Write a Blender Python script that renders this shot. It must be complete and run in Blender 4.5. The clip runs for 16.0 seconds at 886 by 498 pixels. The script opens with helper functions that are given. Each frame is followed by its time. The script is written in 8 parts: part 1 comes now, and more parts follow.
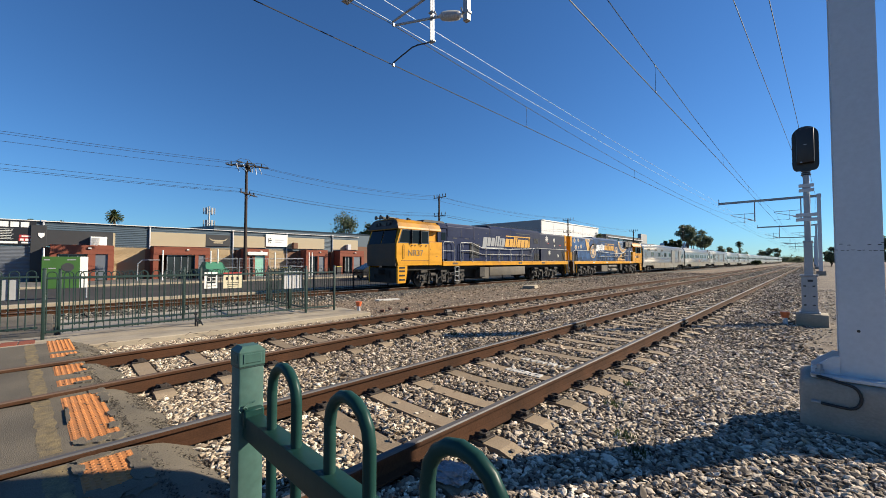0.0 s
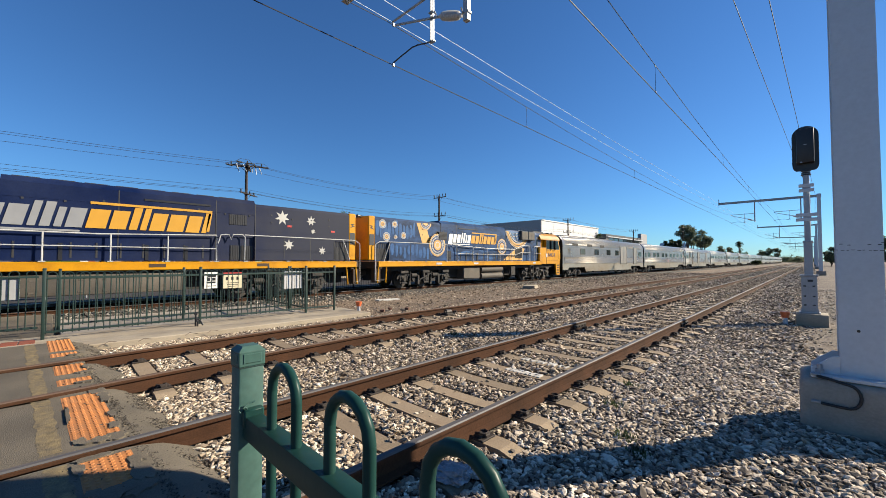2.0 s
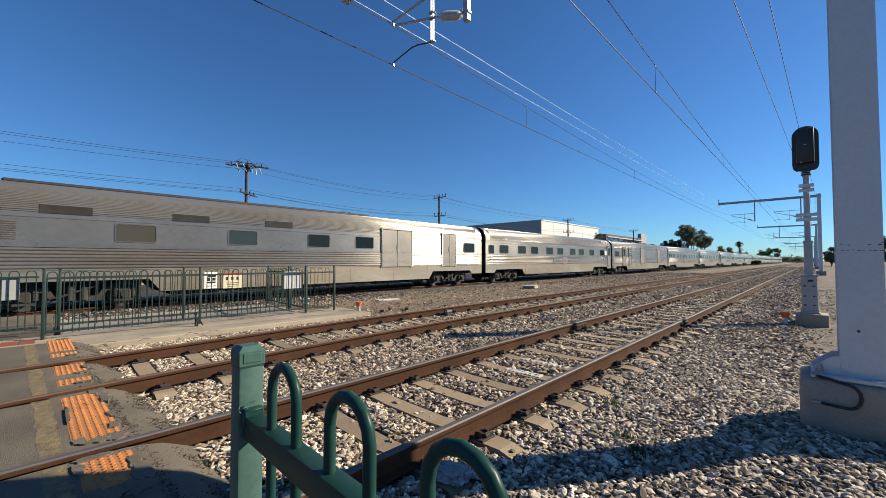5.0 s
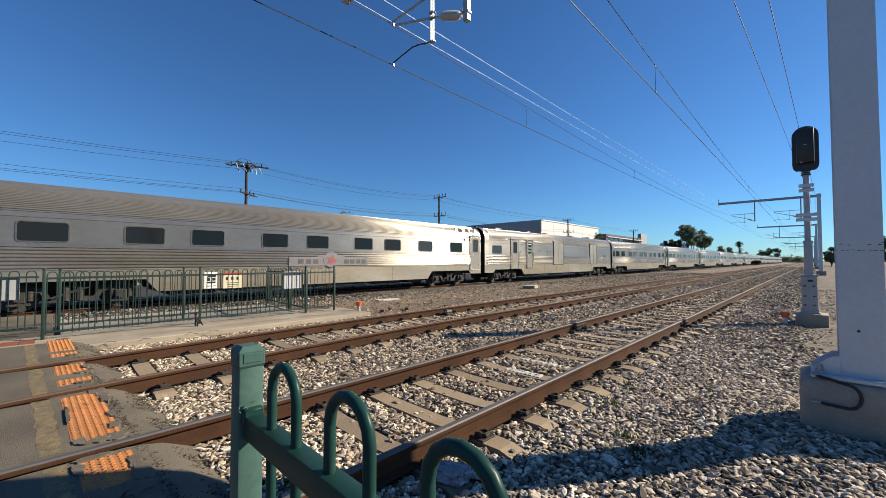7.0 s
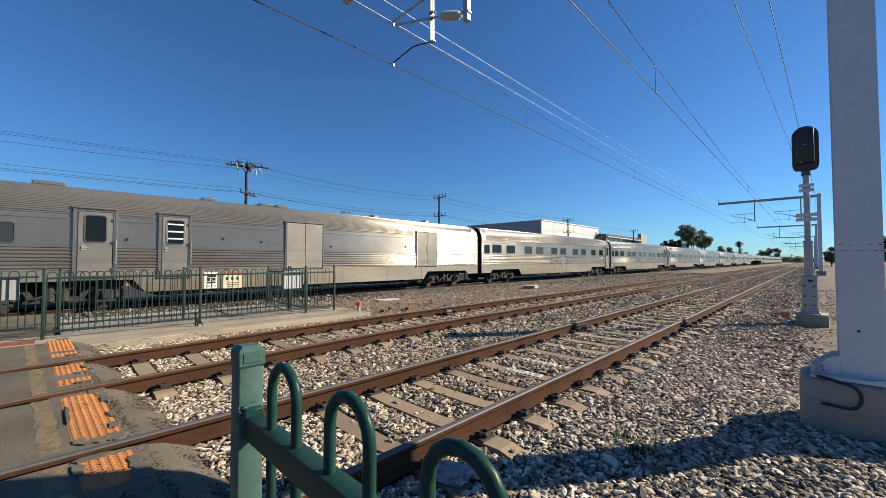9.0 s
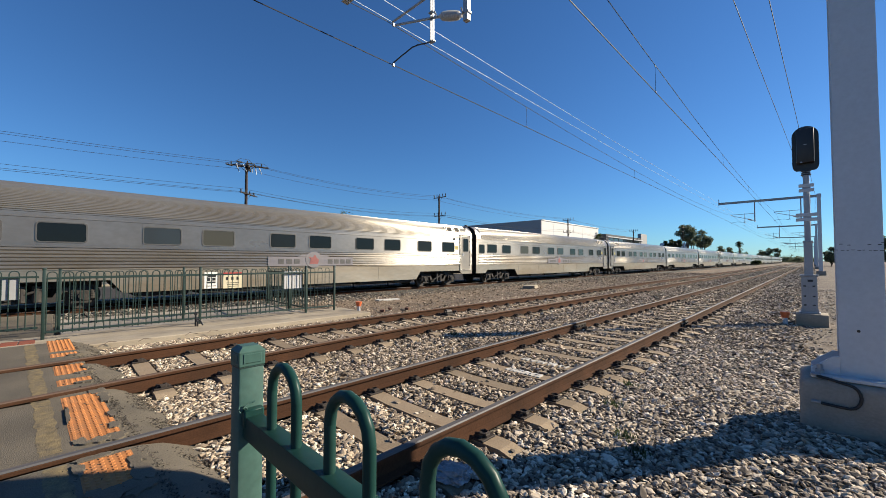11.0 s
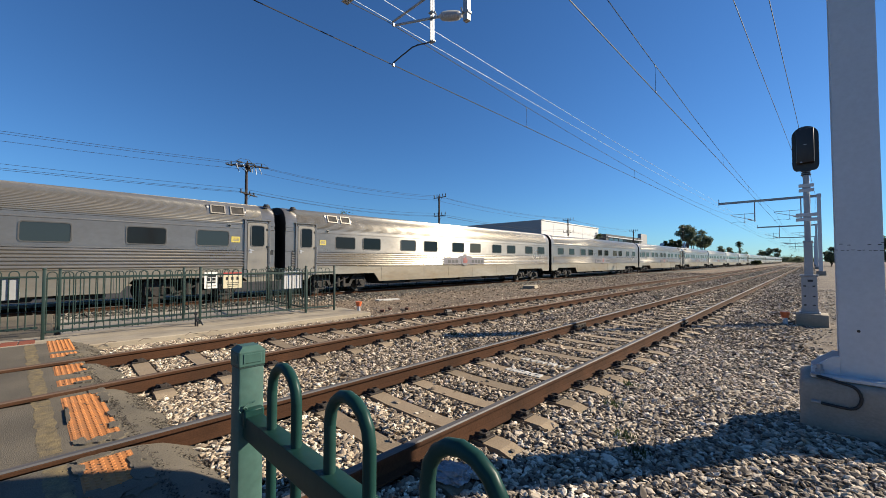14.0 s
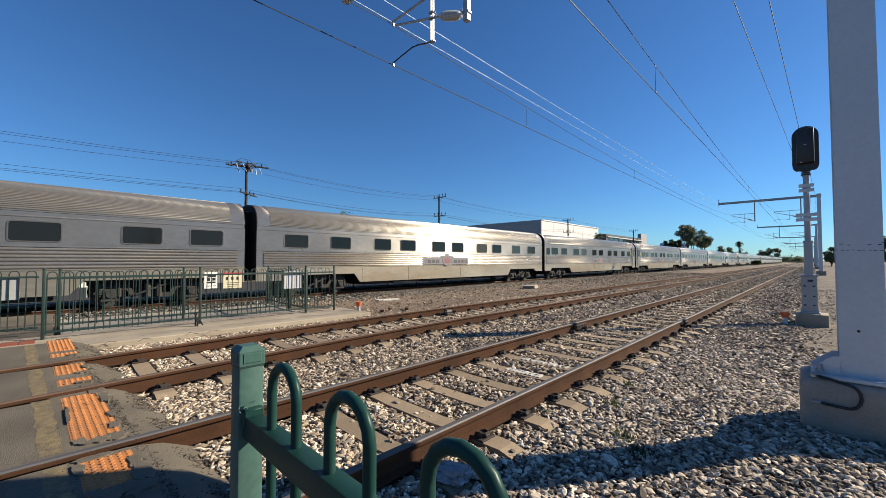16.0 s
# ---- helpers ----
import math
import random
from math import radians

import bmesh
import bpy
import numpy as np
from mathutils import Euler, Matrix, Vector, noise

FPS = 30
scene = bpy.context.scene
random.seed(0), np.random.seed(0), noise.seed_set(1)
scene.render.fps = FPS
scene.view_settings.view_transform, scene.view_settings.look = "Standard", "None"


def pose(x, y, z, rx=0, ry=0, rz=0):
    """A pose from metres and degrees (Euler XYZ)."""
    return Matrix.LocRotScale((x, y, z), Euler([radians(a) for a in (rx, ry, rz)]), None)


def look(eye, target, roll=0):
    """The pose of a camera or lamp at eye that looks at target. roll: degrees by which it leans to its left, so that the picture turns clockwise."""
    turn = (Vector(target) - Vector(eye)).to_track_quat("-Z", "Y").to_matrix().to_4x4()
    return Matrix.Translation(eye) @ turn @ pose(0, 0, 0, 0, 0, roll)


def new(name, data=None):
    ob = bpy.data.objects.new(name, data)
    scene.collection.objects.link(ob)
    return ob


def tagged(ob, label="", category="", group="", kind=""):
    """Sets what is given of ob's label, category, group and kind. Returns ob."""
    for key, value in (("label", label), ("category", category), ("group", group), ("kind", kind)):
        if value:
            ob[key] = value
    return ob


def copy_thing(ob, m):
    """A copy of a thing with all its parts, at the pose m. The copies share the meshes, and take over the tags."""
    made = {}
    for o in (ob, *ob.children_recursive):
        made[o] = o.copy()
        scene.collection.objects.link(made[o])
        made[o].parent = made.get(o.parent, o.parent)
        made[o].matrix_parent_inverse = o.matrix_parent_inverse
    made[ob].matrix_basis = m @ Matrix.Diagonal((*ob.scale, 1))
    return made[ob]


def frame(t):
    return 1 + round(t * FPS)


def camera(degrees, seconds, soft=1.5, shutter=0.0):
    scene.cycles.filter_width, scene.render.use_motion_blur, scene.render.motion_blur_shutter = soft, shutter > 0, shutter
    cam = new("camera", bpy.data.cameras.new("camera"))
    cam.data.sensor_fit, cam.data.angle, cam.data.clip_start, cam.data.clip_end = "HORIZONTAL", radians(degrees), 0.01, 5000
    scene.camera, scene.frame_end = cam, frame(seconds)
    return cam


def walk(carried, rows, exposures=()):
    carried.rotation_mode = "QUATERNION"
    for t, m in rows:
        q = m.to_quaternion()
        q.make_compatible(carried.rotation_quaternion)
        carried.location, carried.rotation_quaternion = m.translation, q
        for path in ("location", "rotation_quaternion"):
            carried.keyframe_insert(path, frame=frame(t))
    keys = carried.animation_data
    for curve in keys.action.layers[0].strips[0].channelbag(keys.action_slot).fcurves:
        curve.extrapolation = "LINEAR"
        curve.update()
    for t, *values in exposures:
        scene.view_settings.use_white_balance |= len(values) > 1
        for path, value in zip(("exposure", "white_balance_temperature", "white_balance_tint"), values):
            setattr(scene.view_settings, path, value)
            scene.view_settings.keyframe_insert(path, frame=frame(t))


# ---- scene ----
# ---------- camera ----------
cam = camera(98.55, 16.0, soft=0.5)
EYE = Vector((0.0, 0.0, 1.55))
YAW, PITCH = radians(44.1), radians(1.78)
AIM = EYE + Vector((-math.sin(YAW) * math.cos(PITCH), math.cos(YAW) * math.cos(PITCH), math.sin(PITCH)))
walk(cam, [(0.0, look(EYE, AIM)), (16.0, look(EYE, AIM))], [(0.0, 0.94), (1.0, 0.98), (2.0, 1.02), (2.6, 1.02), (3.2, 0.96), (4.0, 0.88), (7.0, 0.9), (16.0, 0.9)])

# ---------- sky, sun, exposure ----------
SUN_AZ, SUN_EL = radians(36.2), radians(28.0)
world = bpy.data.worlds.new("sky")
scene.world = world
world.use_nodes = True
wn = world.node_tree
sky = wn.nodes.new("ShaderNodeTexSky")
sky.sky_type = "NISHITA"
sky.sun_disc = False
sky.sun_elevation, sky.sun_rotation = SUN_EL, SUN_AZ
sky.air_density, sky.dust_density, sky.ozone_density = 1.0, 0.12, 2.6
wn.nodes["Background"].inputs["Strength"].default_value = 0.053
tint = wn.nodes.new("ShaderNodeMix")
tint.data_type, tint.blend_type = "RGBA", "MULTIPLY"
tint.inputs["Factor"].default_value = 1.0
tint.inputs["B"].default_value = (0.455, 0.825, 1.23, 1.0)
wn.links.new(sky.outputs[0], tint.inputs["A"])
wn.links.new(tint.outputs["Result"], wn.nodes["Background"].inputs["Color"])

sun_data = bpy.data.lights.new("sun", "SUN")
sun_data.energy, sun_data.angle, sun_data.color = 5.0, radians(0.53), (1.0, 0.88, 0.69)
sun = new("sun", sun_data)
sun.matrix_world = look((60 * math.sin(SUN_AZ), 60 * math.cos(SUN_AZ), 60 * math.tan(SUN_EL)), (0, 0, 0))
# ---------- materials ----------
def mat(name, col, rough=0.6, metal=0.0, var=0.18, scale=3.0, fine=60.0, bump=0.15, dirt=None, dirt_amount=0.35,
        piece=0.0, island=False, stretch=(1, 1, 1), emit=None, spec=0.5):
    """Base colour varied at two scales, worn and bumped; dirt is a second colour in blotches."""
    m = bpy.data.materials.new(name)
    m.use_nodes = True
    nt = m.node_tree
    b = nt.nodes["Principled BSDF"]
    b.inputs["Roughness"].default_value, b.inputs["Metallic"].default_value = rough, metal
    b.inputs["Specular IOR Level"].default_value = spec
    tc = nt.nodes.new("ShaderNodeTexCoord")
    mp = nt.nodes.new("ShaderNodeMapping")
    mp.inputs["Scale"].default_value = stretch
    nt.links.new(tc.outputs["Object"], mp.inputs["Vector"])
    big = nt.nodes.new("ShaderNodeTexNoise")
    big.inputs["Scale"].default_value, big.inputs["Detail"].default_value = scale, 6
    small = nt.nodes.new("ShaderNodeTexNoise")
    small.inputs["Scale"].default_value, small.inputs["Detail"].default_value = fine, 3
    for n in (big, small):
        nt.links.new(mp.outputs[0], n.inputs["Vector"])
    add = nt.nodes.new("ShaderNodeMath")
    add.operation = "ADD"
    nt.links.new(big.outputs["Fac"], add.inputs[0])
    nt.links.new(small.outputs["Fac"], add.inputs[1])
    rng = nt.nodes.new("ShaderNodeMapRange")
    rng.inputs["From Min"].default_value, rng.inputs["From Max"].default_value = 0.65, 1.35
    rng.inputs["To Min"].default_value, rng.inputs["To Max"].default_value = 1 - var, 1 + var
    nt.links.new(add.outputs[0], rng.inputs["Value"])
    value = rng.outputs[0]
    if piece or island:
        if island:
            info = nt.nodes.new("ShaderNodeNewGeometry").outputs["Random Per Island"]
        else:
            info = nt.nodes.new("ShaderNodeObjectInfo").outputs["Random"]
        pr = nt.nodes.new("ShaderNodeMapRange")
        pr.inputs["To Min"].default_value, pr.inputs["To Max"].default_value = 1 - piece, 1 + piece
        nt.links.new(info, pr.inputs["Value"])
        mul = nt.nodes.new("ShaderNodeMath")
        mul.operation = "MULTIPLY"
        nt.links.new(value, mul.inputs[0])
        nt.links.new(pr.outputs[0], mul.inputs[1])
        value = mul.outputs[0]
    base = nt.nodes.new("ShaderNodeMix")
    base.data_type = "RGBA"
    base.inputs["A"].default_value = (*col, 1)
    base.inputs["B"].default_value = (*(dirt or col), 1)
    if dirt:
        dn = nt.nodes.new("ShaderNodeTexNoise")
        dn.inputs["Scale"].default_value, dn.inputs["Detail"].default_value = scale * 0.6, 8
        dn.inputs["Roughness"].default_value = 0.65
        nt.links.new(mp.outputs[0], dn.inputs["Vector"])
        dr = nt.nodes.new("ShaderNodeMapRange")
        dr.inputs["From Min"].default_value, dr.inputs["From Max"].default_value = 0.62 - dirt_amount * 0.4, 0.72
        nt.links.new(dn.outputs["Fac"], dr.inputs["Value"])
        nt.links.new(dr.outputs[0], base.inputs["Factor"])
    else:
        base.inputs["Factor"].default_value = 0
    shade = nt.nodes.new("ShaderNodeVectorMath")
    shade.operation = "SCALE"
    nt.links.new(base.outputs["Result"], shade.inputs[0])
    nt.links.new(value, shade.inputs["Scale"])
    nt.links.new(shade.outputs[0], b.inputs["Base Color"])
    if bump:
        bp = nt.nodes.new("ShaderNodeBump")
        bp.inputs["Strength"].default_value, bp.inputs["Distance"].default_value = bump, 0.01
        nt.links.new(small.outputs["Fac"], bp.inputs["Height"])
        nt.links.new(bp.outputs[0], b.inputs["Normal"])
    rr = nt.nodes.new("ShaderNodeMapRange")
    rr.inputs["To Min"].default_value, rr.inputs["To Max"].default_value = max(0.02, rough - 0.1), min(1, rough + 0.1)
    nt.links.new(big.outputs["Fac"], rr.inputs["Value"])
    nt.links.new(rr.outputs[0], b.inputs["Roughness"])
    if emit:
        b.inputs["Emission Color"].default_value, b.inputs["Emission Strength"].default_value = (*col, 1), emit
    return m


def ramp_mat(name, stops, rough=0.9, fine=40.0, bump=0.3, var=0.25, leaf=False):
    """A different tone for every island of the mesh, out of the stops."""
    m = bpy.data.materials.new(name)
    m.use_nodes = True
    nt = m.node_tree
    b = nt.nodes["Principled BSDF"]
    b.inputs["Roughness"].default_value = rough
    geo = nt.nodes.new("ShaderNodeNewGeometry")
    ramp = nt.nodes.new("ShaderNodeValToRGB")
    ramp.color_ramp.interpolation = "LINEAR"
    while len(ramp.color_ramp.elements) < len(stops):
        ramp.color_ramp.elements.new(0.5)
    for e, (p, c) in zip(ramp.color_ramp.elements, stops):
        e.position, e.color = p, (*c, 1)
    nt.links.new(geo.outputs["Random Per Island"], ramp.inputs[0])
    tc = nt.nodes.new("ShaderNodeTexCoord")
    ns = nt.nodes.new("ShaderNodeTexNoise")
    ns.inputs["Scale"].default_value, ns.inputs["Detail"].default_value = fine, 4
    nt.links.new(tc.outputs["Object"], ns.inputs["Vector"])
    rng = nt.nodes.new("ShaderNodeMapRange")
    rng.inputs["From Min"].default_value, rng.inputs["From Max"].default_value = 0.3, 0.7
    rng.inputs["To Min"].default_value, rng.inputs["To Max"].default_value = 1 - var, 1 + var
    nt.links.new(ns.outputs["Fac"], rng.inputs["Value"])
    sc = nt.nodes.new("ShaderNodeVectorMath")
    sc.operation = "SCALE"
    nt.links.new(ramp.outputs[0], sc.inputs[0])
    nt.links.new(rng.outputs[0], sc.inputs["Scale"])
    nt.links.new(sc.outputs[0], b.inputs["Base Color"])
    bp = nt.nodes.new("ShaderNodeBump")
    bp.inputs["Strength"].default_value, bp.inputs["Distance"].default_value = bump, 0.01
    nt.links.new(ns.outputs["Fac"], bp.inputs["Height"])
    nt.links.new(bp.outputs[0], b.inputs["Normal"])
    if leaf:
        # thin leaves let the sun through
        thin = nt.nodes.new("ShaderNodeBsdfTranslucent")
        nt.links.new(sc.outputs[0], thin.inputs["Color"])
        both = nt.nodes.new("ShaderNodeMixShader")
        both.inputs[0].default_value = 0.5
        nt.links.new(b.outputs[0], both.inputs[1])
        nt.links.new(thin.outputs[0], both.inputs[2])
        nt.links.new(both.outputs[0], nt.nodes["Material Output"].inputs["Surface"])
    return m


def gravel_mat(name, stops, size, bump=1.0):
    """Loose stones too far off to be built: cells with their own tone and relief."""
    m = bpy.data.materials.new(name)
    m.use_nodes = True
    nt = m.node_tree
    b = nt.nodes["Principled BSDF"]
    b.inputs["Roughness"].default_value = 0.95
    tc = nt.nodes.new("ShaderNodeTexCoord")
    vo = nt.nodes.new("ShaderNodeTexVoronoi")
    vo.inputs["Scale"].default_value = 1.0 / size
    nt.links.new(tc.outputs["Object"], vo.inputs["Vector"])
    sep = nt.nodes.new("ShaderNodeSeparateColor")
    nt.links.new(vo.outputs["Color"], sep.inputs[0])
    ramp = nt.nodes.new("ShaderNodeValToRGB")
    while len(ramp.color_ramp.elements) < len(stops):
        ramp.color_ramp.elements.new(0.5)
    for e, (p, c) in zip(ramp.color_ramp.elements, stops):
        e.position, e.color = p, (*c, 1)
    nt.links.new(sep.outputs[0], ramp.inputs[0])
    big = nt.nodes.new("ShaderNodeTexNoise")
    big.inputs["Scale"].default_value, big.inputs["Detail"].default_value = 0.35, 6
    nt.links.new(tc.outputs["Object"], big.inputs["Vector"])
    rng = nt.nodes.new("ShaderNodeMapRange")
    rng.inputs["From Min"].default_value, rng.inputs["From Max"].default_value = 0.3, 0.7
    rng.inputs["To Min"].default_value, rng.inputs["To Max"].default_value = 0.75, 1.25
    nt.links.new(big.outputs["Fac"], rng.inputs["Value"])
    sc = nt.nodes.new("ShaderNodeVectorMath")
    sc.operation = "SCALE"
    nt.links.new(ramp.outputs[0], sc.inputs[0])
    nt.links.new(rng.outputs[0], sc.inputs["Scale"])
    nt.links.new(sc.outputs[0], b.inputs["Base Color"])
    bp = nt.nodes.new("ShaderNodeBump")
    bp.inputs["Strength"].default_value, bp.inputs["Distance"].default_value = bump, size * 0.6
    bp.invert = True
    nt.links.new(vo.outputs["Distance"], bp.inputs["Height"])
    nt.links.new(bp.outputs[0], b.inputs["Normal"])
    return m


STONES = [(0.0, (0.055, 0.041, 0.029)), (0.25, (0.15, 0.114, 0.08)), (0.5, (0.26, 0.204, 0.143)), (0.75, (0.37, 0.295, 0.212)), (1.0, (0.62, 0.53, 0.42))]
GREYSTONES = [(0.0, (0.065, 0.051, 0.039)), (0.25, (0.175, 0.141, 0.106)), (0.55, (0.325, 0.265, 0.197)), (0.85, (0.52, 0.43, 0.33)), (1.0, (0.68, 0.6, 0.49))]
M_STONE = ramp_mat("ballast_stone", STONES)
M_STONE_D = ramp_mat("dark_ballast_stone", [(0.0, (0.0234, 0.0211, 0.0179)), (0.5, (0.078, 0.0702, 0.0585)), (0.85, (0.172, 0.156, 0.129)), (1.0, (0.39, 0.359, 0.312))])
M_FORECOURT = mat("forecourt_paving", (0.117, 0.111, 0.101), 0.9, var=0.15, scale=0.6, fine=20, bump=0.15, dirt=(0.0858, 0.0803, 0.0741), dirt_amount=0.5)
M_STONE_L = ramp_mat("washed_ballast_stone", [(p, tuple(min(0.75, 1.3 * v) for v in c)) for p, c in STONES])
M_STONE_G = ramp_mat("ballast_stone_grey", GREYSTONES)
# bed tones are darkened: shade between the loose stones is in their colour
M_BALLAST = gravel_mat("shaded_ballast_bed", [(0, (0.0234, 0.0195, 0.0156)), (0.5, (0.078, 0.0647, 0.0499)), (1, (0.179, 0.148, 0.113))], 0.055)
M_BALLAST_G = gravel_mat("shaded_ballast_bed_grey", [(0, (0.0203, 0.0187, 0.0164)), (0.5, (0.0663, 0.0601, 0.0499)), (1, (0.156, 0.139, 0.115))], 0.055)
M_BROWNGRAVEL = gravel_mat("brown_gravel", [(0, (0.068, 0.046, 0.029)), (0.5, (0.15, 0.105, 0.066)), (1, (0.27, 0.2, 0.136))], 0.032, 0.6)
M_DIRT = gravel_mat("dirt", [(0, (0.07, 0.052, 0.037)), (0.6, (0.125, 0.095, 0.068)), (1, (0.2, 0.158, 0.118))], 0.04, 0.5)
M_ASPHALT = mat("asphalt", (0.078, 0.067, 0.05), 0.92, var=0.4, scale=1.1, fine=120, bump=0.6, dirt=(0.135, 0.112, 0.08), dirt_amount=0.7)
M_ROAD = mat("road_asphalt", (0.042, 0.041, 0.041), 0.95, var=0.2, scale=0.3, fine=20, bump=0.2, dirt=(0.065, 0.062, 0.058), spec=0.15)
M_CONC = mat("concrete", (0.328, 0.281, 0.211), 0.9, var=0.16, scale=1.6, fine=45, bump=0.2, dirt=(0.234, 0.191, 0.136), dirt_amount=0.6)
M_CONC_G = mat("grey_concrete", (0.297, 0.27, 0.23), 0.9, var=0.16, scale=2.2, fine=45, bump=0.2, dirt=(0.216, 0.18, 0.144), dirt_amount=0.55)
M_SLEEPER = mat("sleeper_concrete", (0.244, 0.187, 0.122), 0.92, var=0.2, scale=3, fine=60, bump=0.35, dirt=(0.187, 0.133, 0.0858), dirt_amount=0.6, piece=0.18)
M_WHITEPAINT = mat("worn_white_paint", (0.562, 0.546, 0.515), 0.8, var=0.15, scale=8, bump=0.2, dirt=(0.312, 0.281, 0.234), dirt_amount=0.5)
M_RUST = mat("rusty_rail", (0.06, 0.028, 0.015), 0.85, var=0.3, scale=2.5, fine=70, bump=0.25, dirt=(0.038, 0.02, 0.012), dirt_amount=0.55, spec=0.12)
M_RAILHEAD = mat("polished_rail_head", (0.1, 0.096, 0.097), 0.64, 0.3, var=0.15, scale=6, fine=80, bump=0.03, stretch=(6, 0.3, 1), dirt=(0.12, 0.098, 0.085), spec=0.25)
M_RAILDULL = mat("dull_rail_head", (0.1, 0.065, 0.047), 0.7, 0.15, var=0.15, scale=6, fine=80, bump=0.05, stretch=(6, 0.3, 1), dirt=(0.13, 0.08, 0.055), spec=0.3)
M_CLIP = mat("rail_clip", (0.0315, 0.0234, 0.0189), 0.8, 0.2, var=0.3, bump=0.3)
# a lighter, greyer green than the rails and hoops
M_GREENPOST = mat("pale_green_post", (0.04, 0.094, 0.078), 0.5, var=0.2, scale=4, fine=40, bump=0.04, dirt=(0.07, 0.12, 0.102), dirt_amount=0.4, spec=0.3)
M_GREEN = mat("green_powder_coat", (0.011, 0.042, 0.036), 0.4, var=0.12, scale=5, fine=40, bump=0.03, dirt=(0.02, 0.052, 0.045), dirt_amount=0.3, spec=0.13)
M_GREEN_F = mat("green_fence_paint", (0.0101, 0.0281, 0.0234), 0.5, var=0.12, bump=0.03)
M_GALV = mat("galvanised_steel", (0.3, 0.31, 0.325), 0.55, 0.4, var=0.09, scale=1.3, fine=26, bump=0.03, dirt=(0.36, 0.38, 0.42), dirt_amount=0.5)
M_MASTGREY = mat("mast_grey", (0.504, 0.526, 0.554), 0.6, 0.15, var=0.07, scale=1.0, fine=30, bump=0.03, dirt=(0.47, 0.493, 0.526), dirt_amount=0.5)
M_BLACK = mat("black_paint", (0.012, 0.012, 0.014), 0.45, var=0.2, bump=0.03)
M_RUBBER = mat("black_rubber", (0.012, 0.012, 0.013), 0.6, var=0.2, bump=0.05)
M_WIRE = mat("dark_wire", (0.03, 0.03, 0.035), 0.6, 0.3, bump=0)
M_BRIGHTWIRE = mat("bright_aluminium_wire", (0.85, 0.86, 0.88), 0.35, 0.6, bump=0)
M_PORCELAIN = mat("grey_porcelain", (0.42, 0.42, 0.43), 0.3, var=0.1, bump=0.02)
M_TACTILE = mat("orange_tactile", (0.452, 0.172, 0.0468), 0.8, var=0.2, scale=6, fine=60, bump=0.2, dirt=(0.234, 0.109, 0.0468), dirt_amount=0.45, piece=0.1)
M_YELLOWLINE = mat("worn_yellow_line", (0.225, 0.165, 0.072), 0.9, var=0.45, scale=16, fine=130, bump=0.5, dirt=(0.09, 0.076, 0.055), dirt_amount=0.9)
M_ORANGE = mat("orange_plastic", (0.562, 0.125, 0.039), 0.5, var=0.1, bump=0.02)
M_WHITE = mat("white_board", (0.702, 0.693, 0.657), 0.55, var=0.05, bump=0.02)
M_CREAMSIGN = mat("cream_sign", (0.562, 0.499, 0.343), 0.55, var=0.06, bump=0.02)
M_RED = mat("red_paint", (0.429, 0.0351, 0.0312), 0.5, var=0.1, bump=0.02)
M_DARK = mat("dark_underframe", (0.0119, 0.011, 0.0102), 0.8, 0.1, var=0.35, scale=3, fine=40, bump=0.3, dirt=(0.034, 0.0289, 0.0238), dirt_amount=0.45)
M_BOGIE = mat("dusty_bogie", (0.0263, 0.024, 0.0225), 0.8, 0.15, var=0.35, scale=4, fine=40, bump=0.3, dirt=(0.075, 0.0638, 0.0525), dirt_amount=0.4)
M_WHEEL = mat("wheel_steel", (0.055, 0.048, 0.043), 0.6, 0.4, var=0.25, bump=0.05)
M_YELLOW = mat("loco_yellow", (0.55, 0.25, 0.002), 0.45, spec=0.3, var=0.1, scale=1.5, fine=30, bump=0.02, dirt=(0.4, 0.17, 0.003), dirt_amount=0.35)
# weathered paint, darkened further to hold the shade of the tilted panels
M_YELLOW_R = mat("weathered_shaded_roof_yellow", (0.44, 0.195, 0.004), 0.5, spec=0.3, var=0.16, scale=1.1, fine=26, bump=0.03, stretch=(1, 1, 0.4), dirt=(0.16, 0.08, 0.02), dirt_amount=0.55)
M_TANK = mat("dusty_grey_tank", (0.075, 0.066, 0.055), 0.75, 0.1, var=0.25, scale=2, fine=30, bump=0.1, dirt=(0.11, 0.092, 0.07), dirt_amount=0.5)
# grime, plus the nose's shade painted in as a darker yellow
M_YELLOW_D = mat("grimy_shaded_yellow", (0.07, 0.034, 0.01), 0.6, var=0.25, scale=1.5, fine=30, bump=0.04, dirt=(0.03, 0.021, 0.014), dirt_amount=0.75)
M_BLUE = mat("loco_blue", (0.0025, 0.009, 0.044), 0.5, spec=0.12, var=0.14, scale=0.8, fine=24, bump=0.02, dirt=(0.016, 0.025, 0.065), dirt_amount=0.6)
M_BLUEART = mat("mottled_art_blue", (0.008, 0.016, 0.036), 0.45, spec=0.22, var=0.25, scale=1.3, fine=20, bump=0.02, stretch=(1, 1.0, 1.9), dirt=(0.028, 0.075, 0.19), dirt_amount=0.75)
M_STROKE = mat("art_mid_blue", (0.035, 0.1, 0.24), 0.5, spec=0.22, var=0.3, scale=2.2, fine=16, bump=0.02, stretch=(1, 2.5, 0.8), dirt=(0.02, 0.05, 0.13), dirt_amount=0.4)
M_GOLD = mat("art_gold", (0.562, 0.328, 0.0936), 0.5, var=0.2, scale=3, fine=40, bump=0.02, dirt=(0.39, 0.211, 0.0468), dirt_amount=0.4)
M_ARTWHITE = mat("art_white", (0.437, 0.429, 0.398), 0.5, var=0.1, bump=0.02)
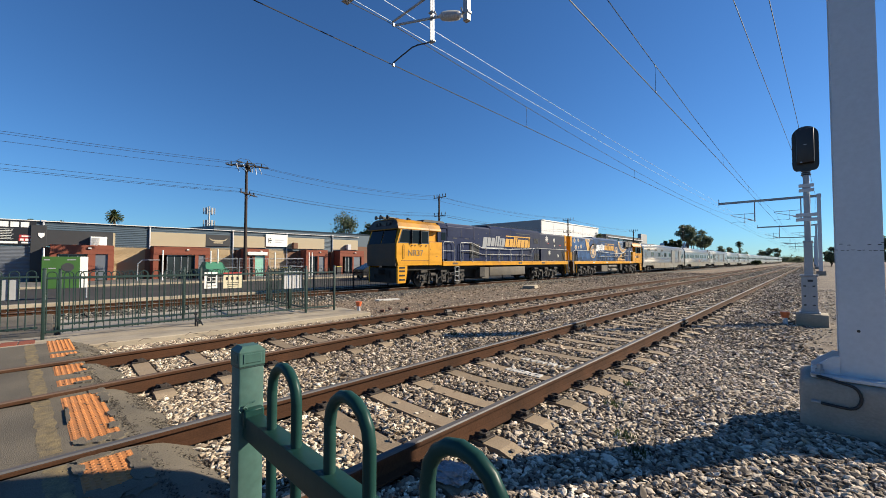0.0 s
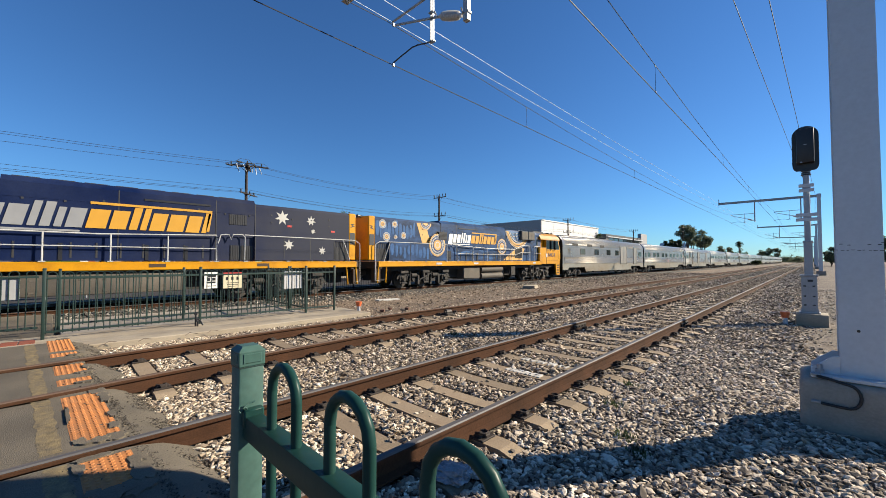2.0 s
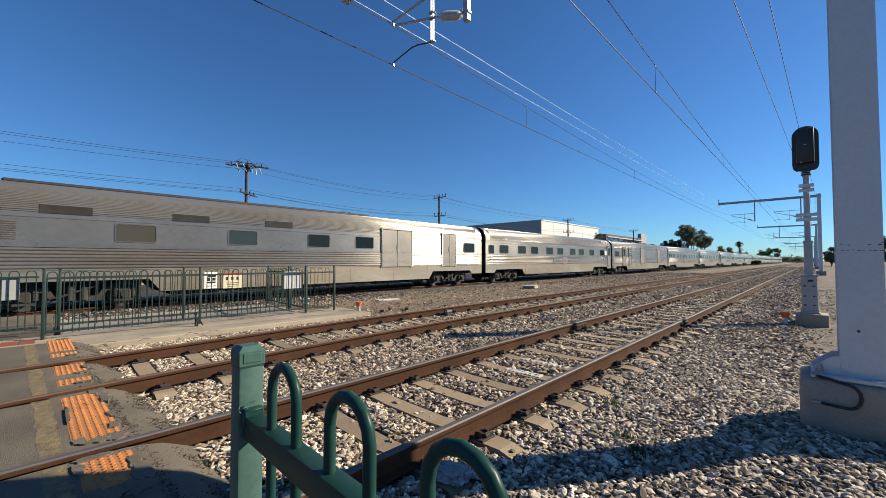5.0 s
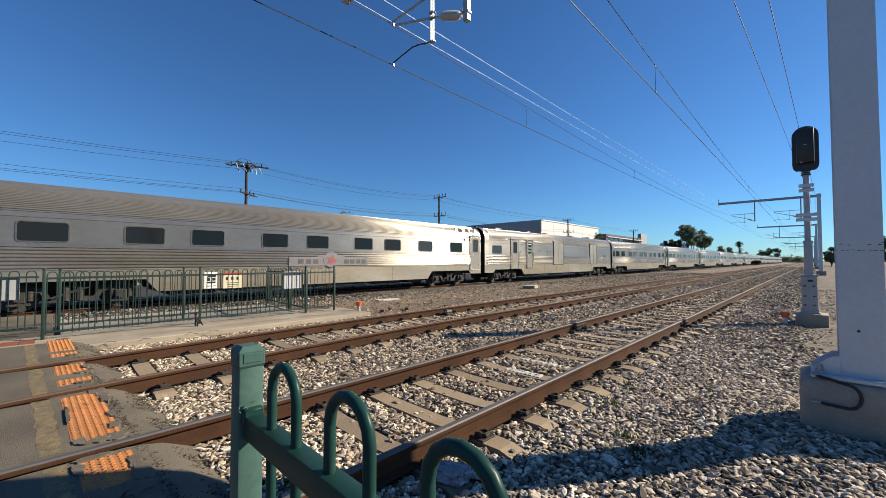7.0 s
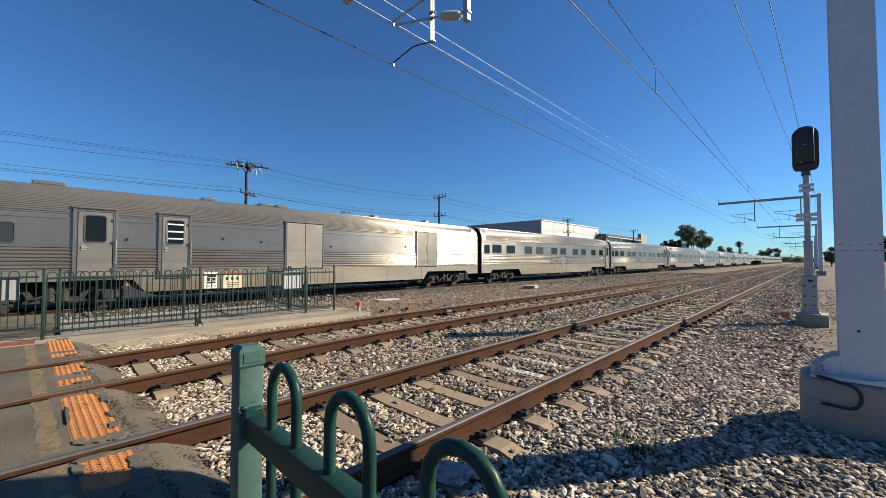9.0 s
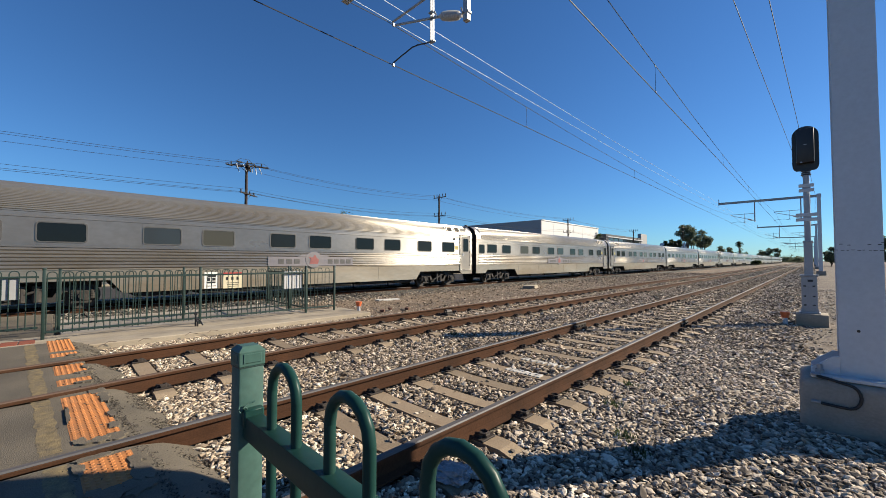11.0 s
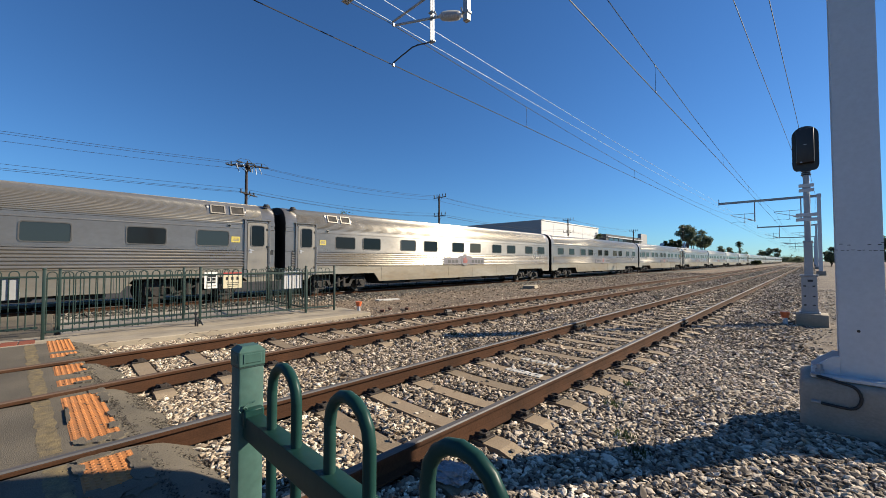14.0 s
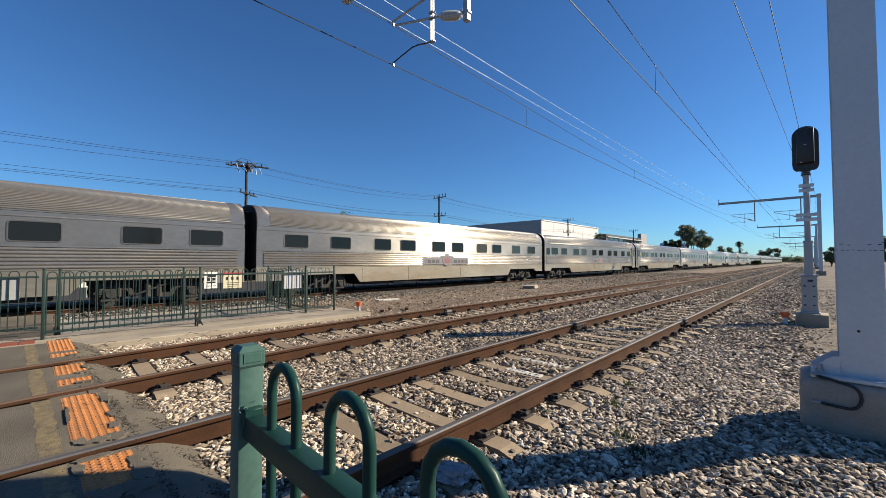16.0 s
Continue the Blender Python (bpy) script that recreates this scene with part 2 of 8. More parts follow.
M_ARTBLUE = mat("art_dark_blue", (0.0156, 0.0351, 0.101), 0.5, var=0.1, bump=0.02)
M_ARTLIGHT = mat("art_light_blue", (0.085, 0.17, 0.31), 0.5, var=0.3, scale=4, bump=0.02, dirt=(0.05, 0.1, 0.2), dirt_amount=0.5)
M_SILVERLOGO = mat("silver_lettering", (0.26, 0.262, 0.265), 0.4, 0.1, var=0.08, bump=0.02)
M_LOGOWHITE = mat("white_lettering", (0.7, 0.7, 0.68), 0.4, var=0.05, bump=0.01)
M_GOLDLOGO = mat("amber_lettering", (0.515, 0.265, 0.0273), 0.42, var=0.08, bump=0.02)
M_STEEL = mat("stainless_smooth", (0.305, 0.29, 0.268), 0.3, 0.7, var=0.1, scale=0.5, fine=8, bump=0.01, stretch=(1, 0.6, 1.0), dirt=(0.24, 0.22, 0.195), dirt_amount=0.55)
M_STEELRIB = mat("stainless_ribbed", (0.315, 0.297, 0.272), 0.305, 0.7, var=0.1, scale=0.5, fine=8, bump=0.01, stretch=(1, 0.6, 1.0), dirt=(0.255, 0.22, 0.17), dirt_amount=0.6)
M_STEELROOF = mat("mottled_ribbed_roof", (0.3, 0.28, 0.25), 0.31, 0.66, var=0.1, scale=0.5, fine=8, bump=0.01, stretch=(1, 0.4, 1.0), dirt=(0.26, 0.225, 0.175), dirt_amount=0.5)
M_DOORSTEEL = mat("dull_door_steel", (0.23, 0.215, 0.192), 0.45, 0.6, var=0.06, scale=0.8, fine=10, bump=0.01, dirt=(0.3, 0.265, 0.22), dirt_amount=0.5)
for m in (M_STEEL, M_STEELRIB, M_STEELROOF):
    # rolled sheet, brushed along the train
    nodes = m.node_tree.nodes
    grain = nodes.new("ShaderNodeTangent")
    grain.direction_type, grain.axis = "RADIAL", "Z"
    m.node_tree.links.new(grain.outputs[0], nodes["Principled BSDF"].inputs["Tangent"])
    nodes["Principled BSDF"].inputs["Anisotropic"].default_value = 0.9
    nodes["Principled BSDF"].inputs["Anisotropic Rotation"].default_value = 0.25
M_APRON = mat("dusty_stainless_apron", (0.324, 0.299, 0.252), 0.42, 0.7, var=0.12, scale=0.7, fine=10, bump=0.02, stretch=(1, 0.3, 1), dirt=(0.238, 0.18, 0.115), dirt_amount=0.6)
M_GLASS = mat("tinted_window", (0.006, 0.0065, 0.007), 0.06, var=0.1, bump=0, spec=0.2)
M_GASKET = mat("grey_window_frame", (0.101, 0.0975, 0.0936), 0.5, 0.4, var=0.1, bump=0.02)
M_SILVERPIPE = mat("white_handrail", (0.429, 0.429, 0.421), 0.4, var=0.08, bump=0.02)
M_STICKER = mat("yellow_sticker", (0.484, 0.39, 0.078), 0.5, var=0.05, bump=0)
M_EMBLEM = mat("faded_emblem", (0.17, 0.16, 0.17), 0.5, var=0.1, bump=0.01)
M_SIGNPALE = mat("weathered_pale_board", (0.42, 0.42, 0.43), 0.6, var=0.08, bump=0.01)
M_SIGNGREY = mat("grey_name_board", (0.2, 0.185, 0.195), 0.45, 0.4, var=0.08, bump=0.02)
M_NUMBER = mat("grey_brown_number", (0.125, 0.0897, 0.0546), 0.55, var=0.1, bump=0)
M_PINK = mat("dull_red_emblem", (0.257, 0.0858, 0.078), 0.5, var=0.08, bump=0)
M_BAG = mat("dusty_clear_plastic", (0.24, 0.25, 0.27), 0.3, var=0.25, scale=14, fine=60, bump=0.1, dirt=(0.12, 0.115, 0.11), dirt_amount=0.5)
M_CLAD = mat("blue_grey_cladding", (0.0553, 0.0833, 0.111), 0.55, 0.1, var=0.1, scale=0.3, fine=8, bump=0.02)
M_BRICKRED = mat("red_rendered_brick", (0.187, 0.0507, 0.0281), 0.85, var=0.12, scale=1.2, fine=30, bump=0.1)
M_BRICKBROWN = mat("brown_brick", (0.148, 0.078, 0.0507), 0.9, var=0.15, scale=1.5, fine=30, bump=0.15)
M_CREAM = mat("cream_panel", (0.359, 0.3, 0.203), 0.7, var=0.06, scale=0.6, fine=12, bump=0.02)
# grey darkened so that the left door's shade sits in its colour
M_ROLLER = mat("roller_door_grey", (0.125, 0.139, 0.164), 0.5, 0.3, var=0.06, bump=0.02)
M_ROLLERTAN = mat("roller_door_tan", (0.312, 0.234, 0.136), 0.6, var=0.06, bump=0.02)
M_CHAR = mat("charcoal_panel", (0.0273, 0.0281, 0.0312), 0.6, var=0.1, bump=0.02)
M_OFFGLASS = mat("office_glass", (0.0234, 0.0312, 0.0351), 0.08, var=0.1, bump=0)
M_MINT = mat("mint_door", (0.218, 0.468, 0.374), 0.5, var=0.05, bump=0)
M_LIME = mat("green_printed_banner", (0.025, 0.0897, 0.0117), 0.6, var=0.08, bump=0.03)
M_WOODPOLE = mat("weathered_pole", (0.039, 0.0265, 0.0211), 0.9, var=0.25, scale=3, fine=40, bump=0.3, stretch=(3, 3, 0.3))
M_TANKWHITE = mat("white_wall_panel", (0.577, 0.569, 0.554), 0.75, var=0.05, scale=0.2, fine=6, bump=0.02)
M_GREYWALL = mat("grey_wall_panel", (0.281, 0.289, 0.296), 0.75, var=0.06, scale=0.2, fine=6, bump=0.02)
M_BARK = mat("tree_bark", (0.125, 0.0936, 0.0702), 0.95, var=0.3, scale=3, fine=30, bump=0.5)
M_LEAF = ramp_mat("eucalypt_leaves", [(0, (0.018, 0.0288, 0.0126)), (0.5, (0.045, 0.0675, 0.027)), (1, (0.09, 0.117, 0.045))], rough=0.6, bump=0, leaf=True)
M_LEAFGREY = ramp_mat("grey_leaves", [(0, (0.038, 0.0522, 0.0285)), (0.5, (0.0855, 0.109, 0.057)), (1, (0.152, 0.18, 0.095))], rough=0.6, bump=0, leaf=True)
# lightened leaf tones: the haze of distance is painted into them
M_LEAFFAR = ramp_mat("hazed_far_leaves", [(0, (0.05, 0.066, 0.042)), (0.5, (0.1, 0.125, 0.075)), (1, (0.17, 0.19, 0.11))], rough=0.7, bump=0, leaf=True)
M_LEAFPALM = ramp_mat("palm_leaves", [(0, (0.03, 0.045, 0.018)), (0.6, (0.06, 0.085, 0.03)), (1, (0.13, 0.12, 0.06))], rough=0.5, bump=0, leaf=True)
M_CARBLACK = mat("dark_car_paint", (0.0156, 0.0172, 0.0203), 0.25, 0.2, var=0.05, bump=0)
M_CARGREEN = mat("faded_green_car_paint", (0.06, 0.2, 0.125), 0.4, 0.1, var=0.08, bump=0)
M_STRIPEGREY = mat("pale_grey_board", (0.468, 0.468, 0.484), 0.5, var=0.05, bump=0.01)


def faded(m, col, y0, y1):
    """Paint that has chalked towards one end of the vehicle."""
    nt = m.node_tree
    bsdf = nt.nodes["Principled BSDF"]
    before = bsdf.inputs["Base Color"].links[0].from_socket
    tc = nt.nodes.new("ShaderNodeTexCoord")
    xyz = nt.nodes.new("ShaderNodeSeparateXYZ")
    nt.links.new(tc.outputs["Object"], xyz.inputs[0])
    cloud = nt.nodes.new("ShaderNodeTexNoise")
    cloud.inputs["Scale"].default_value, cloud.inputs["Detail"].default_value = 0.9, 5
    nt.links.new(tc.outputs["Object"], cloud.inputs["Vector"])
    mad = nt.nodes.new("ShaderNodeMath")
    mad.operation = "MULTIPLY_ADD"
    mad.inputs[1].default_value = 9.0
    nt.links.new(cloud.outputs["Fac"], mad.inputs[0])
    nt.links.new(xyz.outputs["Y"], mad.inputs[2])
    rng = nt.nodes.new("ShaderNodeMapRange")
    rng.inputs["From Min"].default_value, rng.inputs["From Max"].default_value = y0 + 4.5, y1 + 4.5
    nt.links.new(mad.outputs[0], rng.inputs["Value"])
    mix = nt.nodes.new("ShaderNodeMix")
    mix.data_type = "RGBA"
    mix.inputs["B"].default_value = (*col, 1)
    nt.links.new(rng.outputs[0], mix.inputs["Factor"])
    nt.links.new(before, mix.inputs["A"])
    nt.links.new(mix.outputs["Result"], bsdf.inputs["Base Color"])


def blinds(m, stops):
    """Each pane its own tone: most dark, a few with pale blinds drawn behind them."""
    nt = m.node_tree
    info = nt.nodes.new("ShaderNodeObjectInfo")
    ramp = nt.nodes.new("ShaderNodeValToRGB")
    ramp.color_ramp.interpolation = "CONSTANT"
    while len(ramp.color_ramp.elements) < len(stops):
        ramp.color_ramp.elements.new(0.5)
    for e, (p, c) in zip(ramp.color_ramp.elements, stops):
        e.position, e.color = p, (*c, 1)
    nt.links.new(info.outputs["Random"], ramp.inputs[0])
    nt.links.new(ramp.outputs[0], nt.nodes["Principled BSDF"].inputs["Base Color"])


faded(M_BLUE, (0.036, 0.039, 0.055), 11.0, 18.5)
M_PANE = mat("carriage_pane", (0.006, 0.0065, 0.007), 0.08, var=0.1, bump=0, spec=0.3)
blinds(M_PANE, [(0.0, (0.006, 0.0065, 0.007)), (0.5, (0.011, 0.011, 0.011)), (0.72, (0.03, 0.036, 0.042)), (0.8, (0.045, 0.042, 0.035)), (0.88, (0.028, 0.038, 0.044)), (0.95, (0.055, 0.051, 0.04))])
# ---------- builders ----------
def box(bm, c, s, turn=None, bev=0.0, seg=1):
    """A box with centre c and size s, turned by a matrix, with bevelled edges."""
    m = Matrix.Translation(c) @ (turn or Matrix()) @ Matrix.Diagonal((*s, 1))
    vs = bmesh.ops.create_cube(bm, size=1, matrix=m)["verts"]
    if bev:
        es = list({e for v in vs for e in v.link_edges})
        bmesh.ops.bevel(bm, geom=es, offset=bev, segments=seg, affect="EDGES", profile=0.5)
    return bm


def rod(bm, a, b, r, r2=None, sides=10, caps=True):
    """A round bar from a to b."""
    a, b = Vector(a), Vector(b)
    q = (b - a).to_track_quat("Z", "Y").to_matrix().to_4x4()
    bmesh.ops.create_cone(bm, cap_ends=caps, segments=sides, radius1=r, radius2=r if r2 is None else r2,
                          depth=(b - a).length, matrix=Matrix.Translation((a + b) / 2) @ q)
    return bm


def pipe(bm, pts, r, sides=8):
    """A bent round tube through the points."""
    pts = [Vector(p) for p in pts]
    rings = []
    ref = None
    for i, p in enumerate(pts):
        d = (pts[min(i + 1, len(pts) - 1)] - pts[max(i - 1, 0)]).normalized()
        if ref is None:
            ref = Vector((0, 0, 1)) if abs(d.z) < 0.9 else Vector((1, 0, 0))
        u = (ref - d * ref.dot(d)).normalized()
        ref = u
        v = d.cross(u)
        rings.append([bm.verts.new(p + r * (math.cos(k * math.tau / sides) * u + math.sin(k * math.tau / sides) * v)) for k in range(sides)])
    for a, b in zip(rings, rings[1:]):
        for k in range(sides):
            bm.faces.new((a[k], a[(k + 1) % sides], b[(k + 1) % sides], b[k]))
    bm.faces.new(rings[0][::-1])
    bm.faces.new(rings[-1])
    return bm


def sweep(bm, section, stations):
    """A closed section, points (across, up), carried through stations (x, y, z) with across along x."""
    rings = [[bm.verts.new((x + a, y, z + b)) for a, b in section] for x, y, z in stations]
    n = len(section)
    for p, q in zip(rings, rings[1:]):
        for k in range(n):
            bm.faces.new((p[k], p[(k + 1) % n], q[(k + 1) % n], q[k]))
    bm.faces.new(rings[0][::-1])
    bm.faces.new(rings[-1])
    return bm


def prism(bm, outline, axis, lo, hi):
    """An outline of 2D points drawn out along an axis from lo to hi."""
    def put(p, w):
        return {"x": (w, p[0], p[1]), "y": (p[0], w, p[1]), "z": (p[0], p[1], w)}[axis]
    a = [bm.verts.new(put(p, lo)) for p in outline]
    b = [bm.verts.new(put(p, hi)) for p in outline]
    n = len(outline)
    for k in range(n):
        bm.faces.new((a[k], a[(k + 1) % n], b[(k + 1) % n], b[k]))
    bm.faces.new(a[::-1])
    bm.faces.new(b)
    return bm


def mesh_of(name, bm, material, smooth=False):
    bmesh.ops.recalc_face_normals(bm, faces=bm.faces)
    me = bpy.data.meshes.new(name)
    bm.to_mesh(me)
    bm.free()
    me.materials.append(material)
    if smooth:
        me.shade_smooth()
        me.set_sharp_from_angle(angle=radians(40))
    return me


def part(name, bm, material, parent, label="", smooth=False, at=None):
    ob = new(name, mesh_of(name, bm, material, smooth))
    ob.parent = parent
    if at is not None:
        ob.matrix_local = at
    if label:
        tagged(ob, label)
    return ob


def share(name, me, parent, m, label=""):
    ob = new(name, me)
    ob.parent = parent
    ob.matrix_local = m
    if label:
        tagged(ob, label)
    return ob


def thing(name, label, category, group="", m=None, kind=""):
    ob = new(name)
    ob.empty_display_size = 0.3
    if m is not None:
        ob.matrix_world = m
    return tagged(ob, label, category, group, kind)


def solid(name, bm, material, label, category="", group="", kind="", smooth=False):
    return tagged(new(name, mesh_of(name, bm, material, smooth)), label, category, group, kind)


def B():
    return bmesh.new()
# ---------- ground and tracks ----------
def drift(y):
    """The line bends away to its left past 380 m."""
    return -max(0.0, y - 380.0) ** 2 / 1400.0


def mid_x(y):
    """The middle track swings in a little as it nears the crossing."""
    return 0.42 * max(0.0, 1 - max(y, -2.0) / 8.0) ** 2 if y < 8 else 0.0


def bank(x, y):
    """Stones heaped round the mast's footing."""
    return 0.115 * math.exp(-((y - 4.35) / 1.25) ** 2) * min(1.0, max(0.0, (x + 0.9) / 0.8))


EDGE_Y, EDGE_X = (0.0, 5.4, 6.8, 8.2, 10.6, 18.0, 54.0, 500.0), (1.25, 1.2, 0.8, 0.0, -0.45, -0.3, 0.03, 0.1)


def edge(x, y):
    """How far past the ballast's edge, where the dirt begins."""
    return x - np.interp(y, EDGE_Y, EDGE_X) - 0.12 * np.sin(y * 1.3) - 0.07 * np.sin(y * 4.1 + 1.0)


def strip(name, xs, ys, zf, material, label, kind="structure", bend=True, wob=0.0):
    """A sheet over the given lines across and along, with its height from zf(x, y)."""
    bm = B()
    grid = []
    for y in ys:
        row = []
        for i, x in enumerate(xs):
            w = wob * (noise.noise((x * 3.1, y * 2.3, 7.7)) + 0.6 * noise.noise((x * 9, y * 8, 2.7)))
            row.append(bm.verts.new((x + (drift(y) if bend else 0.0) + w, y, zf(x, y))))
        grid.append(row)
    for a, b in zip(grid, grid[1:]):
        for k in range(len(xs) - 1):
            bm.faces.new((a[k], a[k + 1], b[k + 1], b[k]))
    return solid(name, bm, material, label, name.split("_")[0] if kind != "structure" else "ground", kind=kind, smooth=True)


def lerp(table, x):
    for (a, p), (b, q) in zip(table, table[1:]):
        if x <= b:
            return p if x <= a else p + (q - p) * (x - a) / (b - a)
    return table[-1][1]


GROUND = [(-3000, -0.3), (-47, -0.28), (-44, -0.28), (-24, -0.33), (-22, -0.3), (-16, -0.3), (-14.0, -0.17), (-9.4, -0.1), (-8.6, -0.1), (0.2, -0.1), (1.0, -0.07), (3.5, -0.06), (3000, -0.06)]
gx = sorted({a for a, _ in GROUND} | {-0.75, -0.5, -0.2, 0.5, -1500, -700, -300, -150, -80, -60, -35, -12, 8, 20, 60, 150, 400, 1200})
gy = [-1500, -400, -100, -30, -10, -4, 0, 4, 6, 8, 9, 10, 11, 12, 14, 17, 20, 30, 45, 70, 110, 170, 250, 400, 700, 1200, 2000, 3200]
strip("ground", gx, gy, lambda x, y: lerp(GROUND, x) + 0.03 * min(1.0, max(0.0, (y - 8) / 2.5)) * min(1.0, max(0.0, (x + 0.75) / 0.45)) + 0.012 * noise.noise((x * 0.8, y * 0.8, 0)) * (abs(x) < 40), M_DIRT, "pale brown trodden dirt with scattered gravel", bend=False)

YS = [0.45, 1, 2, 3, 4, 5, 6, 8, 10, 13, 16, 20, 25, 30, 36, 44, 54, 66, 80, 100, 130, 170, 220, 270, 300, 350, 380, 410, 440, 470, 500]
BED = [(-9.35, -0.095), (-8.7, -0.07), (-8.2, -0.066), (-5.9, -0.066), (-5.2, -0.08), (-4.7, -0.078), (-4.2, -0.068), (-1.8, -0.07)]
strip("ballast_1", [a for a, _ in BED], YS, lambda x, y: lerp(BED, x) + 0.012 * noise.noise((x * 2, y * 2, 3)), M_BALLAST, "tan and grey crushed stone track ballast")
BED2 = [(-1.8, -0.07), (-1.2, -0.075), (-0.4, -0.075), (0.15, -0.08), (1.1, -0.1)]
YF = sorted(set(YS) | set(np.arange(0.5, 20, 0.4)))
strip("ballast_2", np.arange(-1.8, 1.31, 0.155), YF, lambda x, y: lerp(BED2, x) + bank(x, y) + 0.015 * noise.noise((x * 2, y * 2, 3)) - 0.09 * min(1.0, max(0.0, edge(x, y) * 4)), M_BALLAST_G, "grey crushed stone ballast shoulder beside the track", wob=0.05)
BED3 = [(-21.2, -0.3), (-20.4, -0.2), (-16.9, -0.2), (-16.1, -0.26), (-15.2, -0.285)]
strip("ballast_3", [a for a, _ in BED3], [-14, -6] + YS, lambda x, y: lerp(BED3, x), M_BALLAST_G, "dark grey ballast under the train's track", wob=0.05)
# the train's ballast shoulder blends into gravelly dirt
BED4 = [(-15.2, -0.285), (-14.2, -0.165), (-12.6, -0.13), (-11.7, -0.11), (-10.4, -0.105), (-9.25, -0.1)]
strip("ballast_4", [a for a, _ in BED4], [6.9, 8, 10, 13, 16, 20, 25, 30, 36, 44, 54, 66, 80, 100, 130, 170, 220, 270, 300, 330, 360, 400], lambda x, y: lerp(BED4, x) + 0.012 + 0.02 * noise.noise((x * 0.7, y * 0.5, 5)), M_BROWNGRAVEL, "brown dirt and gravel between the tracks", wob=0.12)

RAIL = [(-0.07, 0), (0.07, 0), (0.07, 0.012), (0.012, 0.03), (0.009, 0.118), (0.036, 0.128), (0.036, 0.152), (0.024, 0.164), (-0.024, 0.164), (-0.036, 0.152), (-0.036, 0.128), (-0.009, 0.118), (-0.012, 0.03), (-0.07, 0.012)]
HEAD = [(-0.026, 0.163), (0.026, 0.163), (0.033, 0.158), (0.033, 0.16), (0.024, 0.17), (-0.024, 0.17), (-0.033, 0.16), (-0.033, 0.158)]
RY = [-14, -8, -4, -2, -1, 0, 1, 2, 3, 4, 5, 6, 7, 8, 10, 14, 20, 40, 80, 150, 220, 280, 330, 380, 400, 420, 440, 470, 500]


def track(name, label, rails, foot, head, extra=None):
    tr = thing(name, label, "track", kind="structure")
    for x in rails:
        st = [(x + drift(y) + (extra(y) if extra else 0), y, foot) for y in RY]
        part("rail", sweep(B(), RAIL, st), M_RUST, tr, "rust-brown steel rail", smooth=False)
        part("rail_head", sweep(B(), HEAD, st), head, tr, "worn running surface")
    return tr


track_1 = track("track_1", "broad gauge track with rust-brown rails on concrete sleepers", (-3.91, -2.26), -0.02, M_RAILHEAD)
track_2 = track("track_2", "second broad gauge track with dull brown rails on concrete sleepers", (-7.93, -6.2), -0.01, M_RAILDULL, mid_x)
track_3 = track("track_3", "standard gauge track that carries the passing train", (-19.25, -17.75), -0.22, M_RAILHEAD)


def sleeper_mesh(length):
    bm = B()
    h = length / 2
    out = [(-h, -0.16), (h, -0.16), (h, -0.03), (h - 0.12, 0.0), (h - 0.75, 0.0), (h - 0.95, -0.012), (-h + 0.95, -0.012), (-h + 0.75, 0.0), (-h + 0.12, 0.0), (-h, -0.03)]
    prism(bm, out, "y", -0.115, 0.115)
    for v in bm.verts:
        if v.co.z > -0.1:
            v.co.y *= 0.88
    return mesh_of("sleeper", bm, M_SLEEPER)


def clip_mesh():
    bm = B()
    box(bm, (0.12, 0, 0.006), (0.13, 0.19, 0.02), bev=0.005)
    box(bm, (0.105, 0, 0.02), (0.08, 0.15, 0.04), bev=0.012)
    box(bm, (0.15, 0.0, 0.02), (0.05, 0.07, 0.055), bev=0.012)
    pipe(bm, [(0.07, -0.05, 0.04), (0.13, -0.06, 0.055), (0.165, -0.03, 0.05), (0.16, 0.02, 0.05), (0.1, 0.045, 0.045), (0.07, 0.02, 0.04)], 0.011, 6)
    return mesh_of("rail_clip", bm, M_CLIP)


def joint(tr, x, y, foot):
    """Two bolted fishplates over a gap in the rail."""
    bm = B()
    for sx in (-1, 1):
        box(bm, (x + sx * 0.026, y, foot + 0.073), (0.022, 0.62, 0.085), bev=0.006)
        for k in range(4):
            rod(bm, (x + sx * 0.035, y - 0.22 + k * 0.147, foot + 0.073), (x + sx * 0.062, y - 0.22 + k * 0.147, foot + 0.073), 0.018, sides=6)
    part("fishplate", bm, M_CLIP, tr, "dark bolted rail joint")


joint(track_1, -3.91, 8.55, -0.02)
joint(track_1, -2.26, 10.6, -0.02)
# ---------- pedestrian crossing ----------
def slab(x0, x1, y0=-6.0, y1=0.5, top=0.118, toe=0.86):
    """A piece of asphalt between rails with a crumbled sloping edge."""
    bm = B()
    xs = np.linspace(x0, x1, max(4, int((x1 - x0) / 0.09)))
    for_row = []
    sk = lambda x: 0.05 + (x + 3.0) * 0.045
    for y, z, w in ((y0, top, 0), (-1.0, top, 0), (-0.3, top, 0), (0.1, top, 0.0), (y1 - 0.1, top, 0.04), (y1, top - 0.012, 0.05), (y1 + 0.15, 0.075, 0.08), (toe, -0.04, 0.1), (toe, -0.12, 0.1)):
        for_row.append([bm.verts.new((x, y + sk(x) + w * (noise.noise((x * 2.2, y * 3, 1.3)) + 0.7 * noise.noise((x * 7, y * 5, 9.1))), z + (0.003 if w > 0 else 0.0) * noise.noise((x * 5, y * 5, 4)))) for x in xs])
    for a, b in zip(for_row, for_row[1:]):
        for k in range(len(xs) - 1):
            bm.faces.new((a[k], a[k + 1], b[k + 1], b[k]))
    return bm


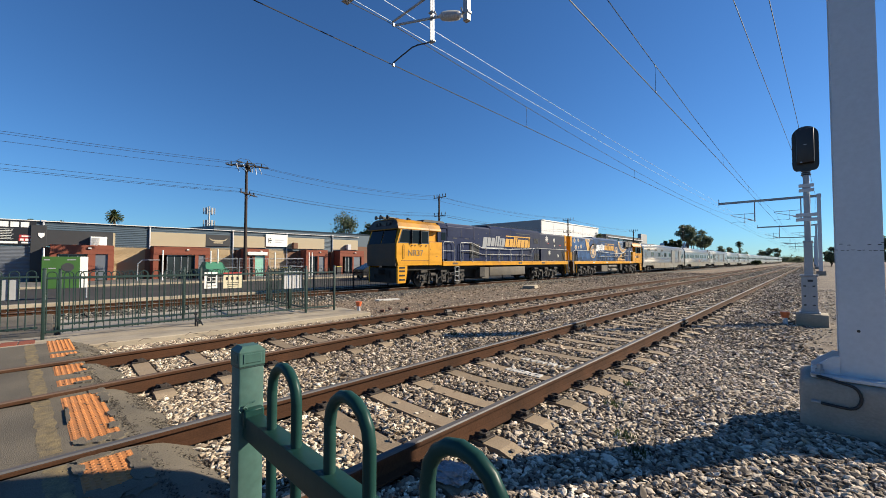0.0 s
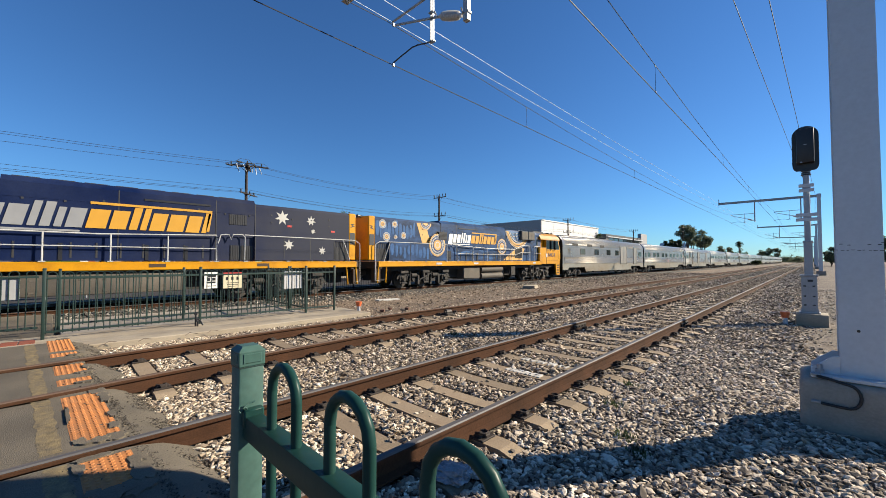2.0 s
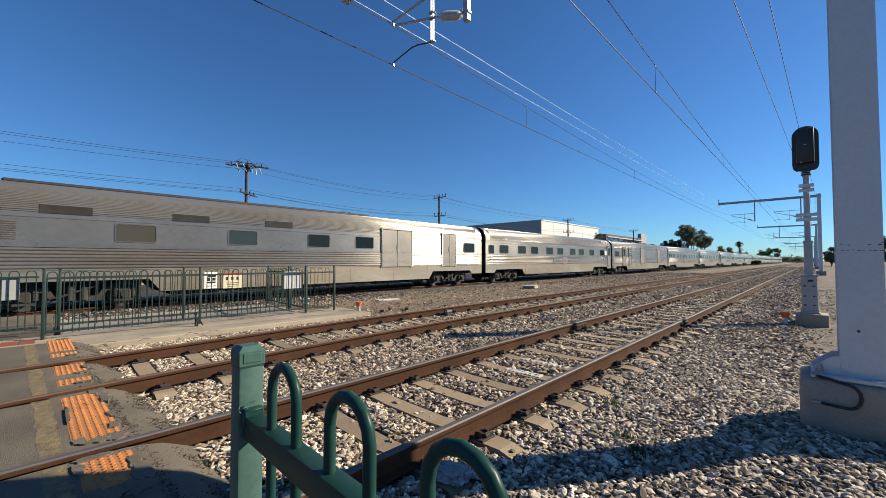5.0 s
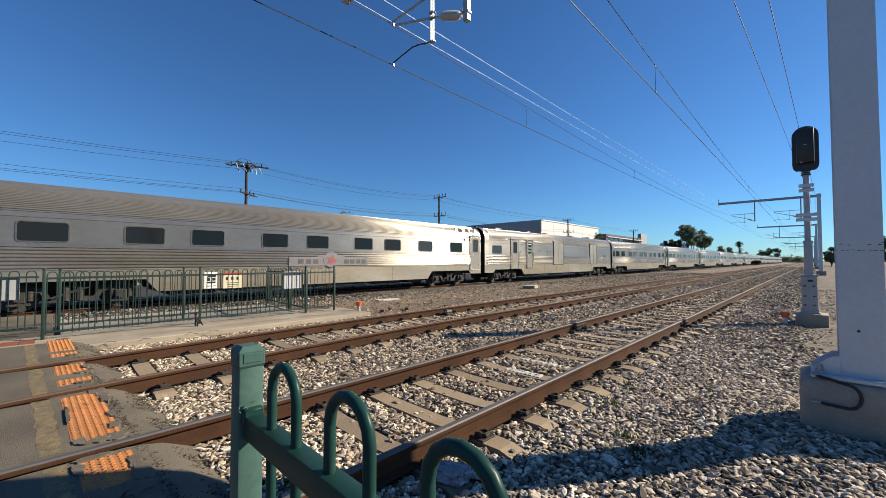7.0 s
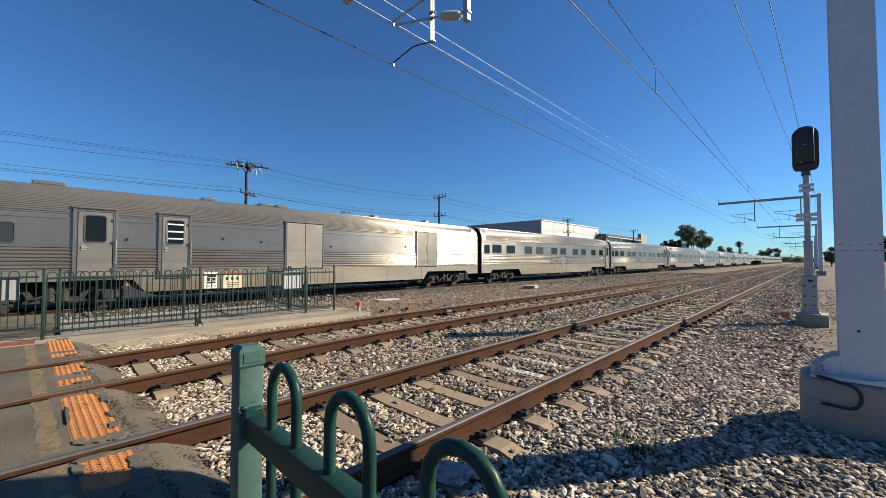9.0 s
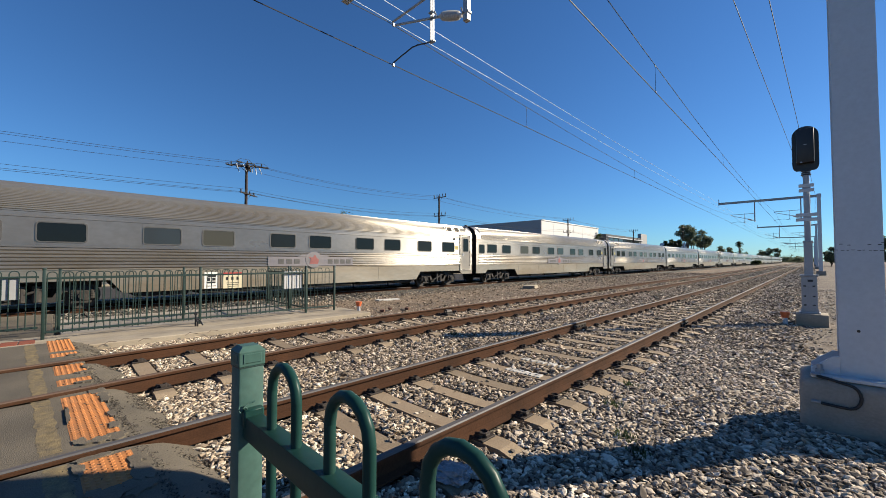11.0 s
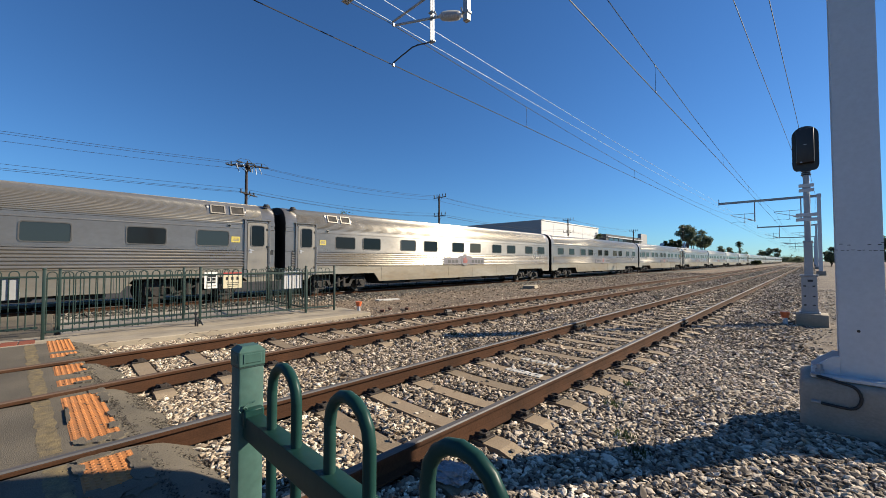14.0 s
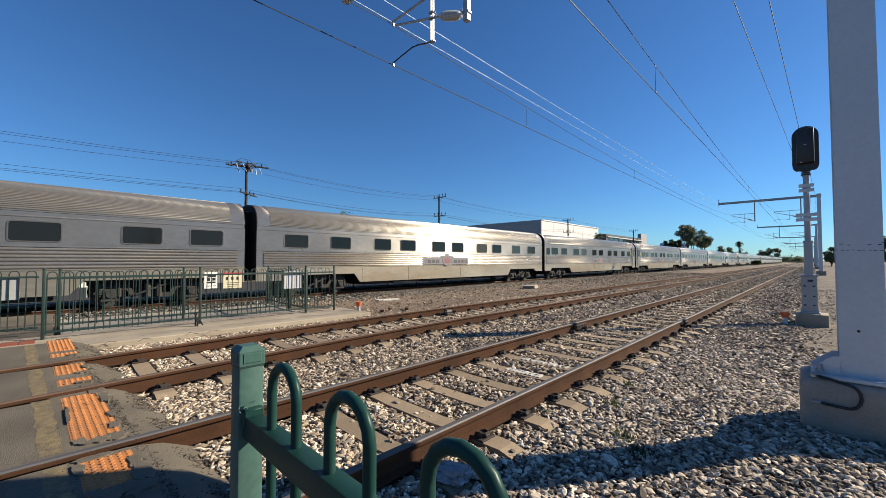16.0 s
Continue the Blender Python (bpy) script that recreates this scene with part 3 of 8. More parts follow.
path = thing("pavement", "worn grey asphalt pedestrian path across the tracks", "path", kind="structure")
m0 = mid_x(0.0)
for a, b in ((-2.19, -0.7), (-3.82, -2.37), (-6.28 + m0, -4.0), (-7.84 + m0, -6.09 + m0), (-9.6, -8.02 + m0)):
    part("asphalt_slab", slab(a, b), M_ASPHALT, path, smooth=True)
for a, b in ((-2.15, -0.75), (-3.8, -2.4), (-5.85, -4.05), (-7.4, -5.7), (-9.55, -7.65)):
    bm = B()
    xs = np.arange(a, b, 0.02)
    rows = []
    for x in xs:
        mid = 0.07 + (x + 3.5) * 0.045
        lo, hi = (mid + q * (0.062 + 0.022 * noise.noise((x * 6, q, 1.7)) + 0.016 * noise.noise((x * 23, q, 4.1))) for q in (-1, 1))
        rows.append([bm.verts.new((x, y, 0.1192)) for y in np.linspace(lo, hi, 4)])
    for p, q in zip(rows, rows[1:]):
        for k in range(3):
            bm.faces.new((p[k], q[k], q[k + 1], p[k + 1]))
    part("painted_line", bm, M_YELLOWLINE, path, "faded yellowish edge line")


def tactile_mesh():
    bm = B()
    box(bm, (0, 0, 0.004), (0.298, 0.298, 0.008))
    for i in range(6):
        for j in range(6):
            rod(bm, (-0.125 + i * 0.05, -0.125 + j * 0.05, 0.008), (-0.125 + i * 0.05, -0.125 + j * 0.05, 0.014), 0.016, 0.011, sides=6)
    return mesh_of("tactile_tile", bm, M_TACTILE)


TACT = tactile_mesh()
for xs in ((-9.66, -9.36, -9.06, -8.76), (-8.25,), (-7.25, -6.95), (-6.35,), (-5.5, -5.2, -4.9, -4.6, -4.3), (-3.6, -3.3)):
    for x in xs:
        share("tactile_tile", TACT, path, pose(x, 0.32 + (x + 3.55) * 0.028, 0.1115, 0, 0, 1.6 + random.uniform(-0.6, 0.6)))
# crumbled asphalt patches that hide tile corners
for i, (x, y, dx, dy) in enumerate(((-5.68, 0.4, 0.14, 0.1), (-5.5, 0.43, 0.1, 0.07), (-4.12, 0.4, 0.1, 0.1), (-4.2, 0.2, 0.08, 0.05), (-3.12, 0.42, 0.16, 0.1), (-3.2, 0.22, 0.07, 0.06), (-3.5, 0.46, 0.13, 0.05), (-3.78, 0.26, 0.05, 0.12), (-7.42, 0.3, 0.06, 0.1), (-6.78, 0.34, 0.07, 0.09), (-9.85, 0.2, 0.08, 0.1), (-3.3, 0.47, 0.2, 0.075), (-3.12, 0.3, 0.12, 0.12), (-3.62, 0.17, 0.12, 0.04), (-5.3, 0.43, 0.16, 0.05), (-4.75, 0.44, 0.12, 0.035), (-4.4, 0.42, 0.1, 0.05), (-4.12, 0.3, 0.07, 0.1), (-5.0, 0.15, 0.3, 0.02), (-7.1, 0.37, 0.12, 0.04), (-6.2, 0.32, 0.05, 0.1), (-8.1, 0.3, 0.05, 0.12))):
    bm = B()
    pts = []
    for a in np.linspace(0, math.tau, 31)[:-1]:
        r = 0.8 + 0.45 * noise.noise((x * 5 + 1.6 * math.cos(a), y * 5 + 1.6 * math.sin(a), 3.3)) + 0.2 * noise.noise((x * 9 + 5 * math.cos(a), 5 * math.sin(a), 1.3))
        pts.append((x + dx * r * math.cos(a), y + dy * r * math.sin(a)))
    prism(bm, pts, "z", 0.1, 0.126 + 0.0004 * i)
    part("asphalt_patch", bm, M_ASPHALT, path, "crumbled asphalt over the tiles", True)

# concrete strip under the fence, and the paths behind it
bm = B()
box(bm, (-10.5, 3.0, -0.1), (1.75, 7.6, 0.2), bev=0.015)
solid("pavement_1", bm, M_CONC, "pale worn concrete strip under the green fence", "pavement", kind="structure")
bm = B()
box(bm, (-12.9, 2.9, -0.13), (3.0, 5.4, 0.2), bev=0.01)
solid("pavement_2", bm, M_CONC_G, "grey concrete path inside the fenced walkway", "pavement", kind="structure")
bm = B()
box(bm, (-12.9, -5.9, -0.115), (6.6, 12.0, 0.2), bev=0.01)
solid("pavement_3", bm, M_ASPHALT, "grey asphalt approach path behind the fence", "pavement", kind="structure")
bm = B()
for i in range(4):
    for j in range(2):
        box(bm, (-10.62 - 0.22 * j, -0.95 + 0.23 * i, 0.0), (0.2, 0.21, 0.03), bev=0.004)
solid("tactile_paving", bm, M_BRICKRED, "worn dark red tactile paving in the asphalt", "paving", kind="structure")
# road, kerb and forecourt beyond the railway
def flat(name, x0, x1, y0, y1, top, th, m, label):
    bm = B()
    box(bm, ((x0 + x1) / 2, (y0 + y1) / 2, top - th / 2), (x1 - x0, y1 - y0, th), bev=0.01)
    return solid(name, bm, m, label, name.split("_")[0], kind="structure")


flat("road", -36.0, -22.3, -60, 260, -0.26, 0.1, M_ROAD, "dark grey asphalt road beyond the railway")
flat("kerb", -22.3, -21.8, -60, 260, -0.14, 0.2, M_CONC, "pale concrete kerb along the road")
flat("kerb_1", -36.4, -36.0, -60, 260, -0.13, 0.2, M_CONC, "pale concrete kerb on the far side of the road")
flat("pavement_4", -47.0, -36.4, -60, 200, -0.15, 0.12, M_FORECOURT, "grey forecourt pavement before the units")
# ---------- green loop-top fences ----------
def loop_bar(r, gap, rail_z, top_z, foot_z, sides=8):
    """One hoop: two legs joined by a half circle."""
    pts = [(-gap / 2, 0, foot_z), (-gap / 2, 0, top_z - gap / 2)]
    pts += [(-gap / 2 * math.cos(a), 0, top_z - gap / 2 + gap / 2 * math.sin(a)) for a in np.linspace(0, math.pi, 9)]
    pts += [(gap / 2, 0, top_z - gap / 2), (gap / 2, 0, foot_z)]
    return mesh_of("hoop", pipe(B(), pts, r, sides), M_GREEN if sides > 10 else M_GREEN_F, True)


def post_mesh(w, h, material, cap=True):
    bm = B()
    box(bm, (0, 0, h / 2), (w, w, h), bev=w * 0.12, seg=2)
    if cap:
        box(bm, (0, 0, h - 0.012), (w * 1.09, w * 1.09, w * 0.62), bev=w * 0.2, seg=3)
    return mesh_of("post", bm, material, True)


HOOP = loop_bar(0.0095, 0.14, 1.1, 1.33, 0.1, 6)
POST = post_mesh(0.055, 1.4, M_GREEN_F)


def fence(a, b, posts, label, z=0.0, top=True):
    """A fence run from a to b; posts: distances along it."""
    a, b = Vector(a), Vector(b)
    n = (b - a).length
    turn = math.degrees(math.atan2((b - a).y, (b - a).x))
    f = thing("fence", label, "fence", "green crossing fences", pose(a.x, a.y, z, 0, 0, turn))
    for d in posts:
        share("post", POST, f, pose(d, 0, 0))
    for h in (1.2, 0.14):
        bm = B()
        box(bm, (n / 2, 0, h), (n, 0.034, 0.04), bev=0.004)
        part("rail", bm, M_GREEN_F, f)
    k = 0.11
    while k < n - 0.05:
        share("hoop", HOOP, f, pose(k, 0, 0))
        k += 0.24
    return f


GL = "dark green tubular steel fence with hooped tops"
fence((-10.9, -0.06), (-10.9, 6.3), (0, 2.68, 5.42, 6.36), GL + " along the concrete strip")
fence((-12.3, 0.16), (-12.3, 5.5), (0.02, 2.4, 5.3), GL + " behind the walkway", -0.03)
fence((-11.05, 5.5), (-14.6, 5.7), (1.4, 3.55), GL + " closing the walkway", -0.03)
fence((-11.7, -4.2), (-11.7, -0.14), (0, 2.0), GL + " beside the approach path", 0.01)


def hero_fence():
    f = thing("fence", "dark green hoop-top steel fence with a square capped post", "fence", "green crossing fences", pose(-1.19, 0.41, -0.061))
    w = 0.068
    bm = B()
    box(bm, (0, 0, 0.66), (w, w, 1.32), bev=0.006, seg=2)
    part("post", bm, M_GREENPOST, f, "square green steel post", True)
    bm = B()
    box(bm, (0, 0, 1.333), (w + 0.004, w + 0.004, 0.044), bev=0.003, seg=2)
    lo, hi = [[bm.verts.new((sx * q, sy * q, z)) for sx, sy in ((-1, -1), (1, -1), (1, 1), (-1, 1))] for q, z in ((w / 2 + 0.002, 1.353), (w * 0.33, 1.367))]
    for k in range(4):
        bm.faces.new((lo[k], lo[(k + 1) % 4], hi[(k + 1) % 4], hi[k]))
    bm.faces.new(hi)
    bm.faces.new(lo[::-1])
    part("post_cap", bm, M_GREENPOST, f, "moulded post cap with a chamfered crown")
    for sx, sy in ((0, -1), (1, 0), (-1, 0)):
        bm = B()
        box(bm, (sx * (w / 2 + 0.002), sy * (w / 2 + 0.002), 1.334), (0.004 if sx else w * 0.72, 0.004 if sy else w * 0.72, 0.026), bev=0.001)
        part("cap_panel", bm, M_GREENPOST, f)
    bm = B()
    box(bm, (0, 0, 1.309), (w + 0.0015, w + 0.0015, 0.003))
    part("cap_seam", bm, M_GREEN_F, f)
    for z in (1.147, 0.3):
        bm = B()
        box(bm, (1.1, 0, z), (2.14, 0.046, 0.062), bev=0.003, seg=2)
        part("rail", bm, M_GREEN, f, "flat-topped green rail", True)
    bm = B()
    box(bm, (0.046, 0.0, 1.172), (0.026, 0.054, 0.05), bev=0.004)
    part("bracket", bm, M_GREEN, f, "rail bracket on the post", True)
    bm = B()
    rod(bm, (w / 2 - 0.004, -0.026, 1.198), (w / 2 + 0.01, -0.026, 1.198), 0.006, sides=12)
    part("bolt", bm, M_GREENPOST, f, "painted bracket bolt", True)
    hero = loop_bar(0.0125, 0.14, 1.1, 1.347, 0.27, 14)
    for k in range(7):
        share("hoop", hero, f, pose(0.246 + 0.292 * k, 0, 0))
    bm = B()
    box(bm, (2.2, 0, 0.66), (w, w, 1.32), bev=0.007, seg=2)
    part("post", bm, M_GREEN, f, "", True)
    bm = B()
    c = Vector((w / 2 + 0.007, -0.026, 1.198))
    pts = [c + Vector((0.001 * k, (0.013 - 0.0006 * k) * math.cos(a), (0.013 - 0.0006 * k) * math.sin(a))) for k, a in enumerate(np.linspace(-4.4, 1.6, 12))]
    pts += [(w / 2 + 0.015, -0.012, 1.213), (w / 2 + 0.018, 0.002, 1.216)]
    pipe(bm, pts, 0.0022, 5)
    part("cord", bm, M_GREENPOST, f, "thin wire twisted round the bracket bolt")


hero_fence()
# ---------- overhead line masts, signal ----------
def h_section(w, d, tf, tw):
    return [(-w / 2, -d / 2), (w / 2, -d / 2), (w / 2, -d / 2 + tf), (tw / 2, -d / 2 + tf), (tw / 2, d / 2 - tf), (w / 2, d / 2 - tf), (w / 2, d / 2), (-w / 2, d / 2), (-w / 2, d / 2 - tf), (-tw / 2, d / 2 - tf), (-tw / 2, -d / 2 + tf), (-w / 2, -d / 2 + tf)]


def insulator(bm, a, b, r, sheds=6):
    """A ribbed body turned about the line from a to b."""
    a, b = Vector(a), Vector(b)
    m = Matrix.Translation(a) @ (b - a).to_track_quat("Z", "Y").to_matrix().to_4x4()
    n, length = 12, (b - a).length
    prof = [(0.0, 0.0), (r * 0.4, 0.0), (r * 0.4, 0.12)]
    for k in range(sheds):
        u = 0.14 + 0.72 * (k + 0.5) / sheds
        w = 0.36 / sheds
        fat = 0.82 + 0.18 * math.sin(math.pi * (k + 0.5) / sheds)
        prof += [(r * 0.6, u - w), (r * fat, u - w * 0.25), (r * fat, u + w * 0.35), (r * 0.6, u + w * 0.9)]
    prof += [(r * 0.4, 0.88), (r * 0.4, 1.0), (0.0, 1.0)]
    rings = [[bm.verts.new(m @ Vector((q * math.cos(t * math.tau / n), q * math.sin(t * math.tau / n), u * length))) for t in range(n)] for q, u in prof[1:-1]]
    for p, q in zip(rings, rings[1:]):
        for t in range(n):
            bm.faces.new((p[t], p[(t + 1) % n], q[(t + 1) % n], q[t]))
    bm.faces.new(rings[0][::-1])
    bm.faces.new(rings[-1])


def cantilever(parent, x, z_boom, dense, y=0.0, dz=0.0):
    """Drop post, insulator, slanted arm and arched steady arm; x: the drop post, measured across."""
    s = 12 if dense else 6
    def p(dx, z):
        return Vector((x + dx, y, z + dz))
    bm = B()
    box(bm, p(0, (z_boom - dz + 6.17) / 2), (0.11, 0.11, z_boom - dz - 6.17), bev=0.006)
    box(bm, p(0, 6.33), (0.15, 0.13, 0.05), bev=0.006)
    part("drop_post", bm, M_GALV, parent, "galvanised drop post")
    bm = B()
    insulator(bm, p(-0.12, 6.34), p(-0.74, 6.6), 0.1, 9 if dense else 4)
    part("insulator", bm, M_PORCELAIN, parent, "ribbed grey insulator", True)
    bm = B()
    for k in (-1, 1):
        box(bm, p(-0.96, 6.75) + Vector((k * 0.03, 0, 0)), (0.022, 0.06, 1.25), bev=0.003)
    for zz in (6.16, 6.66, 6.78):
        box(bm, p(-0.96, zz), (0.13, 0.1, 0.03), bev=0.005)
    part("registration_post", bm, M_GALV, parent, "twin-plate registration post")
    bm = B()
    rod(bm, p(-0.72, 6.59), p(-2.16, 7.04), 0.026, sides=s)
    part("bracket_tube", bm, M_GALV, parent, "galvanised bracket tube", True)
    bm = B()
    rod(bm, p(0.0, 7.2), p(-2.3, 7.17), 0.026, sides=s)
    part("top_tube", bm, M_GALV, parent, "galvanised top tube", True)
    bm = B()
    pipe(bm, [p(-0.96, 6.16), p(-1.15, 6.2), p(-1.4, 6.265), p(-1.6, 6.285), p(-2.0, 6.225), p(-2.25, 6.18), p(-2.26, 6.14)], 0.015, s)
    part("steady_arm", bm, M_WIRE, parent, "curved steady arm", True)
    for zz in (6.13, 7.09):
        bm = B()
        box(bm, p(-2.26, zz), (0.04, 0.07, 0.09), bev=0.01)
        part("wire_clamp", bm, M_GALV, parent)
    if dense:
        for a, b in ((p(-0.1, 6.36), (0.2, -0.28, -0.1)), (p(-0.8, 6.6), (0.2, -0.28, -0.1))):
            bm = B()
            rod(bm, a, a + Vector(b), 0.012, sides=6)
            part("stay_rod", bm, M_GALV, parent)


def mast_base(parent, w, d, h, z0):
    bm = B()
    box(bm, (0.02, 0.02, z0 + h / 2), (w, d, h), bev=0.07, seg=4)
    part("concrete_base", bm, M_CONC_G, parent, "stained grey concrete footing", True)


def big_mast():
    m = thing("catenary_mast", "pale grey steel overhead line mast on a concrete footing", "mast", "overhead line masts", pose(0.295, 5.12, 0))
    mast_base(m, 0.86, 0.66, 0.62, -0.08)
    bm = B()
    box(bm, (0, 0, 0.56), (0.66, 0.56, 0.035), bev=0.006)
    part("base_plate", bm, M_MASTGREY, m, "bolted steel base plate")
    for sx in (-1, 1):
        for sy in (-1, 1):
            bm = B()
            rod(bm, (sx * 0.27, sy * 0.22, 0.55), (sx * 0.27, sy * 0.22, 0.66), 0.018, sides=8)
            rod(bm, (sx * 0.27, sy * 0.22, 0.575), (sx * 0.27, sy * 0.22, 0.61), 0.034, sides=6)
            part("anchor_bolt", bm, M_GALV, m)
    for sx in (-1, 1):
        bm = B()
        prism(bm, [(sx * 0.14, 0.578), (sx * 0.33, 0.578), (sx * 0.33, 0.61), (sx * 0.18, 0.74), (sx * 0.14, 0.74)], "y", -0.2, -0.185)
        part("gusset", bm, M_MASTGREY, m, "welded gusset plate")
        bm = B()
        prism(bm, [(sx * 0.14, 0.578), (sx * 0.33, 0.578), (sx * 0.33, 0.61), (sx * 0.18, 0.74), (sx * 0.14, 0.74)], "y", 0.1, 0.115)
        part("gusset", bm, M_MASTGREY, m, "welded gusset plate")
    bm = B()
    prism(bm, [(x, y) for x, y in h_section(0.285, 0.36, 0.026, 0.018)], "z", 0.578, 9.0)
    bmesh.ops.bevel(bm, geom=[e for e in bm.edges if abs((e.verts[0].co - e.verts[1].co).z) > 5], offset=0.004, segments=1, affect="EDGES")
    part("column", bm, M_MASTGREY, m, "pale grey steel column")
    # bonding cable looped out of the footing
    bm = B()
    arc = [(-0.1 + 0.075 * math.cos(a), -0.355, 0.435 + 0.1 * math.sin(a)) for a in np.linspace(1.5, -1.5, 9)]
    pipe(bm, [(-0.29, -0.3, 0.565), (-0.22, -0.33, 0.56), (-0.15, -0.35, 0.545)] + arc + [(-0.16, -0.35, 0.335), (-0.27, -0.34, 0.34)], 0.0125, 10)
    part("bonding_cable", bm, M_RUBBER, m, "black looped earthing cable", True)
    for yy, zz in ((-0.29, 0.575), (-0.325, 0.342)):
        bm = B()
        box(bm, (-0.3, yy, zz), (0.07, 0.03, 0.022), bev=0.005)
        part("cable_lug", bm, M_GALV, m, "steel cable lug")
    bm = B()
    rod(bm, (-0.02, -0.182, 0.98), (-0.02, -0.19, 0.98), 0.012, sides=8)
    for k in range(9):
        box(bm, (-0.14 + 0.034 * k + random.uniform(-0.006, 0.006), -0.182, 1.69 + random.uniform(-0.004, 0.004) - 0.0006 * k), (random.uniform(0.012, 0.026), 0.004, 0.0045), pose(0, 0, 0, 0, random.uniform(-6, 6)))
    for x, zz in ((-0.11, 1.745), (-0.06, 1.735), (0.06, 1.735), (0.12, 1.735), (0.14, 1.75)):
        box(bm, (x, -0.182, zz), (0.022, 0.004, 0.006))
    tagged(part("strap_mark", bm, M_BLACK, m, "broken black strap marks"), kind="stuff")
    # the column and its foot stand a little nearer than the boom's fitting
    at = pose(0.295, 5.12, 0)
    near = Matrix.Translation((0, 0, -0.045)) @ at.inverted() @ Matrix.Translation(EYE) @ Matrix.Scale(0.995, 4) @ Matrix.Translation(-EYE) @ at
    for ch in m.children:
        ch.matrix_basis = near
    # boom over the tracks
    bm = B()
    prism(bm, h_section(0.2, 0.24, 0.02, 0.014), "x", -9.4, 0.2)
    for v in bm.verts:
        v.co.z += 8.75
        v.co.y += 0.38
    box(bm, (0, 0.24, 8.75), (0.4, 0.3, 0.3))
    part("boom", bm, M_GALV, m, "galvanised boom over the tracks")
    bm = B()
    for zz in (8.85, 9.27):
        rod(bm, (-9.2, 0.38, zz - 0.3), (-9.2, 0.38, zz), 0.04, sides=8)
    part("feeder_support", bm, M_GALV, m, "upright that carries the feeder wires")
    cantilever(m, -4.69 - 0.295, 8.65, True, 0.38)
    return m


big_mast()


def far_mast(y, fine):
    m = thing("catenary_mast", "galvanised steel overhead line mast with a long boom", "mast", "overhead line masts", pose(0.62 + drift(y), y, 0))
    mast_base(m, 0.8, 0.7, 0.55, -0.1)
    bm = B()
    prism(bm, h_section(0.33, 0.34, 0.026, 0.018), "z", 0.44, 8.95)
    part("column", bm, M_MASTGREY, m, "pale grey steel column")
    bm = B()
    prism(bm, h_section(0.2, 0.26, 0.022, 0.014), "x", -9.05, 0.2)
    for v in bm.verts:
        v.co.z += 8.72
    part("boom", bm, M_GALV, m, "galvanised boom over the tracks")
    bm = B()
    rod(bm, (-9.0, 0, 8.5), (-9.0, 0, 9.3), 0.04, sides=6)
    part("feeder_support", bm, M_GALV, m)
    cantilever(m, -5.5, 8.62, False, 0, 0.05)
    cantilever(m, -1.45, 8.62, False, 0, 0.1)
    return m


for yy in (58.8, 106.0, 158.0, 211.0, 264.0):
    far_mast(yy, yy < 100)


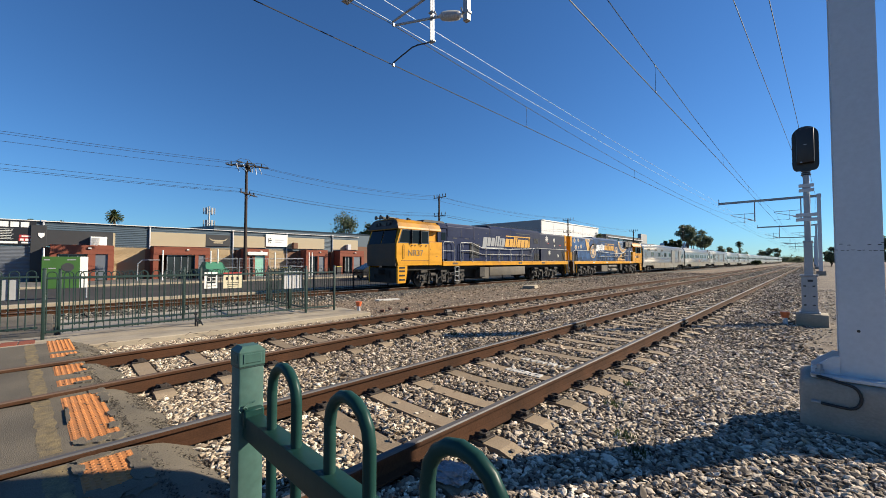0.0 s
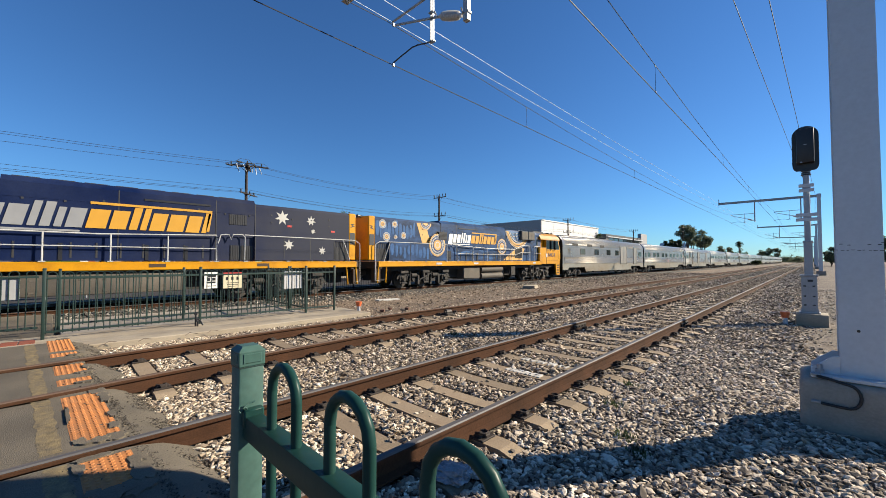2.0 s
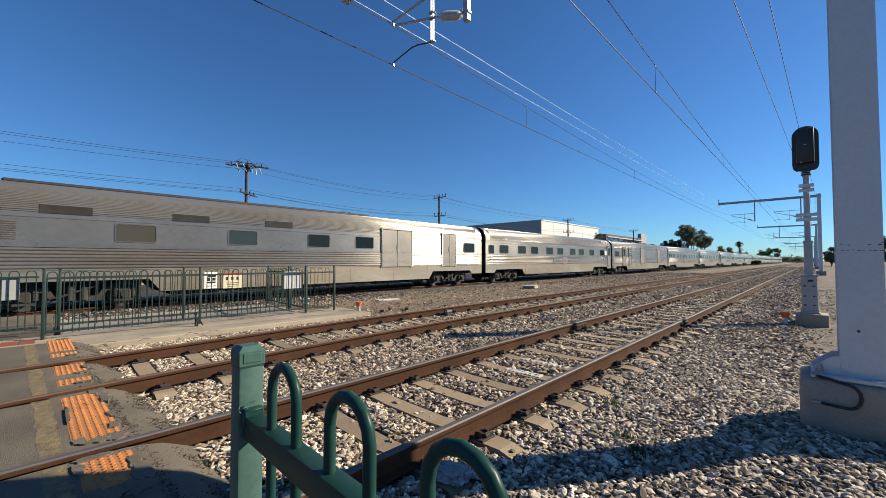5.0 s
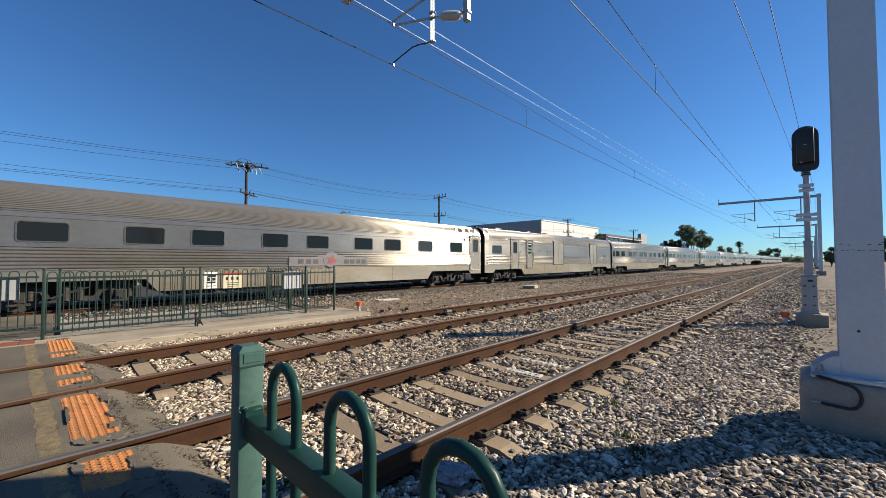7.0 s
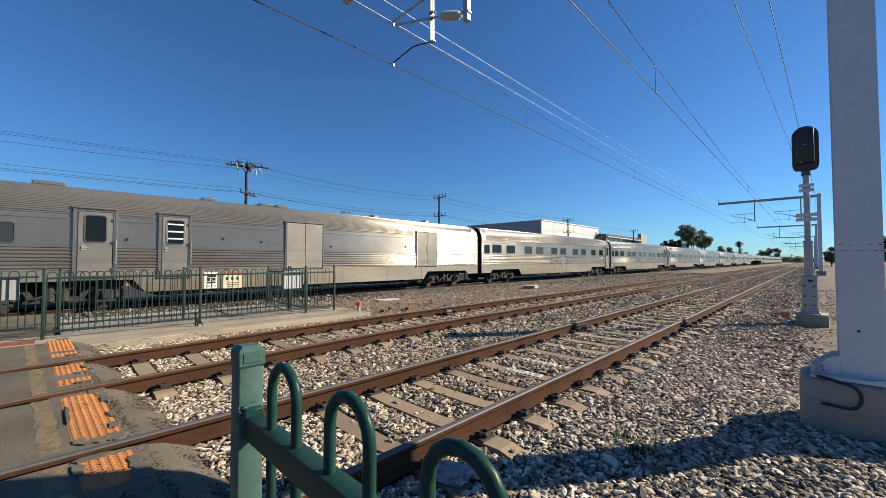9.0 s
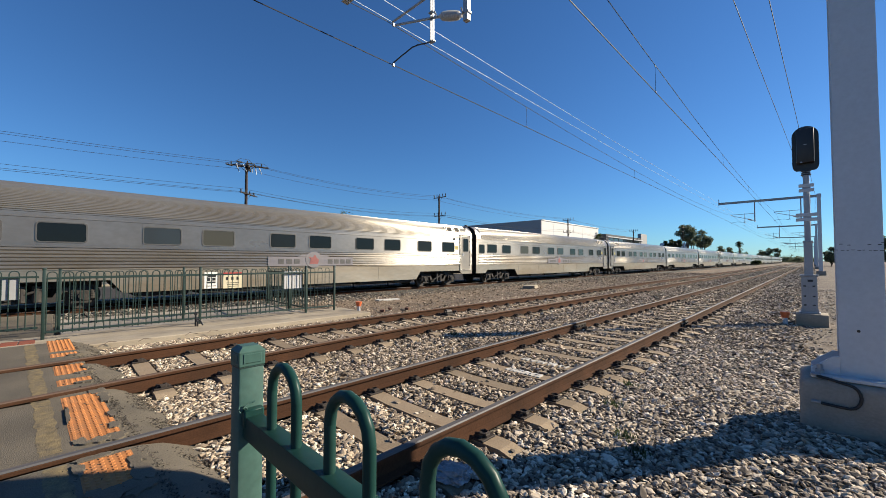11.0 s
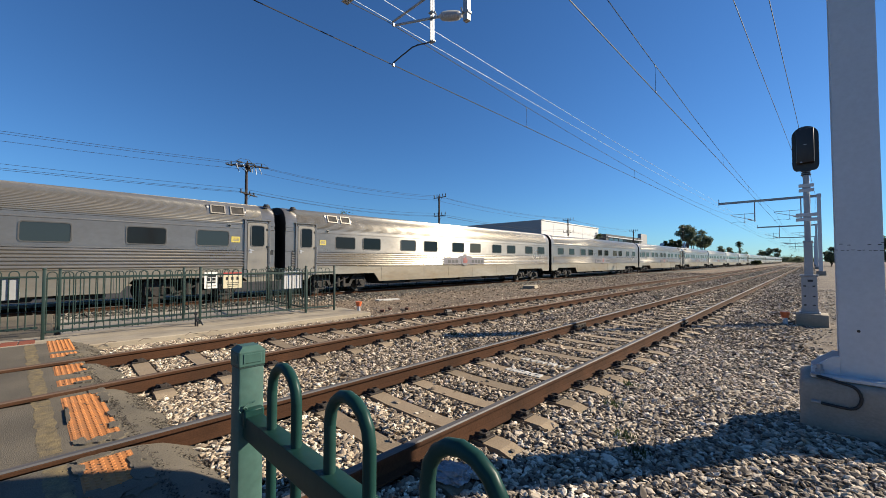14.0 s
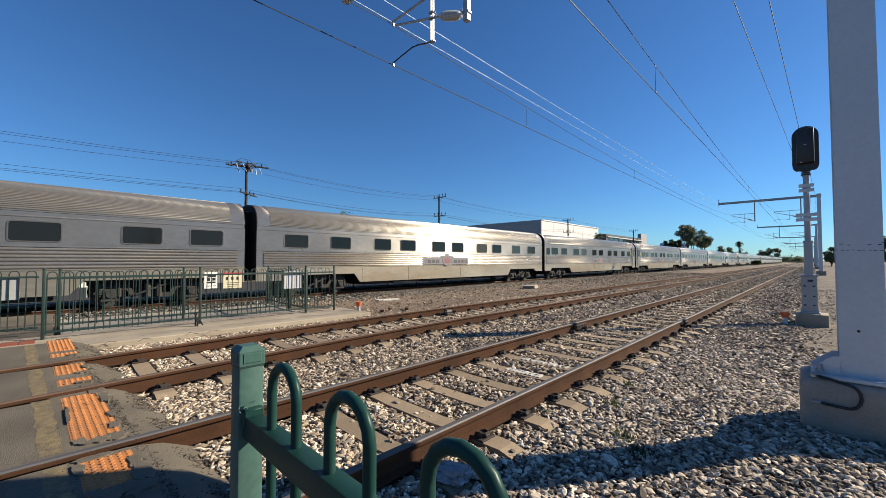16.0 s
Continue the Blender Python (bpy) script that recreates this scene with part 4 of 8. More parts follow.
def signal():
    s = thing("railway_signal", "black colour-light signal seen from behind on a grey post", "signal", m=Matrix.Translation(EYE) @ Matrix.Scale(1.11, 4) @ Matrix.Translation(-EYE) @ pose(-0.07, 12.1, 0))
    bm = B()
    box(bm, (0.03, 0.0, 0.14), (0.54, 0.56, 0.44), bev=0.02, seg=2)
    part("concrete_base", bm, M_CONC, s, "pale concrete footing", True)
    bm = B()
    box(bm, (0, 0, 0.375), (0.36, 0.36, 0.025), bev=0.004)
    for k in (-1, 1):
        for q in (-1, 1):
            rod(bm, (0.14 * k, 0.14 * q, 0.38), (0.14 * k, 0.14 * q, 0.45), 0.013, sides=6)
    part("base_plate", bm, M_GALV, s)
    bm = B()
    box(bm, (0, 0, 0.78), (0.265, 0.24, 0.82), bev=0.008)
    part("post_box", bm, M_GALV, s, "square galvanised lower post")
    bm = B()
    for zz in (0.55, 0.75, 0.98):
        for k in (-1, 1):
            box(bm, (0.075 * k, -0.123, zz), (0.045, 0.012, 0.03))
    box(bm, (0.02, -0.123, 1.1), (0.09, 0.012, 0.05))
    part("bolt_slots", bm, M_BLACK, s, "dark slots in the post")
    bm = B()
    box(bm, (0, 0, 1.215), (0.31, 0.28, 0.04), bev=0.006)
    box(bm, (0.0, 0, 1.6), (0.15, 0.15, 0.75), bev=0.01)
    box(bm, (0.0, 0, 1.985), (0.17, 0.17, 0.05), bev=0.006)
    part("post_collar", bm, M_GALV, s, "stepped middle post")
    bm = B()
    rod(bm, (0, 0, 1.95), (0, 0, 3.6), 0.057, sides=18)
    part("post", bm, M_GALV, s, "round upper post", True)
    for zz, w in ((2.55, 0.38), (3.22, 0.26)):
        for dz in (-0.055, 0.055):
            bm = B()
            box(bm, (0, -0.078, zz + dz), (w, 0.014, 0.075), bev=0.004)
            part("clamp_plate", bm, M_MASTGREY, s, "bolted pale clamp plate")
        bm = B()
        box(bm, (0, -0.05, zz), (0.14, 0.042, 0.12), bev=0.004)
        part("clamp", bm, M_GALV, s)
    bm = B()
    for k in range(3):
        rod(bm, (0, 0, 3.52 + 0.045 * k), (0, 0, 3.545 + 0.045 * k), 0.09 - 0.012 * (k % 2), sides=18)
    part("swivel_joint", bm, M_BLACK, s)
    bm = B()
    w, z0, z1 = 0.228, 3.63, 4.66
    out = [(-w * 0.7, z0), (w * 0.7, z0), (w * 0.88, z0 + 0.035), (w * 0.97, z0 + 0.09), (w, z0 + 0.16)]
    out += [(w * math.cos(a), z1 - w + w * math.sin(a)) for a in np.linspace(0, math.pi, 15)]
    out += [(-w, z0 + 0.16), (-w * 0.97, z0 + 0.09), (-w * 0.88, z0 + 0.035)]
    prism(bm, out, "y", -0.02, 0.02)
    part("backing_board", bm, M_BLACK, s, "black rounded backing board")
    bm = B()
    box(bm, (0, -0.1, 4.18), (0.3, 0.16, 0.78), bev=0.02, seg=2)
    part("lamp_housing", bm, M_BLACK, s, "black lamp housing", True)
    bm = B()
    box(bm, (0.12, -0.03, 4.58), (0.012, 0.012, 0.07))
    box(bm, (-0.07, -0.19, 3.8), (0.035, 0.01, 0.03))
    box(bm, (0.0, -0.19, 4.2), (0.05, 0.006, 0.012))
    part("latch", bm, M_GALV, s, "small bright latches")


signal()


def wire(bm, pts, r):
    pipe(bm, pts, r, 5)


def sag(a, b, drop, n=9):
    a, b = Vector(a), Vector(b)
    return [a.lerp(b, k / n) - Vector((0, 0, drop * 4 * (k / n) * (1 - k / n))) for k in range(n + 1)]


def line_pair(label, x, wz, mz, supports, hangers):
    """Contact wire, sagging messenger and the droppers between them."""
    t = thing("overhead_line", label, "wire", "overhead lines")
    bm = B()
    pts = [(x + drift(y), y, wz) for y in (-40, 0, 20, 60, 110, 160, 220, 280, 310, 340, 370)]
    wire(bm, pts, 0.011)
    part("contact_wire", bm, M_WIRE, t, "dark contact wire")
    bm = B()
    mess = []
    for y0, y1 in zip(supports, supports[1:]):
        mess += sag((x + drift(y0), y0, mz), (x + drift(y1), y1, mz), 0.65, 10)[:-1]
    wire(bm, mess, 0.009)
    part("messenger_wire", bm, M_WIRE, t, "sagging messenger wire")
    for y in hangers:
        for y0, y1 in zip(supports, supports[1:]):
            if y0 <= y < y1:
                k = (y - y0) / (y1 - y0)
                z = mz - 0.65 * 4 * k * (1 - k)
        bm = B()
        rod(bm, (x, y, wz), (x, y, z), 0.005, sides=5)
        box(bm, (x, y, wz + 0.02), (0.025, 0.03, 0.05))
        box(bm, (x, y, z - 0.02), (0.025, 0.03, 0.05))
        part("dropper", bm, M_WIRE, t)
    return t


SUP = (-48, 5.3, 58.8, 106, 158, 211, 264, 317)
line_pair("dark contact and messenger wires over the nearer track", -3.08, 6.3, 7.35, SUP, (11.8, 23.1, 33.6, 42.0))
line_pair("dark contact and messenger wires over the second track", -6.95, 6.13, 7.09, SUP, (11.3, 22.35, 33.0, 44.0))
for x, z in ((-9.0, 8.8), (-9.0, 9.32)):
    bm = B()
    pts = []
    for y0, y1 in zip(SUP, SUP[1:]):
        pts += sag((x + drift(y0), y0, z), (x + drift(y1), y1, z), 0.1, 8)[:-1]
    wire(bm, pts, 0.009)
    solid("feeder_wire", bm, M_BRIGHTWIRE, "bright aluminium feeder wire along the boom ends", "wire", "feeder wires")
for xa, xb in ((-1.95, -0.05), (-1.15, 0.35)):
    bm = B()
    wire(bm, sag((xa, -6, 8.85), (xb, 58.8, 8.85), 0.25, 14) + sag((xb, 58.8, 8.85), (xb + 0.1, 112, 8.85), 0.4, 10)[1:], 0.011)
    solid("earth_wire", bm, M_WIRE, "dark wire running to the mast heads", "wire", "earth wires")
# ---------- beyond the railway ----------
XF = -46.0


def ribbed(bm, x, y0, y1, z0, z1, pitch, depth=0.03):
    """Horizontal corrugated cladding facing the railway."""
    out = [(x - 0.12, z0)]
    z = z0
    while z < z1 - 1e-4:
        out += [(x, z), (x + depth, z + pitch * 0.35), (x + depth, z + pitch * 0.65)]
        z += pitch
    out += [(x, z1), (x - 0.12, z1)]
    prism(bm, out, "y", y0, y1)


def units():
    u = thing("industrial_unit", "low row of units with blue-grey cladding and red brick porches", "building")
    bm = B()
    box(bm, (XF - 6.4, 13.5, 1.2), (12.5, 33.4, 3.0))
    part("wall", bm, M_BRICKBROWN, u, "brown brick lower wall")
    for a, b in ((-3.2, -0.4), (-0.4, 6.7), (6.7, 14.05), (14.05, 20.05), (20.05, 26.2), (26.2, 30.15)):
        bm = B()
        ribbed(bm, XF + 0.02, a + 0.01, b - 0.01, 2.75, 4.82, 0.17)
        part("cladding", bm, M_CLAD, u, "blue-grey corrugated cladding")
        bm = B()
        rod(bm, (XF + 0.14, a, 0), (XF + 0.14, a, 4.9), 0.06, sides=8)
        box(bm, (XF + 0.14, a, 4.86), (0.2, 0.3, 0.14), bev=0.02)
        part("downpipe", bm, M_STRIPEGREY, u, "white downpipe")
    bm = B()
    box(bm, (XF + 0.04, 13.5, 4.86), (0.3, 33.5, 0.06))
    part("gutter", bm, M_TANKWHITE, u, "thin white roof edge")
    bm = B()
    prism(bm, [(XF - 0.1, 4.75), (XF - 12.5, 5.2), (XF - 12.5, 4.7), (XF - 0.1, 4.6)], "y", -3.2, 30.1)
    part("roof", bm, M_CLAD, u)
    # cream upper panels
    for a, b, z0, z1 in ((6.75, 11.4, 2.98, 4.35), (14.1, 17.6, 3.05, 4.35), (20.1, 25.0, 3.05, 4.4), (26.25, 30.1, 3.05, 4.4), (4.05, 6.7, 0.0, 2.86), (11.4, 14.0, 0.0, 2.9), (17.6, 20.0, 0.0, 2.9)):
        bm = B()
        if z0 < 1:
            ribbed(bm, XF + 0.03, a, b, -0.2, z1, 0.1, 0.02)
            part("roller_door", bm, M_ROLLERTAN, u, "tan roller door")
        else:
            box(bm, (XF + 0.12, (a + b) / 2, (z0 + z1) / 2), (0.1, b - a, z1 - z0), bev=0.01)
            for k in range(1, 4):
                box(bm, (XF + 0.172, (a + b) / 2, z0 + k * (z1 - z0) / 4), (0.008, b - a - 0.06, 0.02))
            part("panel", bm, M_CREAM, u, "cream wall panel")
    # charcoal fascia with an air conditioner
    bm = B()
    box(bm, (XF + 0.18, 1.7, 3.45), (0.18, 4.6, 1.35), bev=0.01)
    part("fascia", bm, M_CHAR, u, "charcoal fascia board")
    bm = B()
    box(bm, (XF + 0.2, -0.65, 2.2), (0.16, 0.9, 4.6), bev=0.01)
    part("fascia", bm, M_CHAR, u)
    bm = B()
    box(bm, (XF + 0.16, 4.0, 3.45), (0.2, 0.3, 1.3), bev=0.01)
    part("panel", bm, M_CREAM, u)
    # grey roller door and sign board
    bm = B()
    ribbed(bm, XF + 0.03, -3.2, -1.1, -0.2, 2.72, 0.11, 0.02)
    part("roller_door", bm, M_ROLLER, u, "grey roller door with its shade put into the colour")
    sg = B()
    box(sg, (XF + 0.12, -1.95, 3.85), (0.08, 2.3, 2.0), bev=0.01)
    sg = part("sign_board", sg, M_BLACK, u, "black trade sign with white lettering")
    rows = [(-2.55 + 0.56 * k, 4.48, 0.46, 0.42) for k in range(3)] + [(-2.4 - 0.03 * (k % 3), 4.08 - 0.13 * k, 0.72 - 0.06 * (k % 3), 0.03) for k in range(7)] + [(-2.3, 3.03, 1.0, 0.17), (-1.25, 3.03, 0.7, 0.13)]
    for y, z, w, h in rows:
        bm = B()
        box(bm, (XF + 0.165, y, z), (0.012, w, h))
        part("sign_bar", bm, M_WHITE, sg, "white bar of lettering")
    bm = B()
    box(bm, (XF + 0.165, -1.3, 3.55), (0.012, 0.85, 0.22))
    box(bm, (XF + 0.165, -1.3, 3.27), (0.012, 0.9, 0.24))
    part("sign_patch", bm, M_RED, sg, "red and white brand patches")
    bm = B()
    for k in range(3):
        box(bm, (XF + 0.165, -2.55 + 0.56 * k, 4.48), (0.02, 0.16 + 0.08 * (k % 2), 0.3))
        box(bm, (XF + 0.175, -1.58 + 0.28 * k, 3.27), (0.01, 0.2, 0.16))
    box(bm, (XF + 0.175, -1.3, 3.55), (0.01, 0.6, 0.1))
    part("sign_patch", bm, M_WHITE, sg)
    # shield badge
    bm = B()
    prism(bm, [(-0.68, 3.85), (-0.68, 3.6), (-0.5, 3.42), (-0.32, 3.6), (-0.32, 3.85)], "x", XF + 0.29, XF + 0.31)
    part("badge", bm, M_WHITE, u, "white shield badge")
    bm = B()
    box(bm, (XF + 0.12, 12.6, 3.72), (0.06, 2.3, 1.2), bev=0.01)
    q = part("sign_board", bm, M_CHAR, u, "dark sign with a pale bowl shape")
    bm = B()
    prism(bm, [(11.9, 3.75), (12.3, 3.6), (12.9, 3.6), (13.3, 3.75), (13.5, 4.0), (13.15, 3.8), (12.05, 3.8), (11.7, 4.0)], "x", XF + 0.155, XF + 0.165)
    box(bm, (XF + 0.16, 12.6, 3.48), (0.01, 0.9, 0.12))
    part("sign_mark", bm, M_CREAM, q)
    bm = B()
    box(bm, (XF + 0.22, 18.8, 3.95), (0.08, 2.55, 1.45), bev=0.01)
    q = part("sign_board", bm, M_WHITE, u, "white sign board with a dark square emblem")
    bm = B()
    for dz in (-0.2, 0, 0.2):
        box(bm, (XF + 0.265, 18.05, 3.95 + dz), (0.012, 0.36 - abs(dz), 0.09))
    box(bm, (XF + 0.265, 17.86, 3.95), (0.012, 0.08, 0.5))
    part("sign_mark", bm, M_BLACK, q)
    for k, w in enumerate((1.05, 0.8)):
        bm = B()
        box(bm, (XF + 0.265, 18.55 + w / 2, 4.02 - 0.24 * k), (0.012, w, 0.13))
        part("sign_bar", bm, M_STRIPEGREY, q, "pale grey bar of lettering")
    # porches
    for a, b, d0, d1, g0, g1 in ((0.0, 3.95, 0.5, 2.25, 2.75, 3.6), (6.75, 11.4, 7.85, 10.1, 10.4, 11.2), (14.8, 17.25, 14.95, 15.6, 15.8, 16.9), (21.7, 24.55, 22.1, 23.2, 23.4, 24.3), (26.3, 30.0, 27.2, 28.2, 28.4, 29.4)):
        p = B()
        box(p, (XF + 0.95, (a + b) / 2, 2.5), (1.8, b - a, 0.78), bev=0.02)
        for y in (a + 0.2, b - 0.2):
            box(p, (XF + 0.95, y, 1.0), (1.8, 0.4, 2.3))
        box(p, (XF + 0.95, (d1 + g0) / 2, 1.0), (1.75, max(0.2, g0 - d1), 2.3))
        p = part("porch", p, M_BRICKRED, u, "red brick entrance porch with a flat fascia")
        bm = B()
        box(bm, (XF + 0.2, a - 0.14, 1.2), (0.3, 0.5, 3.0))
        part("pier", bm, M_BRICKBROWN, u)
        bm = B()
        box(bm, (XF + 1.6, (d0 + d1) / 2, 1.0), (0.05, d1 - d0, 2.2))
        part("pane", bm, M_OFFGLASS, p, "dark glazed shopfront")
        bm = B()
        n = max(2, int((d1 - d0) / 0.55))
        for k in range(n + 1):
            box(bm, (XF + 1.64, d0 + (d1 - d0) * k / n, 1.0), (0.05, 0.05, 2.2))
        box(bm, (XF + 1.64, (d0 + d1) / 2, 2.08), (0.05, d1 - d0, 0.06))
        part("frame", bm, M_GALV, p)
        bm = B()
        box(bm, (XF + 1.7, (g0 + g1) / 2, 1.05), (0.08, g1 - g0, 2.3), bev=0.01)
        part("door", bm, M_MINT if a > 14 and a < 16 else M_ROLLER, p, "closed panel door")
        bm = B()
        box(bm, (XF + 1.9, (a + b) / 2 + 0.4, 2.62), (0.14, 0.22, 0.12), bev=0.03)
        part("floodlight", bm, M_WHITE, p, "small white floodlight")
    # white roller box over the mint door, vents, chimney cowls
    bm = B()
    box(bm, (XF + 1.95, 16.0, 2.35), (0.2, 2.1, 0.38), bev=0.02)
    part("shutter_box", bm, M_WHITE, u, "white shutter box")
    for y in (20.9, 28.4):
        bm = B()
        box(bm, (XF + 0.5, y, 3.4), (0.5, 0.55, 0.75), bev=0.03)
        part("cowl", bm, M_BRICKBROWN if y < 25 else M_STRIPEGREY, u)
    bm = B()
    box(bm, (XF + 0.55, 3.0, 3.25), (0.5, 1.1, 0.85), bev=0.03)
    ac = part("air_conditioner", bm, M_WHITE, u, "white wall-hung air conditioner")
    bm = B()
    for k in range(9):
        box(bm, (XF + 0.81, 2.55 + 0.06 * k, 3.25), (0.012, 0.02, 0.62))
    part("grille", bm, M_GREYWALL, ac)
    return u


units()
bm = B()
box(bm, (-62, 26, 2.5), (26, 26, 5.7))
prism(bm, [(-49.2, 5.3), (-49.0, 5.6), (-62, 6.1), (-75, 5.4)], "y", 13, 39)
solid("warehouse", bm, M_CLAD, "dark blue-grey metal warehouse roof behind the units", "building")
bm = B()
box(bm, (-52, 36.5, 1.6), (10, 12, 4.0))
solid("shed", bm, M_BRICKBROWN, "low brown brick shed at the end of the units", "building")


def white_hall():
    h = thing("warehouse", "large windowless white warehouse, one side's shade painted as grey", "building")
    b = B()
    box(b, (-72, 118, 6.6), (33, 40, 13.6))
    part("wall", b, M_TANKWHITE, h, "white panel wall")
    # the face away from the sun has its shade painted in as grey
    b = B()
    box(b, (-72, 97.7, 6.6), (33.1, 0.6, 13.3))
    part("side_wall", b, M_GREYWALL, h, "side wall with its shade painted in as grey")
    for k in range(1, 6):
        b = B()
        box(b, (-55.45, 98 + 40 * k / 6, 6.6), (0.02, 0.03, 13.5))
        part("panel_joint", b, M_STRIPEGREY, h)
    b = B()
    box(b, (-55.4, 118, 13.3), (0.2, 40.2, 0.25))
    part("coping", b, M_WHITE, h)


white_hall()


def grey_hall():
    h = thing("warehouse", "dark grey flat-roofed building with a pale corner tower", "building")
    b = B()
    box(b, (-76, 180, 6.2), (32, 46, 12.6))
    part("wall", b, M_CHAR, h, "dark grey wall")
    b = B()
    box(b, (-60.6, 205, 7.0), (1.6, 9, 15.5))
    part("tower", b, M_GREYWALL, h, "pale grey corner wall")
    b = B()
    box(b, (-59.8, 180, 9.5), (0.5, 44, 0.5))
    box(b, (-59.8, 180, 11.4), (0.5, 44, 0.4))
    part("canopy", b, M_STRIPEGREY, h)
    for k in range(7):
        b = B()
        box(b, (-59.9, 162 + 5.5 * k, 10.45), (0.2, 4.4, 1.1))
        part("window", b, M_OFFGLASS, h)
    return h


grey_hall()
for x, y, w, d, hh in ((-55.5, 232, 8, 7, 10.6), (-56.5, 258, 9, 8, 11.2)):
    h = thing("house", "small white gabled roof among trees", "house", "far roofs")
    b = B()
    box(b, (x, y, hh / 2 - 1), (w * 0.9, d * 0.9, hh - 2))
    part("wall", b, M_CREAM, h)
    b = B()
    prism(b, [(y - d / 2, hh - 2), (y, hh + 0.6), (y + d / 2, hh - 2)], "x", x - w / 2, x + w / 2)
    part("roof", b, M_TANKWHITE, h, "white sheet-metal roof")


# ---------- power poles along the road ----------
def pole(y, h=11.0, rich=True, lean=0.0):
    p = thing("power_pole", "dark wooden power pole with two insulator crossarms", "pole", "power poles", pose(-36.2, y, -0.2, lean))
    b = B()
    rod(b, (0, 0, -0.3), (0, 0, h), 0.16, 0.11, sides=10)
    part("post", b, M_WOODPOLE, p, "dark timber post", True)
    for z, w, ang in ((h - 0.25, 2.6, -20), (h - 0.35, 2.6, 68), (h - 2.75, 2.3, 42)) if rich else ((h - 0.25, 2.4, 88), (h - 2.75, 2.3, 88)):
        t = pose(0, 0, 0, 0, 0, ang)
        b = B()
        box(b, t @ Vector((0.13, 0, z)), (0.1, w, 0.12) if rich else (0.09, w, 0.08), t)
        for k in (-1, 1):
            rod(b, t @ Vector((0.13, k * 0.55, z)), (0.05, 0, z - 0.6), 0.02, sides=5)
        c = part("crossarm", b, M_WOODPOLE, p, "braced timber crossarm")
        for k in np.linspace(-w / 2 + 0.1, w / 2 - 0.1, 5 if z > h - 1 else 4):
            b = B()
            insulator(b, t @ Vector((0.13, k, z + 0.04)), t @ Vector((0.13, k, z + (0.32 if rich else 0.5))), 0.06, 3)
            if rich:
                insulator(b, t @ Vector((0.16, k, z)), t @ Vector((0.3, k + 0.35, z - 0.05)), 0.06, 3)
            part("insulator", b, M_CHAR, c, "dark insulator")
    if rich:
        for k, (y0, z0) in enumerate(((-1.05, -0.45), (-0.25, -0.05), (1.15, -0.2))):
            for s, reach in ((-1, 0.75), (1, 0.7)):
                b = B()
                insulator(b, (0.25, y0 + s * 0.12, h + z0), (0.3, y0 + s * reach, h + z0 + 0.05), 0.085, 4)
                part("strain_insulator", b, M_CHAR, p, "dark strain insulator along the line")
            b = B()
            pipe(b, [(0.3, y0 - 0.75, h + z0 + 0.03), (0.36, y0 - 0.4, h + z0 + 0.3), (0.36, y0 + 0.3, h + z0 + 0.32), (0.3, y0 + 0.7, h + z0 + 0.03)], 0.016, 5)
            part("jumper_wire", b, M_CHAR, p, "dark jumper looped over the arm")
        for y0, tilt, drop in ((-0.95, 0.2, 0.75), (-0.4, 0.25, 0.6), (0.45, -0.12, 0.65), (0.62, 0.1, 0.8), (0.95, 0.22, 0.7)):
            b = B()
            rod(b, (0.3, y0, h - 0.2), (0.34, y0 + tilt * 0.5, h - 0.2 - drop * 0.55), 0.055, 0.045, sides=8)
            rod(b, (0.36, y0 + tilt * 0.5, h - 0.15 - drop * 0.5), (0.42, y0 + tilt, h - 0.2 - drop), 0.025, sides=6)
            part("fuse_cutout", b, M_GALV, p, "grey hanging fuse cutout")
        b = B()
        box(b, (-0.14, 0, h - 4.9), (0.14, 0.12, 0.3))
        part("bracket", b, M_GALV, p)
    return p


pole(12.1, 10.46)
pole(36.6, 10.6, False)
pole(74.5, 10.4, False)
pole(114.6, 10.4, False)
for z, drop, off in ((10.36, 0.75, -0.35), (10.1, 0.75, 0.5), (9.82, 0.78, -0.9), (8.02, 0.42, -0.6), (7.68, 0.42, 0.2), (7.55, 0.46, 0.8)):
    bm = B()
    pts = []
    ys = (-31.2, 12.1, 36.6, 74.5, 114.6)
    for a, b in zip(ys, ys[1:]):
        pts += sag((-36.2 + 0.6 * off, a + 0.3 * off, z), (-36.2 + 0.6 * off, b + 0.3 * off, z), drop if a < 0 else 0.55, 12)[:-1]
    wire(bm, pts, 0.012)
    solid("power_line", bm, M_WIRE, "dark overhead power line along the road", "wire", "power lines")
for k, y in enumerate((190, 226, 252, 283, 330)):
    x = -40 - 4 * k
    q = thing("power_pole", "distant dark power pole with crossarms", "pole", "power poles", pose(x, y, 0))
    b = B()
    rod(b, (0, 0, -0.5), (0, 0, 17 + 2 * (k % 2)), 0.2, 0.14, sides=6)
    part("post", b, M_WOODPOLE, q)
    b = B()
    box(b, (0, 0, 16), (0.2, 3.6, 0.2))
    box(b, (0, 0, 14.2), (0.2, 3.0, 0.2))
    part("crossarm", b, M_WOODPOLE, q)


